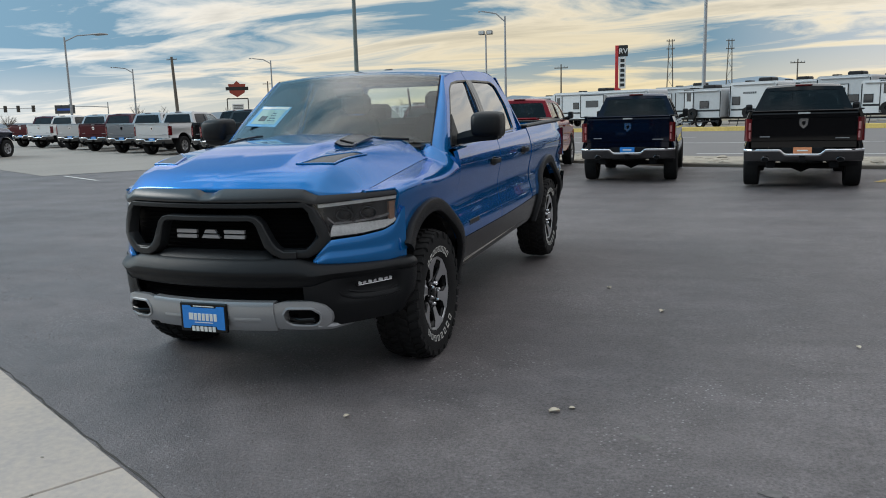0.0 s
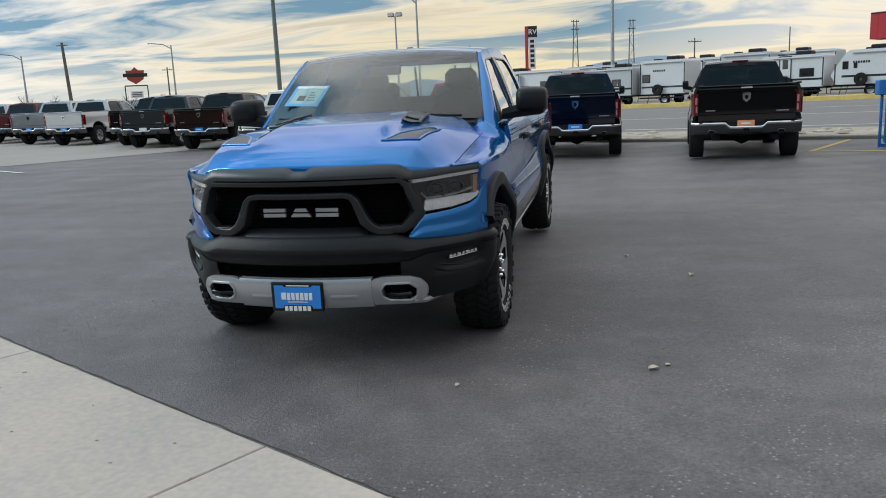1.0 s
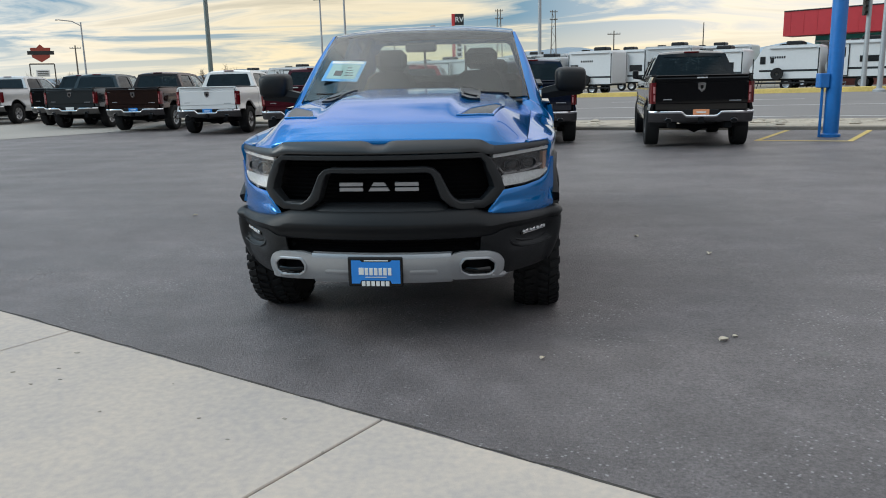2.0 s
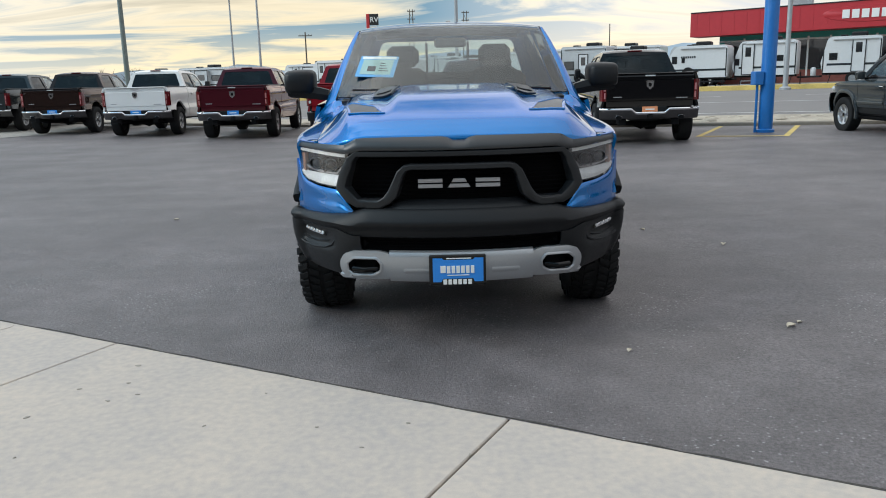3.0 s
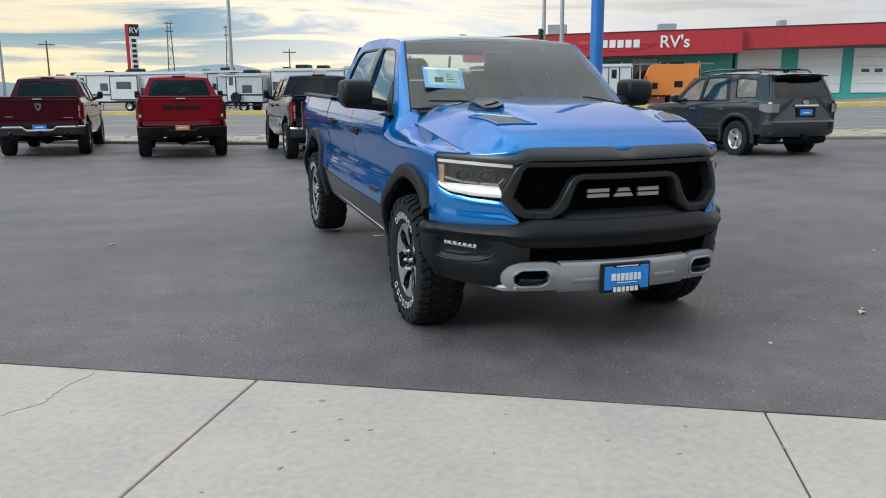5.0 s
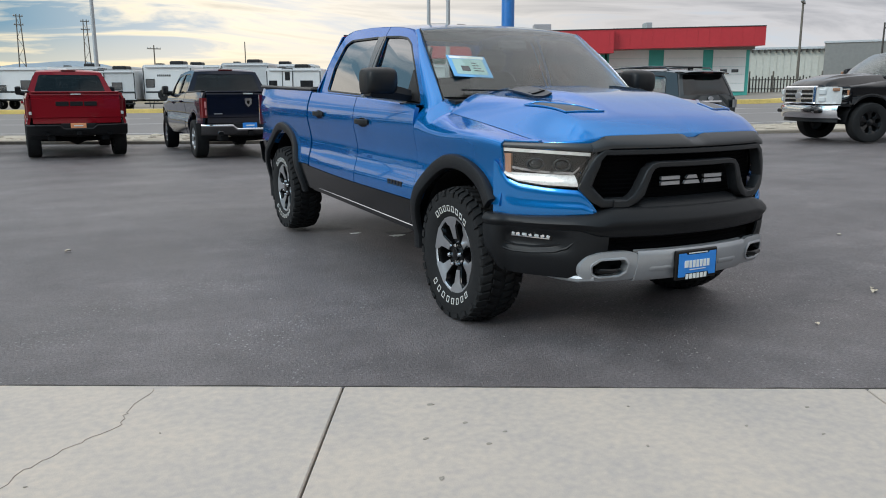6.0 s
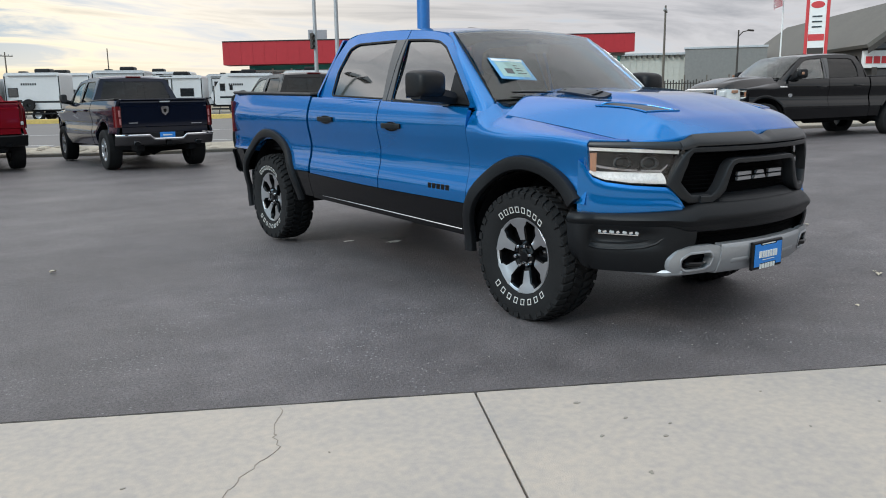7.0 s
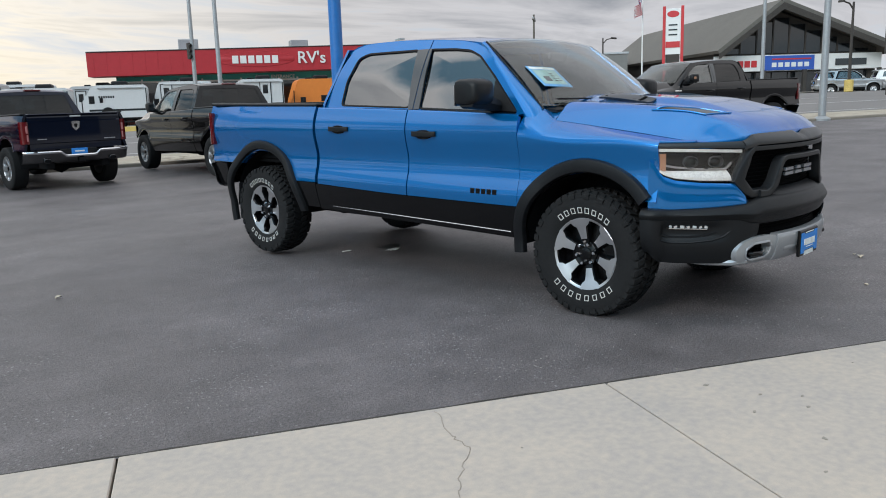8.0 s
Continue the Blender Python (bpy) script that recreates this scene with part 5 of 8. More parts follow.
def rebel_nose(t):
    """Grille, bumper, skid bar and plate of the off-road model."""
    def mirrored(half):
        return [(-x, z) for x, z in half] + [(x, z) for x, z in half[::-1]]

    # black mesh deep behind the frames
    grille = part("grille", front_sheet(columns(-0.63, 0.63, 40), lambda x: 0.775 + 0.35 * max(0.0, abs(x) - 0.50), lambda x: 1.115 - 0.3 * max(0, abs(x) - 0.55), -0.075, 8, 0.01), MESH_BLACK, t, "black mesh grille")
    for k in range(13):
        z = 0.80 + 0.024 * k
        half = 0.585 if 0.85 < z < 1.0 else 0.555
        part("grille_bar", front_band(dense([(-half, z), (half, z)], 0.08), 0.004, 0.008, -0.073), MESH_BLACK, grille)
    # header under the hood's lip, with its small notch, leaning back
    def lean(x, q):
        back = lerp(abs(x), [0.0, 0.5, 0.62], [0.050, 0.026, 0.012])
        return 0.012 + 0.016 * math.sin(math.pi * (0.1 + 0.6 * q)) - (back + 0.018) * q ** 1.6
    part("grille_header", front_sheet(columns(-0.628, 0.628, 66, [-0.03, -0.06, -0.1, 0.03, 0.06, 0.1, -0.555, 0.555]), lambda x: lerp(abs(x), [0, 0.53, 0.60, 0.628], [1.121, 1.121, 1.104, 1.102]), lambda x: HOOD_LIP(abs(x)) - 0.004, lean, 10, 0.05), TRIM, t, "dark grey band above the grille")
    # hexagonal surround and the bridge inside it
    path = dense(mirrored([(0.43, 0.830), (0.552, 0.829), (0.592, 0.858), (0.630, 0.915), (0.612, 0.985), (0.583, 1.068), (0.548, 1.099)]), 0.025)
    def girth(p):
        return lerp(p[1], [0.83, 0.86, 0.93, 1.05, 1.095], [0.025, 0.032, 0.035, 0.026, 0.016])
    part("grille_surround", front_band(path, [girth(p) for p in path], 0.058, -0.040), RING, grille, "dark grey hexagonal grille surround")
    path = dense(mirrored([(0.50, 0.826), (0.430, 0.826), (0.388, 0.850), (0.356, 0.885), (0.312, 0.995), (0.288, 1.022), (0.255, 1.031)]), 0.025)
    part("grille_inner_frame", front_band(path, [lerp(p[1], [0.83, 0.88, 1.0, 1.03], [0.024, 0.031, 0.022, 0.0165]) for p in path], 0.066, -0.034), RING, grille, "dark grey inner grille frame")
    # three plain silver marks, each two low bars
    for x0, x1, slope in ((-0.225, -0.093, 0.0), (-0.062, 0.058, 0.030), (0.087, 0.219, 0.0)):
        for z0, z1 in ((0.914, 0.9335), (0.9425, 0.962)):
            a, b = slope * (z0 - 0.914) / 0.048, slope * (z1 - 0.914) / 0.048
            part("grille_block", Geo().prism([(x0 + a, z0), (x1 - a, z0), (x1 - b, z1), (x0 + b, z1)], 0.016, Matrix.Translation((0, -0.968, 0)) @ Matrix.Rotation(math.pi / 2, 4, "X")), LETTER, grille, "plain raised silver bar")

    # bumper: a path round the corners and an outward bulge by height
    def corner(u):
        """u from -1 to 1 round the nose, in metres of plan."""
        q = abs(u)
        if q < 0.80:
            x = q / 0.80 * 0.93
            p = Vector((x, front_y(x) - 0.045))
        else:
            k = (q - 0.80) / 0.20
            a = Vector((0.93, front_y(0.93) - 0.045))
            p = a + (Vector((1.005, -0.425)) - a) * k + Vector((0.022, -0.014)) * math.sin(math.pi * k)
        return Vector((math.copysign(p.x, u) if u else 0.0, p.y))

    def plan(u, z, out):
        p = corner(u)
        d = (corner(min(1, u + 0.01)) - corner(max(-1, u - 0.01))).normalized()
        n = Vector((d.y, -d.x))
        return (p.x + n.x * out, p.y + n.y * out, z)

    drop = spline([0.0, 0.50, 0.60, 0.755, 0.92, 1.0], [0.0, 0.0, -0.026, -0.048, -0.062, -0.060])

    def at_x(x):
        return x / 0.93 * 0.80

    def foot_z(x):
        return 0.65 + 0.030 * smooth01((x - 0.58) / 0.12)

    # upper face: a ledge that catches the light, a crest, and the face that turns under it
    prof = ((0.802, -0.085), (0.801, -0.040), (0.796, -0.018), (0.782, -0.004), (0.760, 0.008), (0.738, 0.020), (0.728, 0.023), (0.716, 0.019), (0.700, 0.008), (0.682, 0.001), (0.668, -0.001), (0.658, -0.006), (0.652, -0.020), (0.650, -0.070))
    rows = []
    for u in steps(-1, 1, 96):
        x = abs(u) / 0.80 * 0.93
        rows.append([plan(u, foot_z(x) + (z - 0.65) / 0.152 * (0.802 + drop(min(1.0, x)) - foot_z(x)), o if o < 0 else o * (1 - 0.55 * smooth01((x - 0.66) / 0.25))) for z, o in prof])
    bumper = part("front_bumper", Geo().shell(rows, 0.01), PLASTIC, t, "textured black front bumper")
    part("bumper_crown", Geo().shell([[plan(u, z - 0.35 * max(0.0, abs(u) - 0.29), o) for z, o in ((0.836, -0.095), (0.832, -0.070), (0.820, -0.046), (0.808, -0.030), (0.794, -0.020))] for u in steps(-0.33, 0.33, 36)], 0.01), PLASTIC, bumper)

    def skid_y(x, z):
        bow = 0.020 * math.sin(math.pi * min(1.0, max(0.0, (z - 0.395) / 0.185))) ** 0.7
        return front_y(x) - 0.052 - bow + 0.20 * (0.56 - z)

    def lower(sgn):
        rows = []
        for u in steps(0.475, 1.0, 34):
            k = (u - 0.475) / 0.525
            x = u / 0.80 * 0.93
            low_edge = 0.545 + (0.415 - 0.545) * smooth01(k * 3.4) + 0.075 * smooth01((k - 0.55) / 0.45)
            high = foot_z(x) + 0.005
            # the fog light sits in a hollow that fades out towards its rim
            row = []
            for q in steps(0, 1, 16):
                z = high - (high - low_edge) * q
                dent = math.exp(-((x - 0.85) / 0.125) ** 4 - ((z - 0.612) / 0.052) ** 4)
                row.append(plan(sgn * u, z, 0.002 - 0.006 * q - 0.045 * q ** 3 - 0.032 * dent))
            rows.append(row)
        low = part("bumper_corner", Geo().shell(rows if sgn > 0 else rows[::-1], 0.012), PLASTIC, bumper)
        for k, (off, lift) in enumerate(((0.0, 0.0), (0.030, 0.030))):
            rim = [(0.700 + off, 0.622), (0.728 + off, 0.585 + lift * 0.6), (0.775 + off * 0.6, 0.560 + lift), (0.850, 0.546 + lift), (0.915 - off * 0.3, 0.545 + lift), (0.965 - off * 0.4, 0.560 + lift)]
            part("fog_ridge", Geo().tube([plan(sgn * at_x(x), z, (0.000, -0.016)[k]) for x, z in dense(rim, 0.03)], 0.007, 6), PLASTIC, low)
        fog_rows = [[plan(sgn * at_x(x), z + 0.03 * (0.85 - x) * -1, -0.012) for z in (0.622, 0.636, 0.652)] for x in (steps(0.785, 0.925, 8) if sgn > 0 else steps(0.785, 0.925, 8)[::-1])]
        fog = part("fog_light", Geo().shell(fog_rows, 0.02), GLOSS_BLACK, low, "small fog light with bright elements")
        for k, (dx, w, tilt) in enumerate(((0.797, 0.010, 22), (0.815, 0.011, -18), (0.836, 0.012, 14), (0.856, 0.010, -25), (0.876, 0.013, 8), (0.897, 0.012, -14), (0.913, 0.008, 20))):
            p0 = Matrix.Translation(plan(sgn * at_x(dx), 0.637 + 0.03 * (dx - 0.85), -0.006)) @ pose(0, 0, 0, 0, tilt, sgn * 42)
            part("fog_element", Geo().box((-w, -0.004, -0.004), (w, 0.004, 0.011), 0.002, p0), CHROME if k % 2 else CLEAR_LENS, fog)
        part("fog_bar", Geo().tube([plan(sgn * at_x(x), 0.629 + 0.03 * (x - 0.85), -0.008) for x in steps(0.792, 0.918, 6)], 0.004, 6), CHROME, fog)
        # silver plate round the tow hook
        outer = [(0.392, 0.410), (0.598, 0.403), (0.652, 0.414), (0.680, 0.446), (0.683, 0.500), (0.654, 0.548), (0.595, 0.571), (0.450, 0.573), (0.392, 0.561)]
        hole = rounded([(0.446, 0.458), (0.486, 0.433), (0.600, 0.428), (0.632, 0.450), (0.638, 0.497), (0.600, 0.531), (0.466, 0.534), (0.440, 0.500)], 0.012)

        def plate(p, d):
            return (sgn * p[0], skid_y(p[0], p[1]) + d, p[1])

        ro, ri, _ = ring_rows(rounded(outer, 0.02), hole)
        face = [[plate((a[0] + (b[0] - a[0]) * k / 6, a[1] + (b[1] - a[1]) * k / 6), 0.0) for a, b in zip(ro, ri)] for k in range(7)]
        ring = part("skid_ring", Geo().grid([[plate(p, 0.03) for p in ro]] + face + [[plate(p, 0.06) for p in ri]], wrap=True), SKID, bumper, "satin silver plate round the tow hook")
        part("skid_ring_edge", Geo().band([plate(p, 0.002) for p in hole], [(0, -1, 0.25)] * len(hole), 0.007, 0.009, True), SKID, bumper)
        part("hook_well", Geo().add([plate(p, 0.062) for p in rounded(outer, 0.02)], [tuple(range(len(rounded(outer, 0.02))))]), DARK, ring)
        cx, cz = 0.538, 0.472
        part("tow_hook", Geo().tube([(sgn * (cx - 0.07), front_y(cx) + 0.03, cz), (sgn * (cx - 0.065), front_y(cx) - 0.045, cz - 0.004), (sgn * cx, front_y(cx) - 0.062, cz - 0.006), (sgn * (cx + 0.06), front_y(cx) - 0.040, cz - 0.004), (sgn * (cx + 0.065), front_y(cx) + 0.03, cz)], 0.015, 10), GLOSS_BLACK, ring, "black tow hook")
        part("skid_wing", Geo().tube([(sgn * 0.60, front_y(0.60) - 0.02, 0.424), (sgn * 0.66, front_y(0.66) + 0.005, 0.412), (sgn * 0.71, -0.71, 0.402), (sgn * 0.74, -0.58, 0.398)], [0.022, 0.021, 0.015, 0.006], 8), SKID, bumper)

    both(lower)
    # centre bar with two raised pads
    rows = [[(x, skid_y(x, 0.561) + 0.04, 0.563)] + [(x, skid_y(x, z), z) for z in steps(0.561, 0.410, 14)] + [(x, skid_y(x, 0.41) + 0.05, 0.404)] for x in columns(-0.394, 0.394, 40)]
    part("skid_bar", Geo().shell(rows, 0.01), SKID, bumper, "satin silver lower bumper bar")

    def pads(sgn):
        rows = []
        for x in (steps(0.165, 0.345, 14) if sgn > 0 else steps(0.165, 0.345, 14)[::-1]):
            swell = min(1.0, max(0.0, (0.345 - x) / 0.035)) ** 0.5
            rows.append([(sgn * x, skid_y(x, 0.44 + 0.053 * q) + 0.004 - 0.018 * swell * math.sin(math.pi * q) ** 0.4, 0.440 + 0.053 * q) for q in steps(0, 1, 8)])
        part("skid_pad", Geo().shell(rows, 0.01), SKID, bumper)
    both(pads)
    part("lower_intake", Geo().shell([[plan(u, z, o) for z, o in ((0.655, -0.055), (0.60, -0.075), (0.545, -0.055))] for u in steps(-0.52, 0.52, 20)], 0.01), MESH_BLACK, bumper)
    for k in range(4):
        part("intake_bar", Geo().tube([plan(u, 0.575 + 0.02 * k, -0.055) for u in steps(-0.42, 0.42, 12)], 0.005, 6), MESH_BLACK, bumper)
    part("air_dam", Geo().shell([[(x, front_y(x) + 0.16, z) for z in (0.44, 0.40, 0.37)] for x in columns(-0.42, 0.42, 12)], 0.01), DARK, bumper)
    # dealer plate: black holder with a notched blue insert and plain white bars
    y = -1.082
    holder = part("plate_holder", Geo().box((-0.178, y, 0.394), (0.130, y + 0.022, 0.561), 0.006), GLOSS_BLACK, bumper, "black plate frame")
    insert = [(-0.158, 0.412), (-0.112, 0.412), (-0.104, 0.430), (0.060, 0.430), (0.068, 0.412), (0.116, 0.412), (0.116, 0.544), (0.070, 0.544), (0.060, 0.534), (-0.098, 0.534), (-0.108, 0.544), (-0.158, 0.544)]
    part("dealer_plate", Geo().prism(insert, 0.004, Matrix.Translation((0, y + 0.001, 0)) @ Matrix.Rotation(math.pi / 2, 4, "X")), STICKER_BLUE, holder, "bright blue dealer plate")
    part("plate_emblem", Geo().box((-0.116, y - 0.006, 0.463), (-0.088, y - 0.002, 0.502), 0.001), PAPER, holder)
    for k in range(6):
        part("plate_mark", Geo().box((-0.082 + 0.026 * k, y - 0.006, 0.460), (-0.063 + 0.026 * k, y - 0.002, 0.501), 0.001), PAPER, holder, "plain white bar")
        part("plate_mark", Geo().box((-0.102 + 0.027 * k, y - 0.003, 0.397), (-0.082 + 0.027 * k, y + 0.001, 0.425), 0.001), PAPER, holder, "plain white bar")
    part("plate_mark", Geo().box((-0.085, y - 0.003, 0.539), (0.050, y + 0.001, 0.544), 0.0005), PAPER, holder)
    part("plate_mark", Geo().box((-0.080, y - 0.006, 0.447), (0.040, y - 0.002, 0.451), 0.0005), PAPER, holder)


hero = pickup("pickup_truck", "bright metallic blue crew-cab pickup with black off-road trim, parked on asphalt", pose(-0.012, 0, -0.012, 0.5, 0, -0.5), BLUE, True, PLASTIC, MACHINED, GLOSS_BLACK)
rebel_nose(hero)
# window sheet taped inside the windscreen, wipers, badges
sheet_at = pose(-0.535, 0.604, 1.572, 35, 3, -9)
price = part("price_sheet", Geo().box((-0.140, -0.125, -0.002), (0.140, 0.125, 0.002)), SHEET_BLUE, hero, "blue-bordered price sheet behind the windscreen")
price.matrix_basis = sheet_at
part("sheet_panel", Geo().box((-0.112, -0.098, 0.002), (0.112, 0.082, 0.0035)), STICKER_GREEN, price)
part("sheet_header", Geo().box((-0.125, 0.090, 0.002), (0.125, 0.118, 0.0035)), PAPER, price)
part("sheet_code", Geo().box((-0.065, -0.06, 0.0035), (-0.005, 0.0, 0.005)), GREY_PAINT, price)
for k in range(4):
    part("text_bar", Geo().box((0.02, -0.06 + 0.03 * k, 0.0035), (0.09 - 0.012 * k, -0.05 + 0.03 * k, 0.0045)), GREY_PAINT, price)
for x0, x1 in ((-0.70, -0.10), (0.06, 0.68)):
    path, arm = [], []
    for k in range(13):
        x = x0 + (x1 - x0) * k / 12
        u, q = x / 0.81, 0.045 - 0.030 * k / 12
        p = Vector((x, 0.245 + 0.215 * u * u + (0.815 - 0.215 * u * u) * q, 1.375 - 0.010 * u * u + 0.505 * q * 1.19))
        path.append(p + Vector((0, -0.018, 0.022)))
        arm.append(p + Vector((0, -0.026, 0.030 - 0.012 * k / 12)))
    wiper = part("wiper", Geo().tube(path, 0.006, 6), GLOSS_BLACK, hero)
    part("wiper_arm", Geo().tube(arm[5:], [0.004 + 0.0008 * k for k in range(8)], 6), GLOSS_BLACK, wiper)
for sgn in (-1, 1):
    for k in range(5):
        y = 0.72 + 0.052 * k
        part("door_badge", Geo().box((sgn * (side_width(y, 0.775) - 0.002), y, 0.757), (sgn * (side_width(y, 0.775) + 0.004), y + 0.040, 0.795), 0.003), GLOSS_BLACK, hero)

# ---- the row of parked pickups: all face the road ----
def parked(a, s=12.42, turn=0.0):
    p = on_site(a, s)
    return pose(p.x, p.y, p.z, 0, 0, 180 + turn) @ pose(0, -3.672, 0)


ROW = "pickups parked in a row along the kerb"
pickup("pickup_truck", "glossy black crew-cab pickup with chrome bumper and orange plate", parked(-1.9, 12.34, -5.0), BLACK_PAINT, plate=PLATE_ORANGE, group=ROW)
pickup("pickup_truck", "dark navy crew-cab pickup with chrome bumper and blue plate", parked(-5.75), NAVY_PAINT, group=ROW)
pickup("pickup_truck", "bright red crew-cab pickup with black bumper and orange plate", parked(-9.42), RED_PAINT, rear_bumper=PLASTIC, plate=PLATE_ORANGE, group=ROW)
pickup("pickup_truck", "dark maroon crew-cab pickup with chrome rear bumper", parked(-13.1), MAROON_PAINT, group=ROW)
pickup("pickup_truck", "white crew-cab pickup with chrome rear bumper", parked(-16.8), WHITE_PAINT, group=ROW)
pickup("pickup_truck", "very dark brown crew-cab pickup with chrome bumper", parked(-20.5), BROWN_PAINT, group=ROW)
pickup("pickup_truck", "dark grey crew-cab pickup with chrome rear bumper", parked(-24.2), GREY_PAINT, plate=WHITE_PAINT, group=ROW)
pickup("pickup_truck", "black crew-cab pickup parked close to the kerb", parked(-26.6, 13.2), BLACK_PAINT, group=ROW)
pickup("pickup_truck", "silver-white crew-cab pickup parked on pale concrete", parked(-30.7), SILVER_WHITE, group=ROW)
pickup("pickup_truck", "silver crew-cab pickup parked on pale concrete", parked(-34.2), SILVER_PAINT, group=ROW)
pickup("pickup_truck", "maroon crew-cab pickup parked on pale concrete", parked(-38.0), MAROON_PAINT, group=ROW)
pickup("pickup_truck", "silver crew-cab pickup among far parked trucks", parked(-41.6), SILVER_PAINT, group=ROW)
pickup("pickup_truck", "white crew-cab pickup among far parked trucks", parked(-47.2), WHITE_PAINT, group=ROW)
pickup("pickup_truck", "dark red crew-cab pickup at the row's far end", parked(-51.0), MAROON_PAINT, group=ROW)
pickup("pickup_truck", "dark blue pickup standing apart on the apron", pose(-28.45, 20.0, 0.15, 0, 0, 190) @ pose(0, -3.672, 0), NAVY_PAINT)


# ---- the dark grey sport utility ----
def suv(name, label, m, coat, group=""):
    """A five-door sport utility that faces -y, front axle over the origin."""
    t = thing(name, label, "SUV", m, group)
    L, R = -0.92, 3.72
    flank_w = spline([0.40, 0.52, 0.66, 0.78, 0.90, 0.99, 1.06, 1.12, 1.17], [0.870, 0.905, 0.928, 0.922, 0.928, 0.940, 0.935, 0.915, 0.885])
    taper = spline([L, -0.75, -0.55, -0.3, 0.0, 3.1, 3.4, 3.56, 3.66, R], [0.66, 0.80, 0.90, 0.97, 1.0, 1.0, 0.985, 0.955, 0.915, 0.86])
    lid = spline([L, -0.75, -0.2, 0.5, 0.9, 2.4, 3.2, R], [0.86, 0.99, 1.07, 1.115, 1.125, 1.14, 1.165, 1.15])

    def wide(y, z):
        return flank_w(z) * taper(y)

    def house(y, z):
        return (0.888 - (z - 1.13) * 0.30 - 0.45 * max(0.0, z - 1.46) ** 2) * lerp(y, [0.5, 2.6, 3.2, 3.68], [1.0, 1.0, 0.985, 0.92])

    def rear_y(x, z):
        return lerp(z, [0.50, 0.80, 1.10, 1.20, 1.70], [3.74, 3.775, 3.765, 3.73, 3.475]) - 0.085 * (abs(x) / 0.82) ** 4

    def side(sgn):
        # panels cut by the wheel arches
        for nm, y0, y1, cc in (("fender", L + 0.02, 0.52, 0.0), ("door", 0.53, 1.50, None), ("door", 1.51, 2.46, 2.79), ("quarter_panel", 2.47, R - 0.005, 2.79)):
            def lo(y):
                z = 0.56 if 0.4 < y < 2.5 else 0.50
                if cc is not None and abs(y - cc) < 0.47:
                    z = max(z, 0.39 + math.sqrt(0.47 ** 2 - (y - cc) ** 2))
                return z

            rows = []
            for y in columns(y0, y1, 26, [cc + q * 0.47 for q in (-0.999, -0.97, -0.9, -0.75, 0.75, 0.9, 0.97, 0.999)] if cc is not None else ()):
                a, b = lo(y), lid(y)
                rows.append([(sgn * wide(y, a + (b - a) * k / 14), y, a + (b - a) * k / 14) for k in range(15)])
            pn = part(nm, Geo().shell(rows if sgn > 0 else rows[::-1], 0.03), coat, t)
            if nm == "door":
                hy = y1 - 0.17
                xh = wide(hy, 1.0)
                part("handle", Geo().tube([(sgn * (xh - 0.01), hy - 0.11, 0.985), (sgn * (xh + 0.028), hy - 0.07, 0.99), (sgn * (xh + 0.030), hy + 0.05, 0.99), (sgn * (xh - 0.01), hy + 0.10, 0.985)], 0.016, 8), coat, pn)
                part("handle_cup", Geo().lathe([(0.05, 0.0), (0.045, 0.004), (0.0, 0.003)], 18, pose(sgn * xh, hy, 0.985, 0, 0, 0 if sgn > 0 else 180) @ Matrix.Diagonal((1, 1.9, 0.8, 1))), coat, pn)
                part("door_moulding", Geo().band([(sgn * (wide(y, 0.66) - 0.004), y, 0.655) for y in steps(y0 + 0.03, min(y1, 2.36) - 0.03, 8)], [(sgn, 0, 0)] * 9, 0.030, 0.016), coat, pn)
        part("rocker", Geo().shell([[(sgn * (wide(y, 0.5) - 0.01 - o), y, z) for z, o in ((0.40, 0.06), (0.44, 0.01), (0.50, 0.0), (0.565, 0.005))] for y in (steps(0.44, 2.36, 12) if sgn > 0 else steps(0.44, 2.36, 12)[::-1])], 0.02), PLASTIC, t, "black lower sill")
        # shelf between the body and the glasshouse
        g = Geo().grid([[(sgn * wide(y, lid(y)), y, lid(y)), (sgn * (house(y, 1.13) + 0.004), y, lid(y) + 0.012), (sgn * (house(y, 1.16) - 0.02), y, lid(y) + 0.020)] for y in columns(0.45, 3.68, 20)])
        part("belt_moulding", g, coat, t)

        # glasshouse: two door windows in black frames, then the quarter glass in the painted pillar
        def place(p, d):
            return (sgn * (house(p[0], p[1]) - d), p[0], p[1])

        panes = (([(0.52, 1.11), (0.86, 1.44), (1.16, 1.655), (1.34, 1.705), (1.515, 1.722), (1.515, 1.13)], [(0.72, 1.165), (0.98, 1.43), (1.20, 1.595), (1.34, 1.640), (1.465, 1.655), (1.475, 1.175)], GLOSS_BLACK),
                 ([(1.517, 1.13), (1.517, 1.722), (1.9, 1.735), (2.30, 1.728), (2.52, 1.15)], [(1.560, 1.178), (1.560, 1.660), (1.9, 1.668), (2.20, 1.660), (2.40, 1.190)], GLOSS_BLACK),
                 ([(2.522, 1.15), (2.302, 1.728), (2.9, 1.718), (3.25, 1.690), (3.42, 1.660), (3.64, 1.15)], [(2.66, 1.235), (2.545, 1.600), (2.60, 1.640), (3.08, 1.610), (3.17, 1.560), (3.25, 1.245)], coat))
        for k, (outer, hole, edge) in enumerate(panes):
            hole = rounded(hole, 0.035)
            part("window_frame", frame_panel(outer, hole, place), edge, t)
            part("window_seal", Geo().band([place(p, 0.004) for p in hole], [(sgn, 0, 0.3)] * len(hole), 0.010, 0.006, True), GLOSS_BLACK, t)
            part("side_window", pane(hole, place), FRONT_PANE, t, "side window").visible_shadow = False
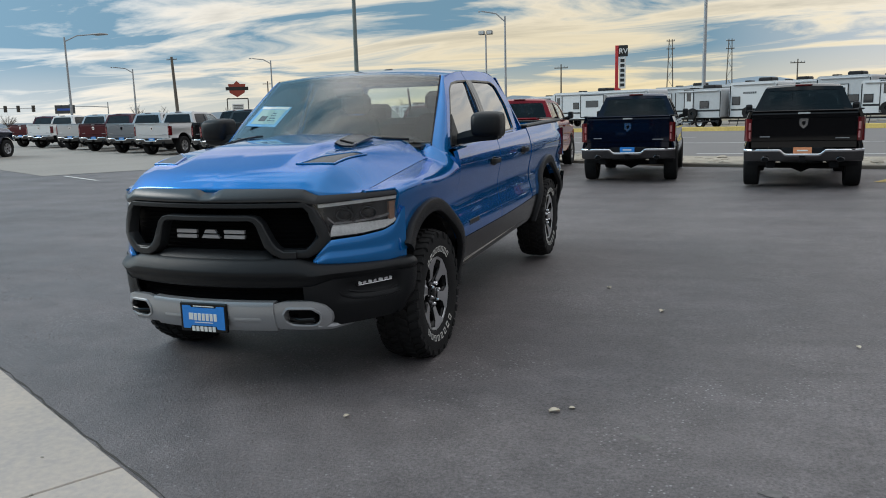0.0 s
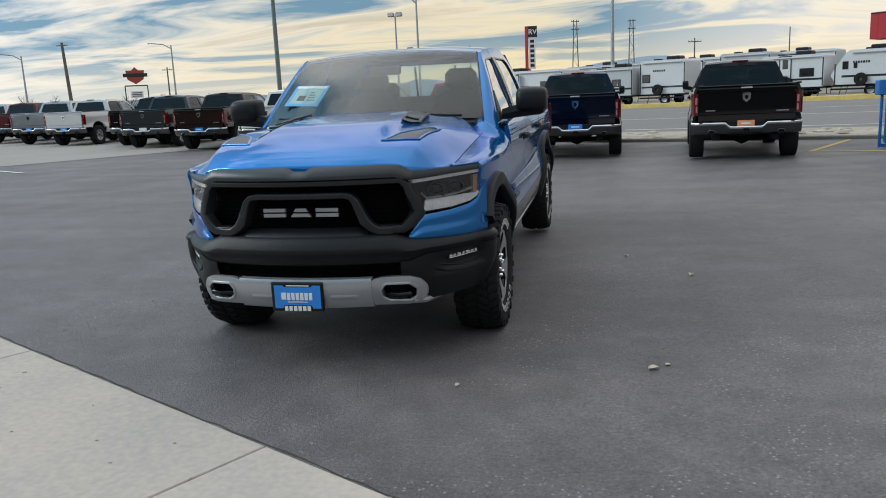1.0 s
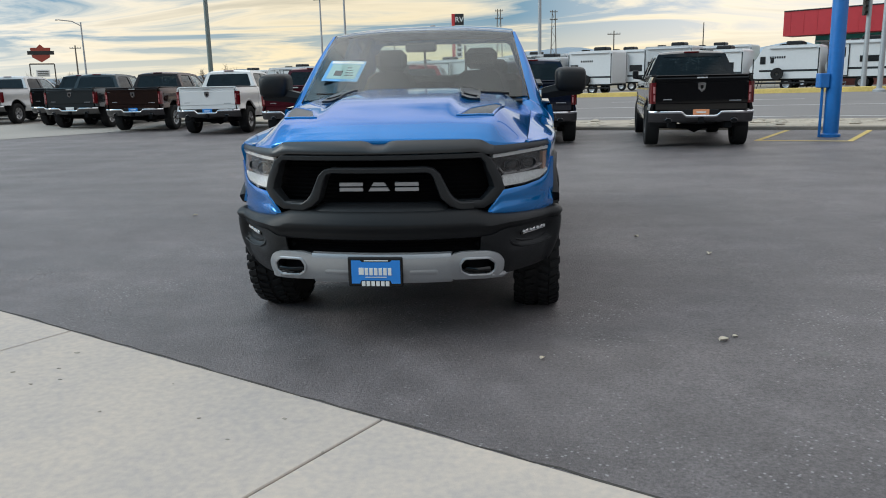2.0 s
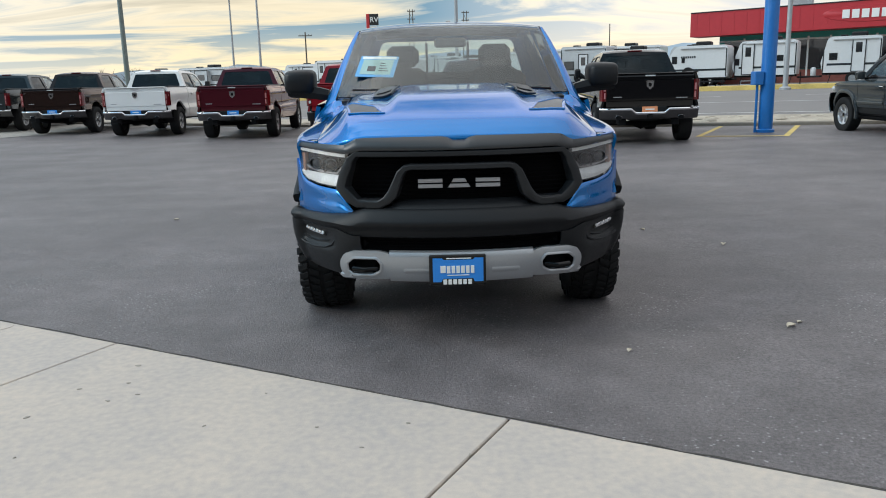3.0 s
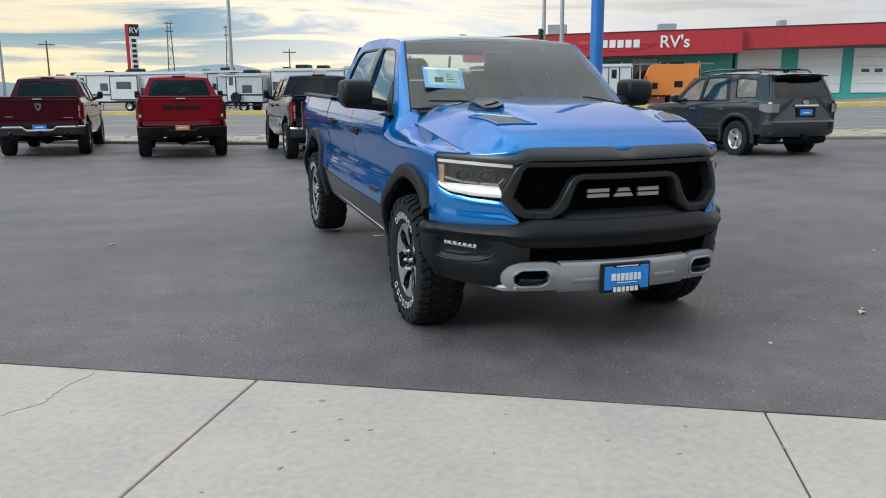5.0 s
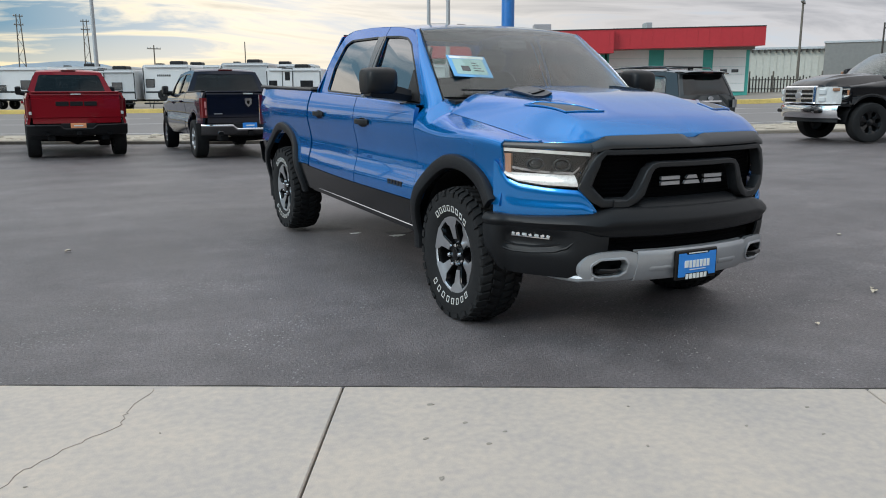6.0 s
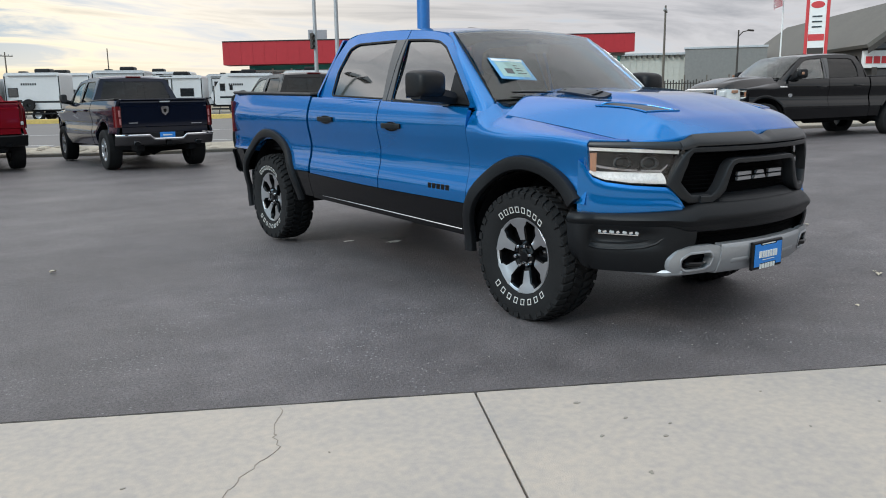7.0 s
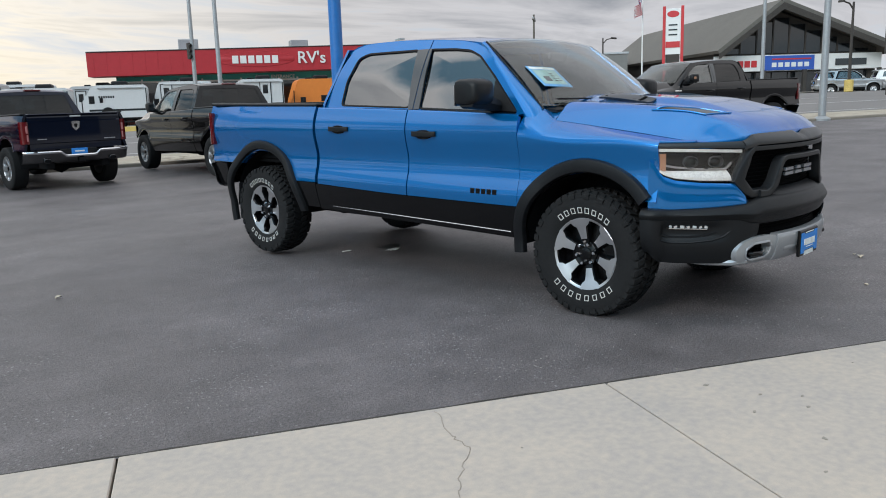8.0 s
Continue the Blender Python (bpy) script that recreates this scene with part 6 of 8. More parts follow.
        part("front_pillar", Geo().grid([[(sgn * house(0.9, z), y, z), (sgn * (house(0.9, z) - 0.01), y - 0.03, z + 0.012), (sgn * (house(0.9, z) - 0.045), y - 0.03, z + 0.014)] for y, z in ((0.50, 1.10), (0.86, 1.44), (1.16, 1.655), (1.30, 1.70))]), coat, t)
        rail = part("roof_rail", Geo().tube([(sgn * 0.655, y, z) for y, z in ((1.22, 1.735), (1.32, 1.795), (1.8, 1.825), (2.6, 1.825), (3.05, 1.800), (3.15, 1.735))], 0.019, 8), GREY_PAINT, t, "dark roof rail")
        for y in (1.62, 2.82):
            part("crossbar_foot", Geo().box((sgn * 0.60, y - 0.03, 1.80), (sgn * 0.66, y + 0.03, 1.84), 0.01), GLOSS_BLACK, rail)
        for cy in (0.0, 2.79):
            arc = []
            for q in [radians(-8 + 196 * k / 28) for k in range(29)]:
                y, z = cy + 0.500 * math.copysign(abs(math.cos(q)) ** 0.88, math.cos(q)), 0.40 + 0.485 * math.copysign(abs(math.sin(q)) ** 0.88, math.sin(q))
                arc.append((sgn * (wide(min(max(y, -0.5), 3.4), max(0.5, z)) - 0.010), y, z))
            part("fender_flare", Geo().band(arc, [(sgn, 0, 0.1)] * 29, 0.044, 0.040, False, 0.35), coat, t, "bulging painted fender flare")
            g = Geo().grid([[(sgn * x, cy + 0.465 * math.cos(q), 0.39 + 0.465 * math.sin(q)) for q in [math.pi * k / 12 for k in range(13)]] for x in (0.88, 0.5)])
            g.add([(sgn * 0.5, cy + 0.465 * math.cos(math.pi * k / 12), 0.39 + 0.465 * math.sin(math.pi * k / 12)) for k in range(13)], [tuple(range(13))])
            part("wheel_housing", g, DARK, t)
            w = make_wheel(t, sgn * 0.80, cy, sgn, False, MACHINED)
            w.matrix_basis = pose(sgn * 0.81, cy, 0.385, 0, 0, 0 if sgn > 0 else 180) @ Matrix.Diagonal((0.92, 0.92, 0.92, 1))
        part("mud_flap", Geo().box((sgn * 0.70, 3.24, 0.26), (sgn * 0.93, 3.255, 0.52), 0.006), PLASTIC, t)
        mirror = part("mirror", Geo().rings([[(sgn * x, 0.76 + d * 0.8, 1.215 + h * 0.78) for d, h in mirror_outline(k)] for x, k in ((0.93, 0.70), (0.95, 0.95), (1.01, 1.0), (1.07, 0.95), (1.10, 0.70))]), coat, t)
        part("mirror_foot", Geo().box((sgn * 0.87, 0.70, 1.13), (sgn * 0.96, 0.78, 1.18), 0.015), GLOSS_BLACK, mirror)
        wrap = [(0.67, rear_y(0.67, 1.0) + 0.014), (0.735, rear_y(0.735, 1.0) + 0.012), (0.795, 3.705), (0.835, 3.645), (0.866, 3.56), (0.888, 3.47)]
        rows = [[(sgn * (x + 0.010), y, z + 0.02 * smooth01((3.65 - y) / 0.3)) for z in steps(0.945 + 0.05 * smooth01((3.65 - y) / 0.3), 1.115, 6)] for x, y in wrap]
        lamp = part("tail_light", Geo().shell(rows if sgn > 0 else rows[::-1], 0.035), SMOKED_LENS, t, "clear wraparound tail light with a red core")
        rows = [[(sgn * (x + 0.013), y + 0.003, z) for z in (0.955, 1.00, 1.045)] for x, y in wrap[0:5]]
        part("red_core", Geo().shell(rows if sgn > 0 else rows[::-1], 0.01), RED_LENS, lamp)
        part("headlight", Geo().box((sgn * 0.52, -0.885, 0.86), (sgn * 0.76, -0.66, 0.98), 0.04), CLEAR_LENS, t)

    both(side)
    rows = [[(u * wide(y, lid(y)) * 1.0, y, lid(y) + 0.050 * (1 - abs(u) ** 2.6) * smooth01((y - L) / 0.25) + 0.012 * math.exp(-((abs(u) - 0.45) / 0.12) ** 2)) for u in steps(-1, 1, 24)] for y in columns(L, 0.72, 24)]
    part("hood", Geo().shell(rows, -0.02), coat, t)
    crown = spline([1.10, 1.25, 1.6, 2.2, 2.85, 3.25, 3.46], [1.665, 1.712, 1.752, 1.768, 1.752, 1.722, 1.690])
    rows = [[(u * (house(y, min(1.72, crown(y) - 0.02)) + 0.004), y, crown(y) - 0.026 + 0.050 * (1 - abs(u) ** 3)) for u in steps(-1, 1, 20)] for y in columns(1.10, 3.46, 22)]
    roof = part("roof", Geo().shell(rows, -0.03), coat, t)
    rows = [[(0.655 * u, y + 0.03 - 0.05 * abs(u) ** 3, z + 0.030 * (1 - abs(u) ** 3)) for y, z in ((3.34, 1.700), (3.46, 1.702), (3.58, 1.694), (3.64, 1.676), (3.62, 1.660), (3.50, 1.652))] for u in steps(-1, 1, 18)]
    part("roof_spoiler", Geo().shell(rows, 0.012), coat, roof, "painted spoiler over the rear window")
    part("brake_lamp", Geo().box((-0.14, 3.59, 1.668), (0.14, 3.652, 1.688), 0.006), RED_LENS, roof)
    part("aerial", Geo().box((-0.02, 3.05, 1.76), (0.02, 3.20, 1.825), 0.012), GLOSS_BLACK, roof)
    for y in (1.62, 2.82):
        part("crossbar", Geo().tube([(-0.64, y, 1.825), (0.64, y, 1.825)], 0.016, 8), GLOSS_BLACK, roof)
    part("windscreen", Geo().shell([[(u * (0.845 - 0.145 * q), 0.42 + 0.62 * q + 0.10 * u * u * (1 - q), 1.12 + 0.56 * q + 0.02 * math.sin(math.pi * q)) for u in steps(-1, 1, 14)] for q in steps(0, 1, 8)], 0.006), FRONT_PANE, t).visible_shadow = False

    def rear(p, d):
        return (p[0], rear_y(p[0], p[1]) - d, p[1])

    hole = rounded([(-0.715, 1.205), (0.715, 1.205), (0.665, 1.42), (0.600, 1.630), (-0.600, 1.630), (-0.665, 1.42)], 0.05)
    gate = part("liftgate", frame_panel([(-0.80, 0.74), (-0.4, 0.74), (0.0, 0.74), (0.4, 0.74), (0.80, 0.74), (0.815, 1.15), (0.735, 1.45), (0.655, 1.690), (0.0, 1.690), (-0.655, 1.690), (-0.735, 1.45), (-0.815, 1.15)], hole, rear), coat, t)
    part("rear_window", pane(hole, rear), PARKED_GLASS, gate, "dark rear window").visible_shadow = False
    part("wiper", Geo().tube([(0.05, rear_y(0, 1.22) + 0.02, 1.215), (-0.40, rear_y(0.4, 1.25) + 0.02, 1.245)], 0.009, 6), GLOSS_BLACK, gate)
    part("gate_bar", Geo().band([(x, rear_y(x, 1.07) - 0.004, 1.075) for x in steps(-0.30, 0.30, 8)], [(0, 1, 0)] * 9, 0.022, 0.020), CHROME, gate, "bright bar above the plate")
    part("gate_emblem", Geo().lathe([(0.055, 0.0), (0.05, 0.012), (0.0, 0.012)], 18, pose(0, rear_y(0, 1.14), 1.14, 0, 0, 90) @ Matrix.Diagonal((1, 1.4, 0.9, 1))), LETTER, gate)
    part("plate_well", Geo().box((-0.24, rear_y(0, 0.95) - 0.004, 0.845), (0.24, rear_y(0, 0.95) + 0.004, 1.04), 0.003), GLOSS_BLACK, gate)
    part("number_plate", Geo().box((-0.16, rear_y(0, 0.95) + 0.005, 0.88), (0.16, rear_y(0, 0.95) + 0.014, 1.0), 0.003), STICKER_BLUE, gate, "blue dealer plate")
    part("plate_bar", Geo().box((-0.09, rear_y(0, 0.95) + 0.014, 0.92), (0.09, rear_y(0, 0.95) + 0.018, 0.95), 0.001), PAPER, gate)
    rows = [[(x, 3.835 - 0.235 * (abs(x) / 0.90) ** 4.5 + o, z) for z, o in ((0.775, -0.09), (0.765, -0.01), (0.745, 0.006), (0.66, 0.004), (0.60, -0.004), (0.52, -0.04), (0.47, -0.10))] for x in columns(-0.90, 0.90, 30)]
    rb = part("rear_bumper", Geo().shell(rows, -0.02), coat, t, "painted rear bumper")
    part("bumper_groove", Geo().shell([[(x, 3.841 - 0.235 * (abs(x) / 0.90) ** 4.5, z) for z in (0.690, 0.712)] for x in columns(-0.55, 0.55, 16)], 0.006), GLOSS_BLACK, rb)
    part("tow_hitch", Geo().box((-0.06, 3.60, 0.40), (0.06, 3.83, 0.47), 0.01), DARK, t)
    part("exhaust_tip", Geo().tube([(0.55, 3.4, 0.40), (0.56, 3.76, 0.39)], 0.03, 10), CHROME, t)
    part("front_bumper", Geo().shell([[(x, -0.95 + 0.34 * (abs(x) / 0.90) ** 4 - o, z) for z, o in ((0.84, -0.03), (0.72, 0.01), (0.55, 0.0), (0.42, -0.06))] for x in columns(-0.90, 0.90, 24)], 0.02), coat, t)
    part("underbody", Geo().box((-0.78, -0.7, 0.30), (0.78, 3.60, 0.52), 0.05), DARK, t)
    part("cabin", Geo().box((-0.70, 1.2, 0.6), (0.70, 1.9, 1.25), 0.1).box((-0.70, 2.2, 0.6), (0.70, 2.6, 1.35), 0.1), SEAT, t)
    return t


suv("sport_utility", "dark grey five-door sport utility with silver wheels and blue plate", pose(9.78, 9.25, 0.10, 0, 0, 181) @ pose(0, -2.79, 0), GREY_PAINT)

# ---- the large black pickup that faces the other way ----
big = pickup("pickup_truck", "large lifted black pickup with chrome grille and black wheels", pose(13.75, 8.0, 0.24, 0, 0, -108.0) @ Matrix.Diagonal((1.03, 1.13, 1.08, 1)), BLACK_PAINT, alloy=GLOSS_BLACK, rear_bumper=CHROME)
nose = part("grille", Geo().box((-0.55, -1.02, 0.80), (0.55, -0.90, 1.17), 0.03), CHROME, big, "large chrome grille with bars")
for z in (0.87, 0.965, 1.06):
    for x0, x1 in ((-0.49, -0.10), (0.10, 0.49)):
        part("grille_slot", Geo().box((x0, -1.028, z - 0.034), (x1, -1.012, z + 0.026), 0.004), GLOSS_BLACK, nose)
part("grille_emblem", Geo().lathe([(0.07, 0), (0.06, 0.015), (0, 0.02)], 20, pose(0, -1.02, 0.975, 0, 0, -90) @ Matrix.Diagonal((1, 1.8, 1, 1))), LETTER, nose)
bumper = part("front_bumper", Geo().shell([[(x, -1.07 + 0.30 * (abs(x) / 1.0) ** 3 - o, z) for z, o in ((0.77, -0.06), (0.755, 0.0), (0.68, 0.014), (0.58, 0.0), (0.52, -0.03), (0.50, -0.08))] for x in columns(-1.0, 1.0, 24)], 0.01), CHROME, big, "chrome front bumper")
part("lower_valance", Geo().shell([[(x, -1.0 + 0.28 * (abs(x) / 0.95) ** 3, z) for z in (0.51, 0.43)] for x in columns(-0.95, 0.95, 12)], 0.01), PLASTIC, big)
part("hood_filler", Geo().box((-0.62, -0.98, 0.95), (0.62, -0.80, 1.165), 0.04), BLACK_PAINT, big)
for sgn in (-1, 1):
    rows = [[(sgn * x, y, z) for z in (0.80, 0.90, 1.02, top)] for x, y, top in ((0.565, -0.985, 1.13), (0.68, -0.955, 1.14), (0.80, -0.89, 1.15), (0.90, -0.76, 1.15), (0.93, -0.66, 1.13))]
    lamp = part("corner_lamp", Geo().shell(rows if sgn > 0 else rows[::-1], 0.05), LAMP_BAND, big, "large headlight in a bright bezel")
    for z, h in ((0.895, 0.055), (1.045, 0.065)):
        part("lamp_lens", Geo().box((-0.085, -0.030, -h), (0.085, 0.020, h), 0.028, pose(sgn * 0.715, -0.945, z, 0, 0, sgn * 24)), CLEAR_LENS, lamp)
    part("lamp_amber", Geo().box((sgn * 0.855, -0.83, 1.06), (sgn * 0.925, -0.70, 1.125), 0.01), AMBER, lamp)
    part("fog_lamp", Geo().box((sgn * 0.60, -1.03, 0.61), (sgn * 0.78, -0.96, 0.69), 0.02), GLOSS_BLACK, bumper)
    part("mirror_amber", Geo().box((sgn * 1.18, 0.70, 1.44), (sgn * 1.23, 0.75, 1.50), 0.01), AMBER, big)
    part("fender_badge", Geo().lathe([(0.055, 0.0), (0.05, 0.008), (0.0, 0.008)], 18, pose(sgn * (side_width(0.62, 1.0) - 0.002), 0.62, 1.0, 0, 0, 0 if sgn > 0 else 180)), LETTER, big)
    part("fender_vent", Geo().box((sgn * (side_width(0.42, 1.18) - 0.004), 0.30, 1.165), (sgn * (side_width(0.42, 1.18) + 0.012), 0.50, 1.20), 0.006), CHROME, big)

# ---- across the road: trailers, buildings, signs, poles ----
TRAILER_WHITE = shader("trailer_white", (0.56, 0.565, 0.57), rough=0.42, vary=0.05, grain=8, stain=0.6, coat=0.2)
TRAILER_GREY = shader("trailer_grey", (0.42, 0.43, 0.44), rough=0.5, vary=0.08, grain=8)
TRAILER_ORANGE = shader("trailer_orange", (0.68, 0.20, 0.03), rough=0.45, vary=0.06)
GALVANISED = shader("galvanised_steel", (0.34, 0.35, 0.36), rough=0.55, metal=0.5, vary=0.12, grain=9, stain=1.0)
GREEN_STEEL = shader("weathered_green_steel", (0.16, 0.19, 0.18), rough=0.6, metal=0.3, vary=0.15, grain=9)
BLUE_STEEL = shader("blue_painted_steel", (0.004, 0.135, 0.42), rough=0.42, vary=0.08, grain=12, coat=0.2)
POLE_WOOD = shader("pole_wood", (0.125, 0.108, 0.09), rough=0.9, vary=0.3, grain=12, stain=1)
FASCIA_RED = shader("red_fascia_metal", (0.42, 0.022, 0.030), rough=0.5, vary=0.08, grain=3, stain=0.25)
TEAL = shader("teal_paint", (0.055, 0.36, 0.31), rough=0.65, vary=0.08, grain=5)
BRICK_RED = shader("red_brick_base", (0.22, 0.075, 0.06), rough=0.9, vary=0.25, grain=20)
SIGN_WHITE = shader("sign_white", (0.72, 0.72, 0.70), rough=0.5, vary=0.05)
SIGN_RED = shader("sign_red", (0.52, 0.030, 0.035), rough=0.5, vary=0.06)
SIGN_BLUE = shader("sign_blue", (0.03, 0.10, 0.42), rough=0.5, vary=0.06)
SHINGLE = shader("grey_roof_metal", (0.115, 0.105, 0.092), rough=0.8, vary=0.2, grain=4, stain=0.3)
TIMBER = shader("dark_timber", (0.045, 0.038, 0.033), rough=0.8, vary=0.25, grain=10)
PALE_SIDING = shader("pale_siding", (0.48, 0.47, 0.42), rough=0.8, vary=0.08, grain=4)
GREY_BLOCK = shader("grey_block_wall", (0.20, 0.195, 0.185), rough=0.9, vary=0.1, grain=4)
TWIG = shader("bare_twigs", (0.10, 0.075, 0.055), rough=0.95, vary=0.3, grain=8)
CONIFER = shader("conifer_needles", (0.030, 0.045, 0.028), rough=0.95, vary=0.4, grain=9)
# the hills' pale blue holds the distance haze, painted into the colour
HILL = shader("haze_blue_hills", (0.50, 0.60, 0.71), rough=1.0, vary=0.12, grain=0.004, stain=0.0015, where="World", spec=0.0)
SIGN_ORANGE = shader("sign_orange", (0.30, 0.045, 0.025), rough=0.5, vary=0.06)
CLOTH_RED = shader("flag_red", (0.42, 0.03, 0.05), rough=0.8, vary=0.1)
CLOTH_WHITE = shader("flag_white", (0.70, 0.70, 0.70), rough=0.8, vary=0.05)
CLOTH_BLUE = shader("flag_blue", (0.03, 0.05, 0.20), rough=0.8, vary=0.1)


def trailer(a0, a1, s, tall, label, end_on=False, coat=None, depth=2.5, slant=0.0, door=None, windows=(), lift=0.0, text=False, group="travel trailers in the yard", mirror=False, bands=True):
    """A travel trailer: its front side lies along the kerb's direction from a0 to a1."""
    coat = coat or TRAILER_WHITE
    w = a1 - a0
    t = thing("travel_trailer", label, "travel trailer", facing(a0, s, 0, lift), group)
    base, top = 0.70, tall
    cut = slant
    outline = [(0.0 + (cut * 0.35 if cut else 0.0), base), (w, base), (w, top - 0.12), (w - 0.12, top), (0.12 + cut, top), (cut * 0.85, top - 0.15), (0.0, base + 0.55 if cut else top - 0.12)]
    if mirror:
        outline = [(w - x, z) for x, z in outline][::-1]
    body = part("body", Geo().prism(rounded(outline, 0.10, 3), depth, Matrix(((1, 0, 0, 0), (0, 0, 1, 0), (0, 1, 0, 0), (0, 0, 0, 1)))), coat, t)
    part("chassis", Geo().box((0.10, 0.25, 0.58), (w - 0.10, 0.40, base + 0.02), 0.01).box((0.10, depth - 0.40, 0.58), (w - 0.10, depth - 0.25, base + 0.02), 0.01).box((0.3, 0.3, 0.60), (w - 0.3, depth - 0.3, 0.68), 0.01), PLASTIC, t)
    for x in (0.4, w - 0.4):
        part("corner_jack", Geo().tube([(x, 0.3, 0.0), (x + 0.15, 0.3, 0.62)], 0.025, 6), PLASTIC, t)
    part("air_conditioner", Geo().box((w * 0.48, depth * 0.3, top - 0.02), (w * 0.48 + min(0.9, w * 0.28), depth * 0.7, top + 0.26), 0.07), PLASTIC, t)
    part("roof_vent", Geo().box((w * 0.18 + cut, depth * 0.35, top - 0.01), (w * 0.18 + cut + 0.4, depth * 0.6, top + 0.12), 0.03), PLASTIC, t)
    for x0, z0, x1, z1 in windows:
        f = part("window", Geo().box((x0 * w, -0.018, z0), (x1 * w, 0.0, z1), 0.006), PLASTIC, body)
        part("pane", Geo().box((x0 * w + 0.035, -0.026, z0 + 0.035), (x1 * w - 0.035, -0.012, z1 - 0.035), 0.004), DARK_GLASS, f)
    if door is not None:
        d = part("door", Geo().box((door * w, -0.022, base + 0.05), (door * w + 0.66, 0.0, base + 1.85), 0.01), TRAILER_WHITE, body)
        part("door_frame", Geo().band([(door * w + x, -0.024, base + z) for x, z in ((0, 0.05), (0.66, 0.05), (0.66, 1.85), (0, 1.85))], [(0, -1, 0)] * 4, 0.025, 0.012, True), PLASTIC, d)
        part("door_window", Geo().box((door * w + 0.17, -0.03, base + 1.1), (door * w + 0.49, -0.02, base + 1.65), 0.005), DARK_GLASS, d)
        step = part("step", Geo().box((door * w, -0.5, 0.16), (door * w + 0.62, -0.2, 0.20), 0.005).box((door * w, -0.25, 0.36), (door * w + 0.62, 0.0, 0.40), 0.005), GALVANISED, t)
        for x in (0.02, 0.60):
            part("step_leg", Geo().tube([(door * w + x, -0.45, 0.0), (door * w + x, -0.05, 0.42)], 0.015, 6), GALVANISED, step)
    for x in (0.03 + (cut * 0.2 if not mirror else 0.0), w - 0.09):
        part("corner_trim", Geo().box((x, -0.014, base + 0.05), (x + 0.06, 0.002, top - 0.2 - (0.55 if cut and x < 1 else 0)), 0.004), PLASTIC, body)
    if w > 4.5:
        slide = part("slide_out", Geo().box((w * 0.40, -0.30, base + 0.12), (w * 0.62, 0.0, top - 0.28), 0.02), coat, t, "white slide-out room")
        part("slide_edge", Geo().band([(w * 0.40, -0.305, base + 0.12), (w * 0.62, -0.305, base + 0.12), (w * 0.62, -0.305, top - 0.28), (w * 0.40, -0.305, top - 0.28)], [(0, -1, 0)] * 4, 0.03, 0.012, True), PLASTIC, slide)
        part("slide_window", Geo().box((w * 0.45, -0.315, base + 0.85), (w * 0.57, -0.298, base + 1.35), 0.01), DARK_GLASS, slide)
    if bands:
        part("stripe", Geo().box((0.15 + cut * 0.5, -0.008, base + 0.40), (w - 0.05, 0.0, base + 0.52), 0.002), GREY_PAINT, body)
        part("awning_tube", Geo().tube([(0.25 + cut, -0.06, top - 0.16), (w - 0.2, -0.06, top - 0.16)], 0.05, 8), TRAILER_GREY, body)
    if text:
        for k in range(7):
            part("mark_bar", Geo().box((w * 0.3 + 0.13 * k, -0.012, top - 0.75), (w * 0.3 + 0.13 * k + 0.09, 0.0, top - 0.62), 0.002), GREY_PAINT, body)
    for x in ((w * 0.52, w * 0.52 + 0.85) if w > 4 else (w * 0.55,)):
        for y in (0.16, depth - 0.16):
            wheel = part("wheel", Geo().lathe([(0.15, -0.1), (0.33, -0.11), (0.36, -0.07), (0.36, 0.07), (0.33, 0.11), (0.15, 0.1)], 20, pose(x, y, 0.36, 0, 0, 90)), RUBBER, t)
            part("rim", Geo().lathe([(0.20, -0.115), (0.12, -0.09), (0.0, -0.085)], 14, pose(x, y, 0.36, 0, 0, 90 if y < 1 else -90)), ALLOY, wheel)
    hx = w if mirror else 0.0
    hd = 1 if mirror else -1
    if end_on:
        part("spare_wheel", Geo().lathe([(0.10, -0.09), (0.34, -0.10), (0.36, 0.0), (0.34, 0.10), (0.10, 0.09)], 20, pose(w * 0.42, -0.14, 0.98, 0, 0, 90)), RUBBER, t)
        part("rear_bumper", Geo().box((0.05, -0.16, 0.40), (w - 0.05, -0.06, 0.50), 0.02), PLASTIC, t)
    else:
        part("drawbar", Geo().tube([(hx, 0.4, 0.50), (hx + hd * 1.25, depth / 2, 0.48)], 0.05, 6).tube([(hx, depth - 0.4, 0.50), (hx + hd * 1.25, depth / 2, 0.48)], 0.05, 6), PLASTIC, t)
        for q in (-0.16, 0.16):
            part("gas_bottle", Geo().lathe([(0.0, 0.0), (0.13, 0.02), (0.15, 0.10), (0.15, 0.42), (0.10, 0.52), (0.0, 0.54)], 12, pose(hx + hd * 0.42, depth / 2 + q, 0.50, 0, -90, 0)), TRAILER_WHITE, t)
        part("jack_leg", Geo().tube([(hx + hd * 1.1, depth / 2, 0.0), (hx + hd * 1.1, depth / 2, 0.8)], 0.035, 6), PLASTIC, t)
    return t


trailer(-37.0, -27.4, 46.5, 2.73, "long white travel trailer with slide-out and dark windows", slant=1.0, door=0.12, windows=((0.30, 1.45, 0.36, 1.95), (0.56, 1.55, 0.62, 2.0), (0.63, 1.2, 0.70, 1.6), (0.80, 1.3, 0.92, 1.9)), lift=0.08)
trailer(-25.0, -21.6, 46.0, 2.60, "white and grey trailer with a rear door and steps", end_on=True, coat=TRAILER_GREY, door=0.22, windows=((0.55, 1.3, 0.75, 1.8),))
trailer(-21.3, -18.1, 46.5, 2.90, "white box trailer with spare wheel on its end", end_on=True, windows=((0.06, 1.45, 0.24, 2.0),), text=True, depth=2.5)
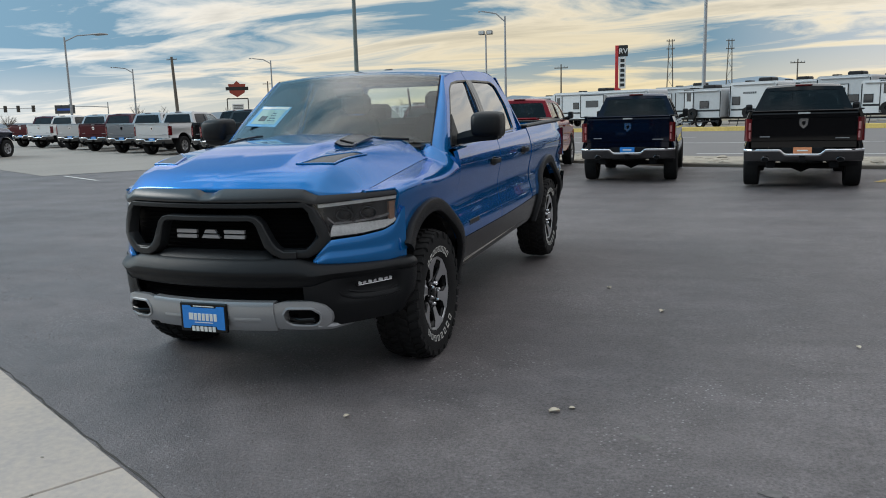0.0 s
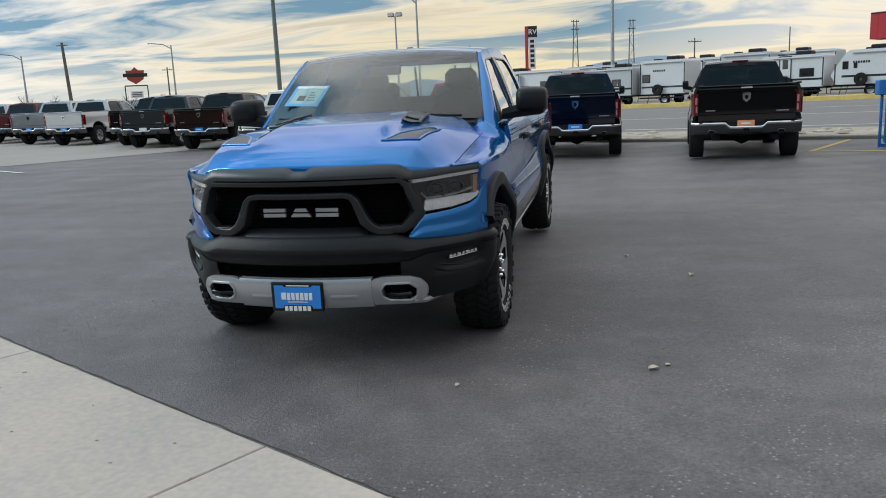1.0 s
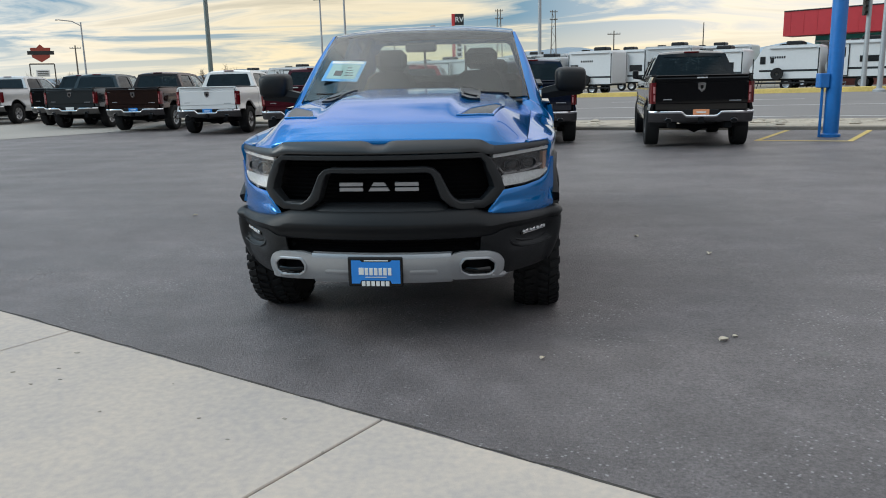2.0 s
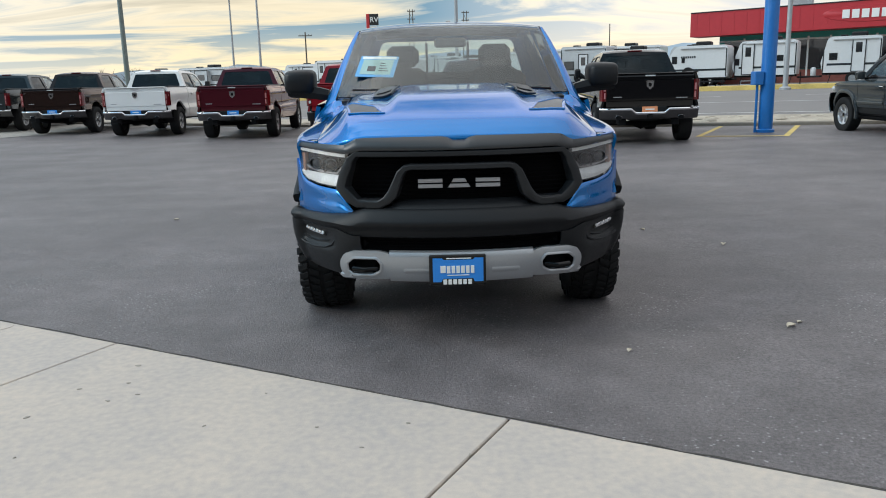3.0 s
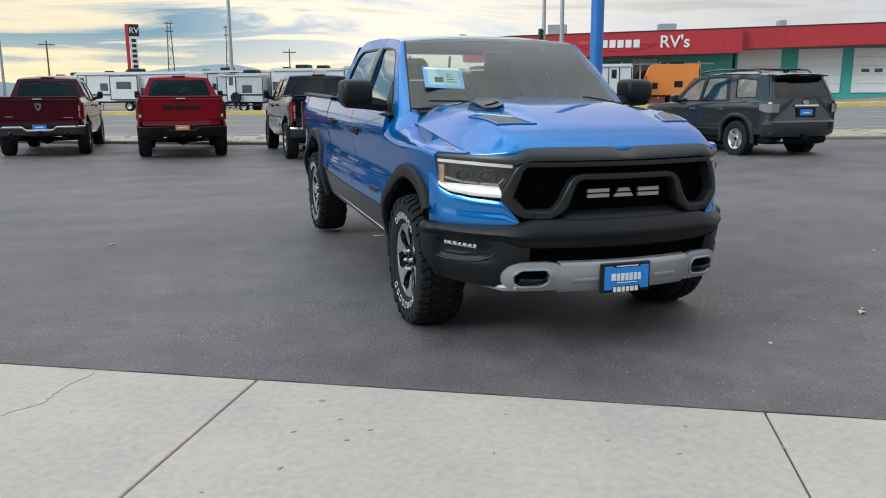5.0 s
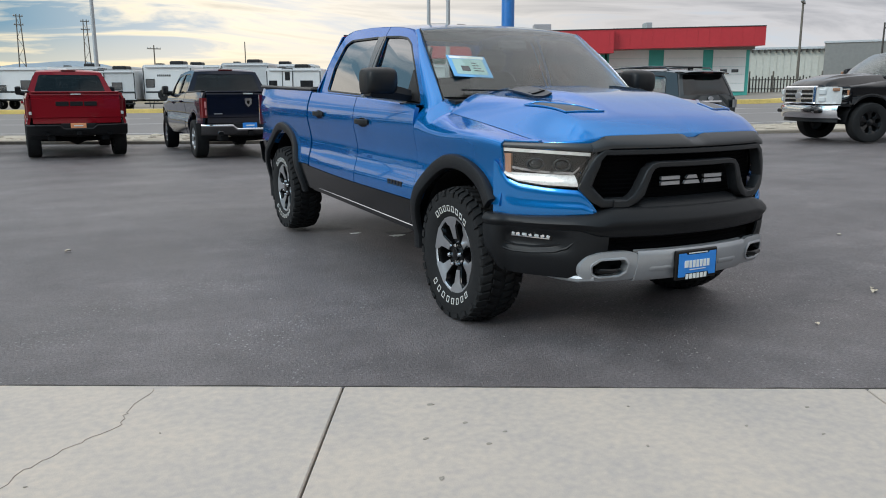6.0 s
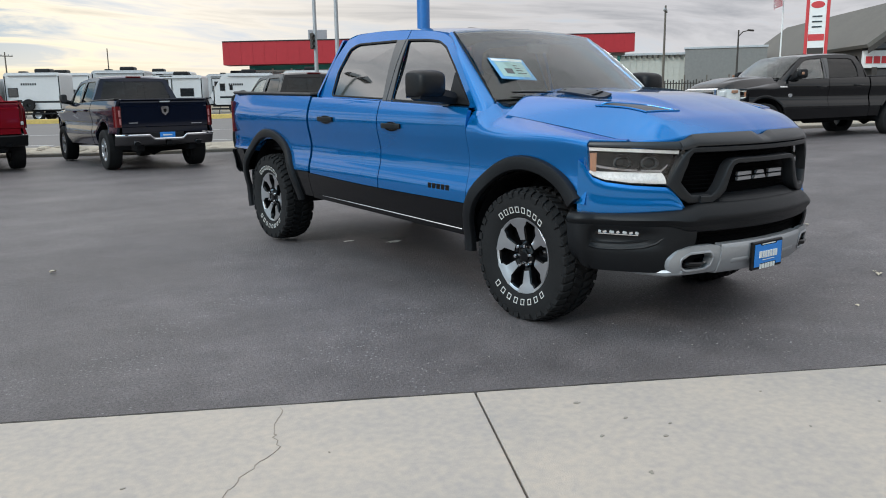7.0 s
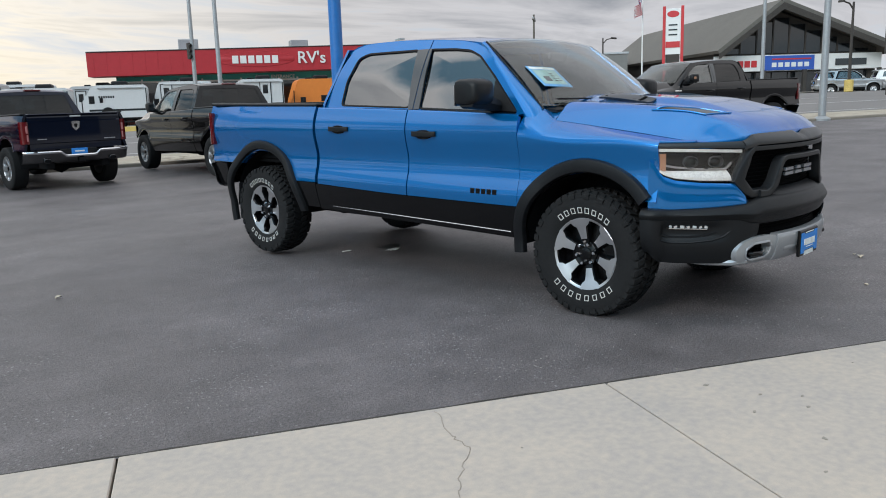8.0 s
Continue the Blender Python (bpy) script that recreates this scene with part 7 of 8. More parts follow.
trailer(-17.2, -13.9, 50.0, 3.1, "tall white fifth-wheel trailer with dark window", windows=((0.08, 1.5, 0.30, 2.1), (0.6, 1.4, 0.8, 1.9)), door=0.40, depth=2.6, end_on=True, coat=TRAILER_GREY)
trailer(-13.4, -9.8, 47.0, 2.60, "white travel trailer with a dark-framed door", door=0.30, windows=((0.05, 1.3, 0.20, 1.8), (0.62, 1.3, 0.85, 1.8)), depth=2.5, end_on=True)
trailer(-9.3, -5.4, 46.5, 2.62, "small white travel trailer with a spare wheel", end_on=True, slant=0.9, windows=((0.16, 1.55, 0.24, 2.0), (0.31, 1.6, 0.36, 1.9)), text=True, depth=2.4)
trailer(-5.2, -1.6, 47.0, 2.72, "white travel trailer with rounded nose and dark door", slant=0.5, door=0.16, windows=((0.50, 1.5, 0.80, 1.85), (0.04, 1.3, 0.12, 1.7)), lift=0.0)
trailer(-0.3, 2.75, 46.6, 2.70, "small square white camper with a black-framed door", slant=0.35, door=0.52, windows=((0.14, 1.4, 0.28, 1.8),))
trailer(3.6, 7.2, 49.5, 2.70, "small orange off-road camper with white roof", coat=TRAILER_ORANGE, slant=0.5, windows=((0.16, 1.1, 0.26, 1.5), (0.55, 1.2, 0.70, 1.6)), bands=False)
# a second row farther back
for a0, w, s, tall, lab in ((-44.0, 6.5, 52.0, 2.7, "white trailer far back in the yard"), (-33.5, 7.5, 56.0, 3.1, "tall white fifth-wheel trailer far back"), (-24.6, 5.2, 57.5, 3.2, "tall white trailer behind the front row"), (-18.5, 6.0, 60.0, 3.3, "tall white fifth-wheel trailer behind the row"), (-11.5, 4.6, 57.0, 2.9, "white trailer behind the front row"), (-55.0, 7.0, 50.0, 2.7, "white trailer at the far end of the yard"), (-64.0, 7.0, 52.0, 2.6, "pale trailer at the far end of the yard")):
    trailer(a0, a0 + w, s, tall, lab, slant=0.6, door=0.2, windows=((0.35, 1.5, 0.5, 2.0), (0.65, 1.5, 0.85, 2.0)), lift=0.05, coat=TRAILER_GREY if int(-a0) % 2 else None)

# ---- the dealer's building with its long red fascia ----
store = thing("store_building", "low store with long red metal fascia and teal walls", "building", facing(-9.6, 56.5))
store.matrix_basis = pose(*site(-9.6, 56.5, 0.0), 0, 0, -28.98)


def fascia(x0, x1, y, z0a, z0b, ha, hb):
    g = Geo()
    vs = [(x0, y, z0a), (x1, y, z0b), (x1, y, z0b + hb), (x0, y, z0a + ha), (x0 + 0.15, y + 2.4, z0a), (x1 - 0.15, y + 2.4, z0b), (x1 - 0.15, y + 2.4, z0b + hb), (x0 + 0.15, y + 2.4, z0a + ha)]
    return g.add(vs, [(0, 1, 2, 3), (5, 4, 7, 6), (0, 3, 7, 4), (1, 5, 6, 2), (3, 2, 6, 7), (0, 4, 5, 1)])


part("fascia", fascia(0, 20.5, 0, 3.95, 4.25, 1.68, 1.75), FASCIA_RED, store, "long red metal fascia")
part("fascia", fascia(20.5, 32.1, 0.6, 4.55, 4.80, 1.50, 1.45), FASCIA_RED, store, "long red metal fascia")
for x0, z0, x1, z1, y in ((0.0, 5.63, 20.5, 6.00, -0.01), (20.5, 6.05, 32.1, 6.25, 0.59)):
    part("fascia_trim", Geo().tube([(x0, y, z0), (x1, y, z1)], 0.045, 6), GREY_PAINT, store)
shop = part("wall", Geo().box((1.6, 3.0, 0.4), (20.4, 14.0, 4.6), 0.0), TEAL, store, "teal painted wall")
part("brick_base", Geo().box((1.5, 2.85, 0.5), (18.0, 3.0, 1.45), 0.01), BRICK_RED, shop)
for k in range(11):
    x = 2.0 + 1.45 * k
    win = part("window", Geo().box((x, 2.90, 1.5), (x + 1.32, 2.99, 3.55), 0.01), DARK_GLASS, shop)
    part("mullion", Geo().box((x + 1.32, 2.84, 1.0), (x + 1.45, 2.98, 3.8), 0.01), SIGN_WHITE, win)
part("window_header", Geo().box((1.6, 2.86, 3.55), (19.0, 2.98, 3.68), 0.01), SIGN_WHITE, shop)
garage = part("wall", Geo().box((20.6, 3.2, 0.4), (31.9, 14.0, 5.3), 0.0), TEAL, store, "teal painted wall")
for x0, x1 in ((20.75, 23.9), (25.1, 28.2), (29.0, 31.6)):
    for k in range(5):
        part("door_panel", Geo().box((x0, 3.10, 1.35 + 0.66 * k), (x1, 3.18, 1.35 + 0.66 * k + 0.645), 0.012), SIGN_WHITE, garage, "white garage door panel")
for x in (29.6, 30.5):
    part("door_light", Geo().box((x, 3.07, 2.85), (x + 0.55, 3.12, 3.10), 0.01), DARK_GLASS, garage)
part("roof", Geo().box((0.3, 2.4, 4.6), (32.0, 14.2, 4.9), 0.02), GREY_BLOCK, store)
for x, w, h in ((6.2, 1.5, 0.9), (14.9, 1.4, 0.8), (24.0, 0.5, 0.9)):
    part("roof_unit", Geo().box((x, 5.0, 4.9), (x + w, 6.4, 6.0 + h), 0.03), GALVANISED, store)
# six plain white blocks for the firm's name, on a faint oval
part("name_oval", Geo().lathe([(1.0, 0.0), (0.97, 0.03), (0.0, 0.03)], 40, pose(11.6, -0.01, 5.02, 0, 0, -90) @ Matrix.Diagonal((1, 2.9, 0.55, 1))), FASCIA_RED, store)
for k in range(6):
    part("name_block", Geo().box((9.9 + 0.58 * k, -0.09, 4.72), (9.9 + 0.58 * k + 0.44, -0.03, 5.28), 0.01), SIGN_WHITE, store, "plain white block of the sign")


def words(name, text, size, m, material, parent=None, depth=0.03):
    cu = bpy.data.curves.new(name, "FONT")
    cu.body, cu.size, cu.extrude, cu.align_x, cu.offset = text, size, depth, "CENTER", 0.012 * size
    ob = new(name + "_source", cu)
    me = bpy.data.meshes.new_from_object(ob.evaluated_get(bpy.context.evaluated_depsgraph_get()))
    bpy.data.objects.remove(ob)
    me.materials.clear()
    me.materials.append(material)
    o = new(name, me)
    o.matrix_basis = m
    if parent is not None:
        o.parent = parent
    return o


for k in range(24):
    x = 0.42 + 0.855 * k
    q = x / 20.5
    part("fascia_rib", Geo().box((x, -0.014, 3.97 + 0.30 * q), (x + 0.05, 0.002, 5.58 + 0.37 * q), 0.004), FASCIA_RED, store)
for k in range(13):
    x = 20.95 + 0.855 * k
    q = (x - 20.5) / 11.6
    part("fascia_rib", Geo().box((x, 0.586, 4.57 + 0.25 * q), (x + 0.05, 0.602, 6.03 + 0.20 * q), 0.004), FASCIA_RED, store)
words("sign_letters", "ENTRANCE", 0.36, pose(13.85, 2.80, 3.72, 90, 0, 0), SIGN_WHITE, store)
words("sign_letters", "RV's", 1.22, pose(15.75, -0.06, 4.70, 90, 0, 0), SIGN_WHITE, store)

# ---- low warehouse and fence beyond the store ----
ware = thing("warehouse", "low pale metal warehouse behind a fence", "building", pose(62.5, 50.0, 1.2, 0, 0, -47))
part("wall", Geo().box((-8, 0, 0), (8, 12, 4.1)), PALE_SIDING, ware)
part("roof", Geo().box((-8.3, -0.3, 4.1), (8.3, 12.3, 4.35), 0.03), TRAILER_GREY, ware)
for k in range(26):
    part("wall_rib", Geo().box((-7.9 + 0.62 * k, -0.05, 0.1), (-7.8 + 0.62 * k, 0.0, 4.1)), PALE_SIDING, ware)
for k in range(30):
    part("eave_bracket", Geo().box((-8.1 + 0.54 * k, -0.5, 3.85), (-7.95 + 0.54 * k, -0.05, 4.12), 0.01), TIMBER, ware)
block = thing("block_building", "plain grey block building with flat roof", "building", pose(66.4, 44.2, 1.2, 0, 0, -55))
part("wall", Geo().box((-3.2, 0, 0), (4.5, 9, 4.6)), GREY_BLOCK, block)
part("coping", Geo().box((-3.3, -0.1, 4.6), (4.6, 9.1, 4.8), 0.02), TRAILER_GREY, block)
fence = thing("yard_fence", "dark slatted fence with posts", "fence", pose(55.5, 47.5, 1.18, 0, 0, -47))
for k in range(56):
    part("slat", Geo().box((0.26 * k, 0, 0), (0.26 * k + 0.11, 0.03, 1.35 + 0.22 * ((k * 7) % 5) / 4), 0.005), TIMBER, fence)
for z in (0.35, 1.15):
    part("rail", Geo().box((0, 0.03, z), (14.6, 0.07, z + 0.08), 0.005), TIMBER, fence)
for k in range(8):
    part("post", Geo().box((2.0 * k - 0.06, 0.04, 0), (2.0 * k + 0.06, 0.16, 1.95), 0.01), POLE_WOOD, fence)

# ---- the gabled showroom with its glass front ----
chalet = thing("gabled_showroom", "large gabled showroom with dark roof and glass front", "building", pose(64.7, 24.1, 1.1, 0, 0, -41.9))
LEFT, RIGHT, PEAK, EAVE, LONG = 5.0, 9.6, 7.6, 3.9, 33.0
roof = Geo()
roof.shell([[(x, y, z) for y in (-1.8, LONG)] for x, z in ((0.0, PEAK), (-LEFT - 0.4, EAVE - 0.3))], 0.30)
roof.shell([[(x, y, z) for y in (-1.8, LONG)] for x, z in ((RIGHT + 1.6, EAVE - 0.55), (0.0, PEAK))], 0.30)
part("roof", roof, SHINGLE, chalet, "steep dark grey roof")
front = part("wall", Geo().add([(-LEFT, 0.3, 0), (RIGHT, 0.3, 0), (RIGHT, 0.3, EAVE), (0, 0.3, PEAK - 0.3), (-LEFT, 0.3, EAVE), (-LEFT, LONG, 0), (RIGHT, LONG, 0), (RIGHT, LONG, EAVE), (0, LONG, PEAK - 0.3), (-LEFT, LONG, EAVE)], [(0, 1, 2, 3, 4), (6, 5, 9, 8, 7), (0, 4, 9, 5), (1, 6, 7, 2)]), TIMBER, chalet)
for k in range(9):
    x = -4.2 + 1.45 * k
    far_x = max(-(x) / LEFT, (x + 1.45) / RIGHT)
    h = EAVE + (PEAK - EAVE) * (1 - min(1.0, far_x)) - 0.45
    pw = part("window", Geo().box((x + 0.06, 0.20, 3.6), (x + 1.39, 0.28, max(3.85, h)), 0.01), DARK_GLASS, front)
    part("mullion", Geo().box((x - 0.06, 0.12, 3.5), (x + 0.06, 0.29, max(3.85, h)), 0.01), TIMBER, pw)
    part("window", Geo().box((x + 0.06, 0.20, 0.3), (x + 1.39, 0.28, 2.0), 0.01), DARK_GLASS, front)
for sgn, wd in ((-1, LEFT + 0.4), (1, RIGHT + 1.6)):
    part("barge_board", Geo().add([(sgn * wd, -1.85, EAVE - (0.3 if sgn < 0 else 0.55) - 0.45), (sgn * wd, -1.85, EAVE - (0.3 if sgn < 0 else 0.55)), (0, -1.85, PEAK), (0, -1.85, PEAK - 0.55), (sgn * wd, -1.7, EAVE - (0.3 if sgn < 0 else 0.55) - 0.45), (sgn * wd, -1.7, EAVE - (0.3 if sgn < 0 else 0.55)), (0, -1.7, PEAK), (0, -1.7, PEAK - 0.55)], [(0, 1, 2, 3), (7, 6, 5, 4), (0, 4, 5, 1), (3, 2, 6, 7), (0, 3, 7, 4), (1, 5, 6, 2)]), TIMBER, chalet)
part("sign_band", Geo().box((-LEFT - 0.1, -0.25, 2.1), (RIGHT + 0.2, 0.1, 3.45), 0.03), SIGN_WHITE, chalet, "white sign band over the doors")
for k in range(6):
    part("name_block", Geo().box((-4.9 + 0.60 * k, -0.30, 2.45), (-4.9 + 0.60 * k + 0.48, -0.24, 3.0), 0.01), SIGN_RED, chalet, "plain red block of the sign")
panel = part("blue_panel", Geo().box((-0.7, -0.31, 2.15), (3.7, -0.24, 3.38), 0.01), SIGN_BLUE, chalet, "blue sign panel")
for k in range(6):
    part("panel_mark", Geo().box((-0.1 + 0.58 * k, -0.33, 2.42), (-0.1 + 0.58 * k + 0.42, -0.30, 2.80), 0.01), SIGN_WHITE, panel)
part("panel_stripe", Geo().box((-0.1, -0.33, 3.02), (3.4, -0.30, 3.14), 0.01), SIGN_RED, panel)
part("side_sign", Geo().box((5.6, -0.33, 2.45), (8.4, -0.24, 3.0), 0.01), GREY_PAINT, chalet)
for x in (-4.4, -1.0, 2.6, 6.2, 9.3):
    part("column", Geo().box((x - 0.15, -0.9, 0), (x + 0.15, -0.6, 2.15), 0.02), TIMBER, chalet)


# ---- poles, lamps and signs ----
def foot(x, y):
    a, s = 0.8748 * x - 0.4845 * y, 0.4845 * x + 0.8748 * y
    return height(a, s)


def light_pole(x, y, tall, radius, label, arm=None, heads=0, material=None, taper=0.6, name="light_pole"):
    z0 = foot(x, y) - 0.05
    t = thing(name, label, "street lamp" if arm or heads else "pole", pose(x, y, z0))
    material = material or GALVANISED
    part("shaft", Geo().tube([(0, 0, 0), (0, 0, tall * 0.5), (0, 0, tall)], [radius, radius * (1 + taper) / 2, radius * taper], 12), material, t)
    part("base_plate", Geo().lathe([(0.0, 0.0), (radius * 2.2, 0.0), (radius * 2.2, 0.12), (radius * 1.1, 0.2)], 14, pose(0, 0, 0, 0, -90, 0)), material, t)
    if arm:
        dx, dy, dz = arm
        a = part("arm", Geo().tube([(0, 0, tall - 0.5), (dx * 0.3, dy * 0.3, tall - 0.5 + (dz + 0.5) * 0.75), (dx * 0.8, dy * 0.8, tall + dz)], radius * 0.45, 8), material, t)
        part("lamp_head", Geo().box((dx * 0.7 - 0.35, dy * 0.7 - 0.16, tall + dz - 0.10), (dx + 0.2, dy + 0.16, tall + dz + 0.06), 0.05), material, a)
    for k in range(heads):
        q = (k - (heads - 1) / 2) * 0.95
        h = part("flood_head", Geo().box((q - 0.36, -0.30, tall - 0.05), (q + 0.36, 0.30, tall + 0.42), 0.08), GREY_PAINT, t)
        part("lens", Geo().box((q - 0.30, -0.33, tall + 0.0), (q + 0.30, -0.28, tall + 0.34), 0.02), CLEAR_LENS, h)
    return t


light_pole(-13.9, 31.7, 13.0, 0.12, "tall weathered steel light pole behind the pickups", heads=2, material=GREEN_STEEL)
light_pole(-22.3, 87.0, 10.6, 0.14, "steel pole with two floodlights", heads=2, material=GALVANISED)
light_pole(-15.5, 68.8, 10.3, 0.13, "street lamp with a long curved arm", arm=(-2.6, -0.7, 0.5), material=GALVANISED)
light_pole(2.2, 63.0, 21.0, 0.17, "very tall plain steel pole", material=GALVANISED, taper=0.5)
light_pole(18.5, 38.8, 13.0, 0.13, "tall steel street lamp by the yellow kerb", arm=(2.4, -1.2, 0.4))
light_pole(17.6, 34.7, 13.0, 0.13, "tall steel pole beside the road", arm=(-2.0, 1.0, 0.4))
light_pole(-61.1, 104.3, 10.4, 0.16, "street lamp with a long curved arm", arm=(-3.0, -1.8, 0.3))
light_pole(-68.8, 71.2, 11.4, 0.16, "street lamp with a long curved arm", arm=(3.4, 3.0, 0.4))
light_pole(-75.0, 90.0, 9.0, 0.15, "street lamp with a long curved arm", arm=(-2.6, -1.8, 0.3))
light_pole(23.0, 6.3, 11.0, 0.125, "pale steel pole on the kerb island", material=GALVANISED)
light_pole(48.4, 18.4, 15.0, 0.13, "pale steel pole across the road", material=GALVANISED)
light_pole(54.2, 14.7, 6.0, 0.12, "dark lamp post with a flat head", arm=(-1.6, 0.4, 0.0), material=TIMBER)
part("base_guard", Geo().lathe([(0.0, 0.0), (0.3, 0.0), (0.3, 0.8), (0.0, 0.8)], 12, pose(54.2, 14.7, foot(54.2, 14.7), 0, -90, 0)), YELLOW)
tagged(bpy.data.objects["base_guard"], "yellow concrete guard round a lamp post", "bollard")
light_pole(56.5, 35.7, 5.3, 0.10, "dark lamp post with a flat head", arm=(1.2, -0.6, 0.0), material=TIMBER)
# signal head on one of the poles
sig = thing("signal_box", "dark signal box hung on a street pole", "traffic signal", pose(18.46, 38.76, 4.2))
part("housing", Geo().box((-0.30, -0.12, 0.05), (-0.12, 0.10, 0.95), 0.03), TIMBER, sig)
for k in range(3):
    part("visor", Geo().tube([(-0.21, -0.12, 0.20 + 0.30 * k), (-0.21, -0.24, 0.19 + 0.30 * k)], 0.08, 10, False), TIMBER, sig)


def utility_pole(x, y, tall, radius, label, arms=2, turn=0.0, lean=0.0):
    t = thing("utility_pole", label, "utility pole", pose(x, y, foot(x, y) - 0.1, 0, lean, turn))
    part("shaft", Geo().tube([(0, 0, 0), (0, 0, tall)], [radius * 0.85, radius * 0.55], 10), POLE_WOOD, t)
    for k in range(arms):
        z = tall - 0.5 - 1.1 * k
        arm = part("crossarm", Geo().box((-0.95, -0.06, z - 0.06), (0.95, 0.06, z + 0.06), 0.01), POLE_WOOD, t)
        for q in (-0.88, -0.45, 0.45, 0.88):
            part("insulator", Geo().lathe([(0.05, 0.0), (0.07, 0.06), (0.04, 0.16), (0.0, 0.18)], 8, pose(q, 0, z + 0.08, 0, -90, 0)), TRAILER_GREY, arm)
    return t


def lattice_pole(x, y, tall, label):
    """Two legs that lean together, tied by struts, with a short arm near the top."""
    t = thing("utility_pole", label, "utility pole", pose(x, y, foot(x, y) - 0.1, 0, 0, 12))
    for sgn in (-1, 1):
        part("leg", Geo().tube([(sgn * 0.52, 0, 0), (sgn * 0.20, 0, tall)], [0.085, 0.06], 8), POLE_WOOD, t)
    for k in range(6):
        z0, z1 = tall * (0.30 + 0.11 * k), tall * (0.30 + 0.11 * (k + 1))
        w0, w1 = 0.52 - 0.32 * z0 / tall, 0.52 - 0.32 * z1 / tall
        d = 1 if k % 2 else -1
        part("strut", Geo().tube([(d * w0, 0, z0), (-d * w1, 0, z1)], 0.025, 6), POLE_WOOD, t)
    for z in (tall - 0.25, tall - 1.3):
        arm = part("crossarm", Geo().box((-0.55, -0.05, z - 0.05), (0.55, 0.05, z + 0.05), 0.01), POLE_WOOD, t)
        for q in (-0.48, 0.48):
            part("insulator", Geo().lathe([(0.05, 0.0), (0.07, 0.06), (0.04, 0.16), (0.0, 0.18)], 8, pose(q, 0, z + 0.05, 0, -90, 0)), TRAILER_GREY, arm)
    return t


utility_pole(-92.5, 123.1, 13.6, 0.42, "thick dark wooden utility pole leaning slightly", 1, 20, -2.0)
utility_pole(-80.0, 135.0, 9.0, 0.20, "thin wooden utility pole far off", 1, 20)
lattice_pole(-2.5, 110.0, 10.9, "slim two-legged braced utility pole behind the trailers")
lattice_pole(5.2, 112.0, 10.7, "slim two-legged braced utility pole behind the trailers")
utility_pole(14.0, 115.0, 7.8, 0.14, "wooden utility pole far behind the trailers", 1, 10)
utility_pole(-17.5, 110.0, 8.2, 0.16, "wooden utility pole with a transformer", 1, 10)
utility_pole(26.0, 112.0, 8.4, 0.12, "thin wooden pole far behind the trailers", 0, 10)
utility_pole(55.7, 42.6, 8.0, 0.15, "wooden utility pole by the warehouse", 1, 30)

# the blue sign pole in its yellow box
post = thing("blue_pole", "thick blue painted steel sign pole with a side box", "sign pole", pose(7.35, 12.55, foot(7.35, 12.55)))
part("shaft", Geo().tube([(0, 0, -0.05), (0, 0, 4.0), (0, 0, 9.5)], 0.155, 24), BLUE_STEEL, post)
part("junction_box", Geo().box((-0.34, -0.13, 1.04), (-0.14, 0.13, 1.34), 0.015), BLUE_STEEL, post)
part("conduit", Geo().tube([(-0.24, -0.02, 0.0), (-0.24, -0.02, 1.05)], 0.03, 8), BLUE_STEEL, post)
part("collar", Geo().lathe([(0.155, 0.0), (0.20, 0.0), (0.20, 0.06), (0.155, 0.08)], 20, pose(0, 0, 0.0, 0, -90, 0)), BLUE_STEEL, post)
for z in (4.05,):
    part("hook", Geo().tube([(-0.32, 0, z + 0.12), (-0.22, 0, z), (0.22, 0, z), (0.32, 0, z + 0.12)], 0.018, 6), GALVANISED, post)
for a0, a1, s0, s1 in ((-0.95, 0.95, 13.38, 13.52), (-0.95, -0.83, 13.52, 16.4), (0.83, 0.95, 13.52, 16.4)):
    stripe("box_marking", a0, a1, s0, s1, YELLOW, "worn yellow box line round the pole", 0.006)

# vertical pylon of the trailer dealer
pyl = thing("pylon_sign", "tall narrow red and white vertical sign", "sign", pose(-5.8, 78.0, 0.5, 0, 0, 4))
part("post", Geo().box((-0.62, -0.15, -0.35), (-0.30, 0.15, 7.55), 0.02), SIGN_RED, pyl)
head = part("head_panel", Geo().box((-0.30, -0.14, 6.45), (0.62, 0.14, 7.55), 0.02), INK, pyl)
words("head_letters", "RV", 0.72, pose(0.16, -0.16, 6.74, 90, 0, 0), SIGN_WHITE, pyl, 0.02)
part("column_panel", Geo().box((-0.22, -0.12, 3.3), (0.42, 0.12, 6.40), 0.02), SIGN_WHITE, pyl)
for k in range(6):
    part("letter_bar", Geo().box((-0.10, -0.14, 3.5 + 0.48 * k), (0.30, -0.11, 3.5 + 0.48 * k + 0.30), 0.01), INK, pyl)
part("arrow_disc", Geo().lathe([(0.45, -0.1), (0.45, 0.1), (0.0, 0.1)], 20, pose(-0.45, 0, 3.0, 0, 0, -90)), SIGN_RED, pyl)
part("lower_panel", Geo().box((-0.3, -0.12, 1.9), (0.8, 0.12, 3.1), 0.05), SIGN_WHITE, pyl)
part("leg", Geo().box((-0.1, -0.1, -0.35), (0.15, 0.1, 2.0), 0.02), SIGN_RED, pyl)

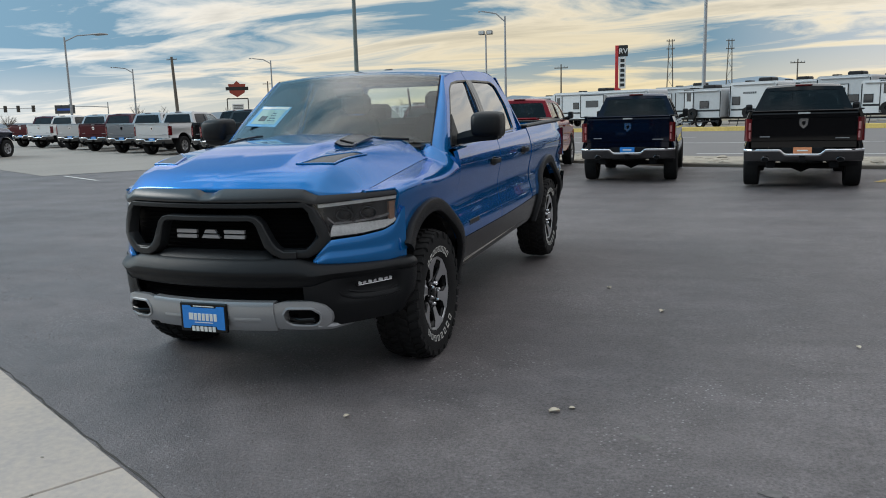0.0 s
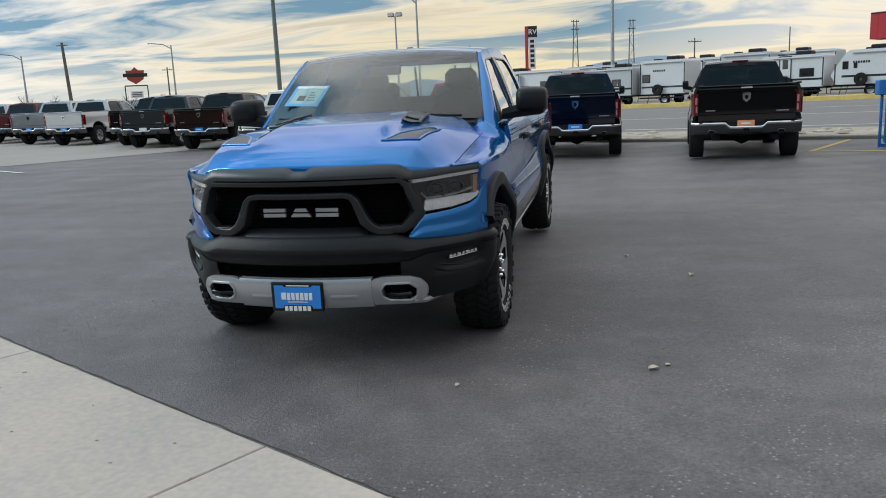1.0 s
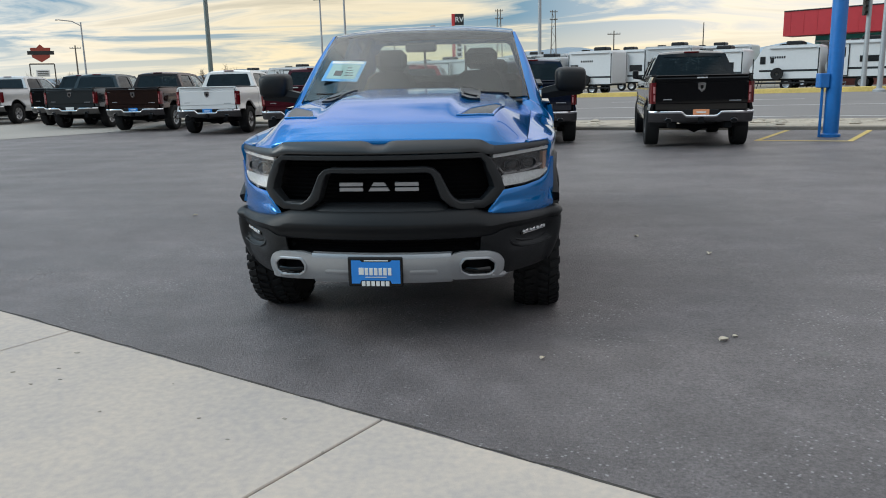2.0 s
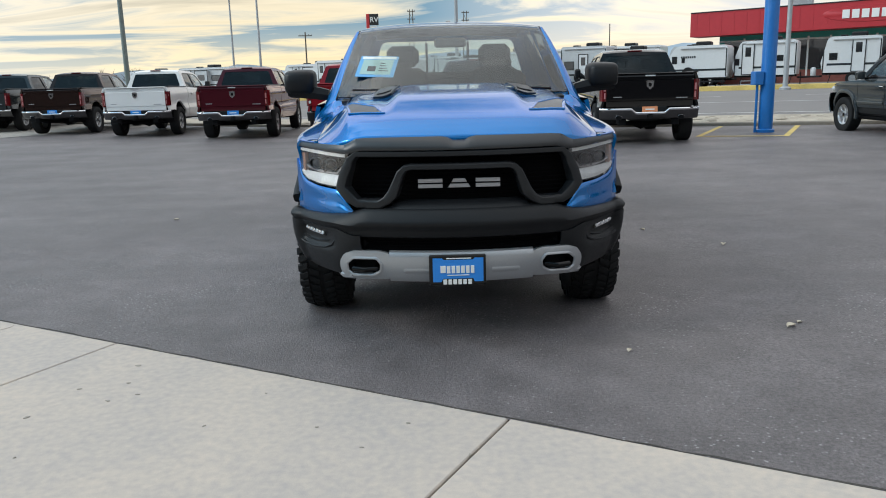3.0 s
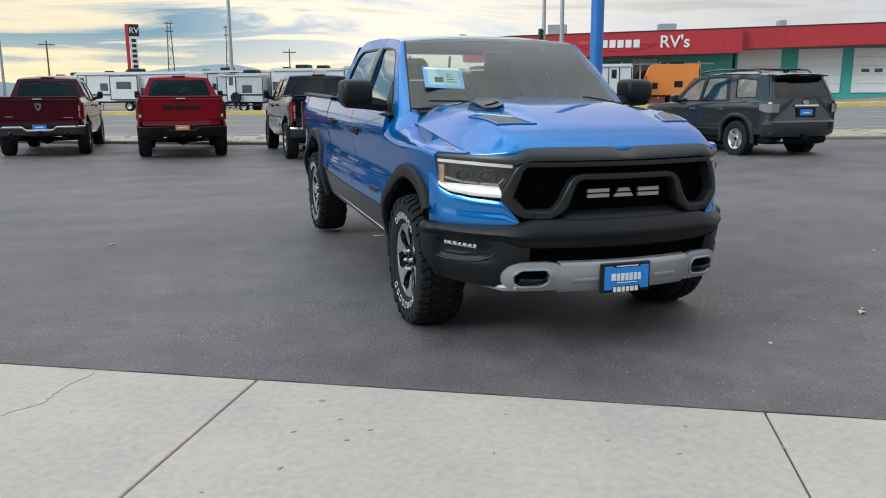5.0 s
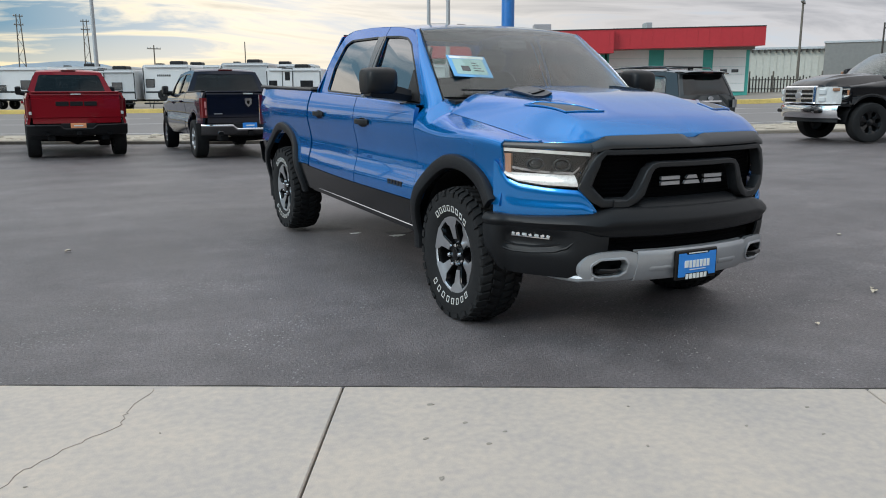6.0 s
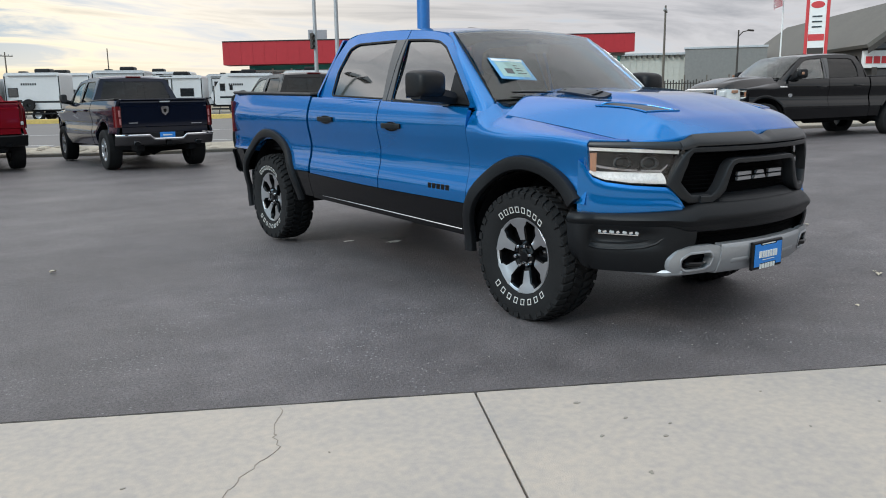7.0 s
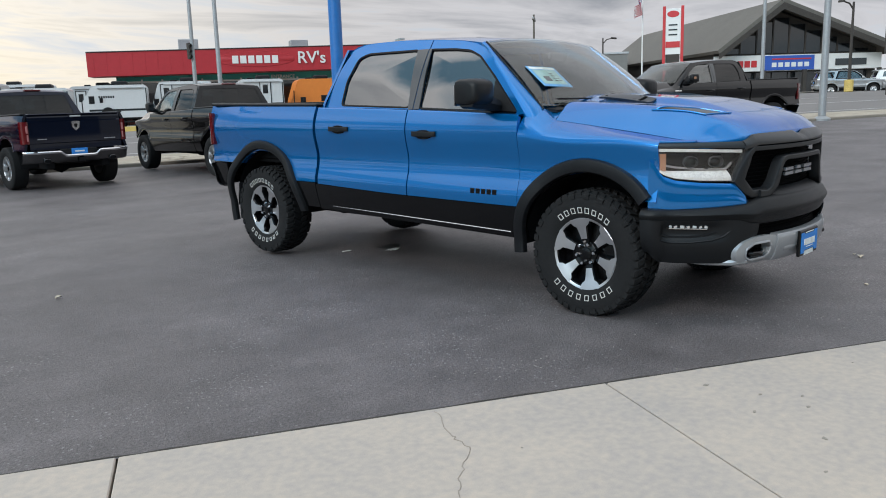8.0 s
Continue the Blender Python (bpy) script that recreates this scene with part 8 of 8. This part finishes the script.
# plain shield-shaped sign on posts
hd = thing("shield_sign", "orange shield-shaped sign over a white board on posts", "sign", pose(-76.7, 118.9, 0.2, 0, 0, 33))
part("shield", Geo().prism([(-1.5, 0.9), (-0.55, 0.9), (0, 1.45), (0.55, 0.9), (1.5, 0.9), (1.3, -0.6), (0, -1.4), (-1.3, -0.6)], 0.3, pose(0, 0.15, 6.95, 90, 0, 0)), SIGN_ORANGE, hd)
part("shield_bar", Geo().box((-1.95, -0.2, 6.75), (1.95, -0.12, 7.35), 0.02), INK, hd)
part("board", Geo().box((-1.0, -0.1, 3.3), (1.0, 0.1, 4.4), 0.03), SIGN_WHITE, hd)
for k in range(3):
    part("board_bar", Geo().box((-0.8, -0.13, 3.5 + 0.28 * k), (0.8, -0.10, 3.62 + 0.28 * k)), INK, hd)
for x in (-1.8, 1.8):
    part("post", Geo().box((x - 0.09, -0.09, 0), (x + 0.09, 0.09, 5.3), 0.01), TIMBER, hd)
part("crossbeam", Geo().box((-1.8, -0.09, 5.2), (1.8, 0.09, 5.4), 0.01), TIMBER, hd)

# red pylon by the gabled showroom
rp = thing("pylon_sign", "red-framed white pylon sign with panels", "sign", pose(58.4, 30.0, 1.3, 0, 0, -62))
for x in (-0.78, 0.70):
    part("post", Geo().box((x - 0.1, -0.15, 0), (x + 0.14, 0.15, 7.5), 0.02), SIGN_RED, rp)
face = part("panel", Geo().box((-0.68, -0.1, 2.75), (0.60, 0.1, 7.3), 0.02), SIGN_WHITE, rp)
part("panel_oval", Geo().lathe([(0.45, 0.0), (0.42, 0.03), (0.0, 0.03)], 24, pose(-0.04, -0.1, 6.85, 0, 0, -90) @ Matrix.Diagonal((1, 1.1, 0.6, 1))), SIGN_RED, face)
part("panel_bar", Geo().box((-0.62, -0.13, 4.1), (0.54, -0.10, 4.6)), SIGN_RED, face)
part("panel_bar", Geo().box((-0.62, -0.13, 2.85), (0.54, -0.10, 3.55)), TIMBER, face)
for k in range(3):
    part("panel_bar", Geo().box((-0.4, -0.13, 5.1 + 0.4 * k), (0.32, -0.10, 5.22 + 0.4 * k)), GREY_PAINT, face)

# flag on its pole
fp = thing("flagpole", "white flagpole with a striped flag hanging", "flagpole", pose(55.7, 31.4, 1.2))
part("shaft", Geo().tube([(0, 0, 0), (0, 0, 9.0)], [0.07, 0.04], 10), SIGN_WHITE, fp)


def flag_rows(u0, u1, v0, v1):
    out = []
    for u in steps(u0, u1, 8):
        row = []
        for v in steps(v0, v1, 3):
            droop = 0.62 * u
            row.append((-(0.08 + 1.0 * u), 0.20 * math.sin(7 * u + 2 * v), 8.2 - 1.15 * v - droop * (1.2 - 0.3 * v)))
        out.append(row)
    return out


flag = part("flag", Geo().shell(flag_rows(0, 1, 0, 1), 0.01), CLOTH_WHITE, fp, "striped red, white and blue flag")
for k in range(0, 13, 2):
    part("flag_stripe", Geo().shell([[(x, y - 0.012, z) for x, y, z in r] for r in flag_rows(0, 1, k / 13, (k + 1) / 13)], 0.03), CLOTH_RED, flag)
part("flag_canton", Geo().shell([[(x, y - 0.016, z) for x, y, z in r] for r in flag_rows(0, 0.42, 0, 0.54)], 0.04), CLOTH_BLUE, flag)

# board on posts at the lot's edge
bd = thing("sign_board", "dark-framed board sign on two posts", "sign", pose(48.65, 9.85, 1.0, 0, 0, -77))
part("frame", Geo().box((-1.3, -0.12, 2.5), (1.3, 0.12, 4.7), 0.03), TIMBER, bd)
part("face", Geo().box((-1.2, -0.15, 2.6), (1.2, -0.10, 4.6), 0.01), GREY_PAINT, bd)
for z in (2.9, 3.5, 4.1):
    part("board_bar", Geo().box((-1.0, -0.17, z), (1.0, -0.14, z + 0.3), 0.01), SIGN_WHITE, bd)
for x in (-1.0, 1.0):
    part("post", Geo().box((x - 0.1, -0.1, 0), (x + 0.1, 0.1, 2.6), 0.01), TIMBER, bd)

# cars in front of the gabled showroom
suv("parked_car", "silver car parked before the gabled showroom", pose(58.0, 14.4, 1.05, 0, 0, 30), SILVER_PAINT)
suv("parked_car", "white car parked before the gabled showroom", pose(61.5, 11.5, 1.05, 0, 0, 30), WHITE_PAINT)


# ---- traffic signals at the far crossing and a board beside them ----
def signal_mast(x, y, tall, reach, spots, label):
    """A mast with a level arm; spots are shares of the arm that carry a signal head."""
    t = thing("traffic_signal", label, "traffic signal", pose(x, y, foot(x, y) - 0.1))
    part("mast", Geo().tube([(0, 0, 0), (0, 0, tall + 1.2)], [0.17, 0.11], 8), GALVANISED, t)
    arm = part("arm", Geo().tube([(0, 0, tall), (reach[0] * 0.5, reach[1] * 0.5, tall + 0.25), (reach[0], reach[1], tall + 0.2)], [0.12, 0.09, 0.06], 7), GALVANISED, t)
    for q in spots:
        part("signal_head", Geo().box((-0.28, -0.28, -0.75), (0.28, 0.28, 0.75), 0.04, Matrix.Translation((reach[0] * q, reach[1] * q, tall + 0.1))), TIMBER, arm)
    return t


signal_mast(-135.2, 153.6, 5.6, (-6.5, -5.6), (0.96,), "traffic signal on a steel mast at the far crossing")
signal_mast(-158.0, 131.0, 5.4, (11.4, 11.9), (0.62, 0.78, 0.97), "long signal mast with three dark signal heads")
board = thing("road_sign", "dark road sign board on two posts far off", "road sign", pose(-87.1, 89.4, foot(-87.1, 89.4), 0, 0, 45))
part("panel", Geo().box((-1.35, -0.08, 3.0), (1.35, 0.08, 4.25), 0.03), GREY_PAINT, board)
part("panel_bar", Geo().box((-1.05, -0.11, 3.45), (1.05, -0.075, 3.75), 0.01), SIGN_BLUE, board)
for x in (-0.9, 0.9):
    part("post", Geo().tube([(x, 0, -0.1), (x, 0, 3.1)], 0.06, 8), GALVANISED, board)

# ---- bare trees along the horizon and one conifer ----
def bare_tree(x, y, tall, seed):
    rnd = random.Random(seed)
    t = thing("bare_tree", "leafless grey-brown tree far off", "tree", pose(x, y, foot(x, y) - 0.1))
    g, tw = Geo(), Geo()
    g.tube([(0, 0, 0), (0.05, 0.02, tall * 0.3)], [tall * 0.03, tall * 0.022], 7)
    for k in range(11):
        a, e = rnd.uniform(0, 6.28), rnd.uniform(0.5, 1.3)
        ln = tall * rnd.uniform(0.35, 0.65)
        p0 = Vector((0.05, 0.02, tall * rnd.uniform(0.18, 0.32)))
        d = Vector((math.cos(a) * math.cos(e), math.sin(a) * math.cos(e), math.sin(e)))
        p1 = p0 + d * ln
        g.tube([p0, p0 + d * ln * 0.5 + Vector((0, 0, 0.03 * tall)), p1], [tall * 0.014, tall * 0.008, tall * 0.003], 5)
        for j in range(26):
            q = rnd.uniform(0.25, 1.0)
            s0 = p0 + d * ln * q
            dd = (d + Vector((rnd.uniform(-1, 1), rnd.uniform(-1, 1), rnd.uniform(-0.3, 0.9)))).normalized()
            tw.tube([s0, s0 + dd * tall * rnd.uniform(0.08, 0.2)], [tall * 0.004, tall * 0.0015], 3, False)
    part("trunk", g, TWIG, t)
    tagged(part("crown", tw, TWIG, t), kind="stuff")
    return t


rnd = random.Random(7)
for k in range(20):
    q = k / 19
    bare_tree(-132 + 92 * q + rnd.uniform(-3, 3), 126 + 20 * q + rnd.uniform(-6, 6), rnd.uniform(3.2, 5.6), k)
fir = thing("conifer", "dark conifer beside the gabled showroom", "tree", pose(66.5, 12.9, 1.0))
part("trunk", Geo().tube([(0, 0, 0), (0, 0, 4.8)], [0.14, 0.03], 7), POLE_WOOD, fir)
g = Geo()
for k in range(520):
    z = 0.5 + 4.4 * rnd.random() ** 1.2
    r = (5.0 - z) * 0.26 * rnd.uniform(0.35, 1.0)
    a = rnd.uniform(0, 6.28)
    c = Vector((r * math.cos(a), r * math.sin(a), z - 0.15 * r))
    d = Vector((math.cos(a), math.sin(a), -0.35)).normalized() * rnd.uniform(0.15, 0.35)
    sd = Vector((-math.sin(a), math.cos(a), 0)) * 0.07
    g.add([c - sd, c + sd, c + d], [(0, 1, 2)])
tagged(part("crown", g, CONIFER, fir), kind="stuff")

# ---- hills on the horizon ----
rows = []
for k in range(181):
    b = radians(-75 + 185 * k / 180)
    deg = math.degrees(b)
    env = lerp(deg, [-75, -40, -16, -4, 4, 14, 30, 55, 80, 110], [0.25, 0.22, 0.62, 0.72, 0.85, 1.0, 0.92, 0.40, 0.2, 0.2])
    h = 84 * env * (0.62 + 0.5 * noise.fractal(Vector((deg * 0.13, 1.3, 0.0)), 0.8, 2.1, 5) + 0.25)
    R = 2450
    rows.append([(R * math.sin(b), R * math.cos(b), -20), (R * math.sin(b), R * math.cos(b), max(6.0, h)), ((R + 250) * math.sin(b), (R + 250) * math.cos(b), max(6.0, h) * 0.6)])
structure("far_hills", Geo().grid(rows), HILL, "far low hills on the horizon with blue haze in their colour", "hills")

# ---- small things on the ground ----
LEAF = shader("dry_leaf", (0.55, 0.48, 0.38), rough=0.8, vary=0.2, grain=40)
GRIT = shader("grit", (0.22, 0.20, 0.19), rough=0.9, vary=0.3, grain=30)
STAIN = shader("dark_stain", (0.27, 0.245, 0.21), rough=0.8, vary=0.25, grain=40)
OIL = shader("oil_stain", (0.022, 0.021, 0.022), rough=0.45, vary=0.3, grain=12)
PATCH = shader("worn_patch", (0.135, 0.125, 0.12), rough=0.92, vary=0.3, grain=26)
JOINT = shader("joint_filler", (0.05, 0.045, 0.04), rough=0.95, vary=0.3, grain=40)
CRACK = shader("crack_dirt", (0.26, 0.225, 0.19), rough=0.95, vary=0.3, grain=40)
rnd = random.Random(21)


def blot(name, x, y, rx, ry, material, label, category, lift=0.003, turn=0.0, points=18, group=""):
    """A thin uneven blot lying on the ground."""
    pts = []
    for k in range(points):
        a = 2 * math.pi * k / points
        r = 1 + rnd.uniform(-0.28, 0.28)
        u, v = rx * r * math.cos(a), ry * r * math.sin(a)
        pts.append((u * math.cos(turn) - v * math.sin(turn), u * math.sin(turn) + v * math.cos(turn)))
    a_, s_ = 0.8748 * x - 0.4845 * y, 0.4845 * x + 0.8748 * y
    ob = part(name, Geo().prism(pts, 0.0025), material)
    ob.matrix_basis = pose(x, y, (height(a_, s_) if s_ > -1.7 else 0.008) + lift - 0.0015)
    return tagged(ob, label, category, group)


def leaf(x, y, size, turn, material=LEAF, label="curled dry leaf lying on the asphalt"):
    rows = []
    for i in range(7):
        u = i / 6
        w = size * 0.42 * math.sin(math.pi * min(1, 0.08 + 0.9 * u)) ** 0.8
        rows.append([(size * (u - 0.5), w * v, 0.010 + size * 0.22 * v * v + size * 0.12 * math.sin(3.0 * u)) for v in (-1, -0.5, 0, 0.5, 1)])
    a_, s_ = 0.8748 * x - 0.4845 * y, 0.4845 * x + 0.8748 * y
    ob = part("leaf", Geo().shell(rows, 0.002), material)
    ob.matrix_basis = pose(x, y, (height(a_, s_) if s_ > -1.7 else 0.008) - 0.002, 0, 0, turn)
    return tagged(ob, label, "leaf", "dry leaves on the ground")


leaf(1.90, -0.87, 0.055, 20)
leaf(2.32, 1.37, 0.05, 70)
leaf(1.83, 2.15, 0.045, 120)
leaf(-3.03, 3.47, 0.05, 15)
leaf(0.87, -1.20, 0.03, 60)
leaf(3.55, 0.6, 0.035, 110)
leaf(1.98, -0.80, 0.03, 200)
blot("puddle", 0.0, 2.95, 0.16, 0.09, OIL, "small dark wet patch under the pickup", "puddle")
blot("paper_scrap", -0.10, 2.80, 0.07, 0.045, PAPER, "flattened white paper scrap on the asphalt", "paper", 0.004)
blot("paper_scrap", -0.42, 3.12, 0.05, 0.02, PAPER, "flattened white paper scrap on the asphalt", "paper", 0.004)
blot("patch", 2.40, -1.09, 0.075, 0.045, PATCH, "pale worn spot in the asphalt", "patch")
blot("patch", 2.9, -1.55, 0.05, 0.03, PATCH, "pale worn spot in the asphalt", "patch")
# spots on the walkway
for x, y, r in ((-1.77, -1.21, 0.035), (-1.95, -1.52, 0.026), (-1.62, -0.98, 0.012), (-2.05, -1.85, 0.03), (-2.35, -1.95, 0.02), (-1.2, -2.0, 0.018), (-0.7, -2.05, 0.02), (-2.9, -0.95, 0.012), (-3.4, -1.2, 0.016), (-0.05, -2.35, 0.02), (-1.9, -2.25, 0.014), (-1.0, -1.65, 0.012)):
    blot("walkway_spot", x, y, r * 0.45, r * 0.28, STAIN, "small dark spot on the concrete walkway", "stain", 0.002, rnd.uniform(0, 3), 12, "spots on the walkway")
for k in range(18):
    a_, s_ = rnd.uniform(-5.5, 2.5), rnd.uniform(-3.6, -1.75)
    p = site(a_, s_)
    blot("walkway_spot", p.x, p.y, rnd.uniform(0.004, 0.012), rnd.uniform(0.004, 0.008), STAIN, "small dark spot on the concrete walkway", "stain", 0.002, 0, 8, "spots on the walkway")


# a wandering crack across one slab and a hairline of dirt along the slab edge
def crack(name, pts, width, material, label, lift):
    path = []
    for (x0, y0), (x1, y1) in zip(pts, pts[1:]):
        for k in range(8):
            q = k / 8
            path.append((x0 + (x1 - x0) * q + rnd.uniform(-0.012, 0.012), y0 + (y1 - y0) * q + rnd.uniform(-0.012, 0.012)))
    path.append(pts[-1])
    g = Geo().band([(x, y, lift) for x, y in path], [(0, 0, 1)] * len(path), [width * rnd.uniform(0.5, 1.2) for _ in path], 0.0015)
    return structure(name, g, material, label, "crack")


crack("slab_crack", [(-2.84, -0.40), (-2.98, -0.62), (-3.05, -0.80), (-3.24, -0.92), (-3.40, -1.05), (-3.62, -1.40), (-3.70, -1.75)], 0.0022, CRACK, "thin wandering crack in a walkway slab", 0.0085)
edge = []
for k in range(120):
    a_ = -9 + 15 * k / 119
    edge.append(tuple(site(a_, -1.685 + rnd.uniform(-0.006, 0.012)).xy))
structure("edge_dirt", Geo().band([(x, y, 0.001) for x, y in edge], [(0, 0, 1)] * len(edge), [rnd.uniform(0.001, 0.008) for _ in edge], 0.003), JOINT, "dark ragged seam where the asphalt meets the walkway", "joint")
# loose grit on the asphalt near the walkway: past counting
g = Geo()
heaps = [(rnd.uniform(-6.5, 5.5), -1.6 + abs(rnd.gauss(0, 0.7)), rnd.uniform(0.15, 0.55)) for _ in range(22)]
for k in range(2000):
    ha, hs, spread = heaps[k % 22]
    a_, s_ = (rnd.gauss(ha, spread), max(-1.66, rnd.gauss(hs, spread * 0.5))) if k % 4 else (rnd.uniform(-7, 6), -1.66 + abs(rnd.gauss(0, 1.6)))
    p = site(a_, s_)
    r = rnd.uniform(0.0025, 0.0075)
    z = height(a_, s_)
    q = [Vector((r * math.cos(a), r * math.sin(a), 0)) for a in (rnd.uniform(0, 2), 2.3, 4.4)]
    g.add([p + q[0] + Vector((0, 0, z)), p + q[1] + Vector((0, 0, z)), p + q[2] + Vector((0, 0, z)), p + Vector((0, 0, z + r * 0.8))], [(0, 1, 3), (1, 2, 3), (2, 0, 3)])
tagged(part("grit", g, GRIT), "loose pale grit scattered over the asphalt", "grit", "", "stuff")
# rubble on the verge
stone_mesh = []
for k in range(6):
    b = Geo()
    rr = random.Random(k)
    rings = [[(rr.uniform(0.8, 1.1) * math.cos(a) * w, rr.uniform(0.8, 1.1) * math.sin(a) * w, z + rr.uniform(-0.06, 0.06)) for a in [2 * math.pi * i / 7 for i in range(7)]] for z, w in ((0.0, 0.7), (0.25, 1.0), (0.5, 0.75), (0.62, 0.35))]
    stone_mesh.append(mesh_of("stone", b.rings(rings), STONE, 50))
for k in range(290):
    a_, s_ = rnd.uniform(-15, 15), rnd.uniform(16.95, 19.4)
    sz = rnd.uniform(0.05, 0.17)
    p = on_site(a_, s_, 0.03)
    st = part("stone", stone_mesh[k % 6], None, bpy.data.objects["verge"])
    st.matrix_basis = pose(p.x, p.y, p.z, 0, 0, rnd.uniform(0, 360)) @ Matrix.Diagonal((sz * rnd.uniform(0.8, 1.5), sz, sz * 0.8, 1))
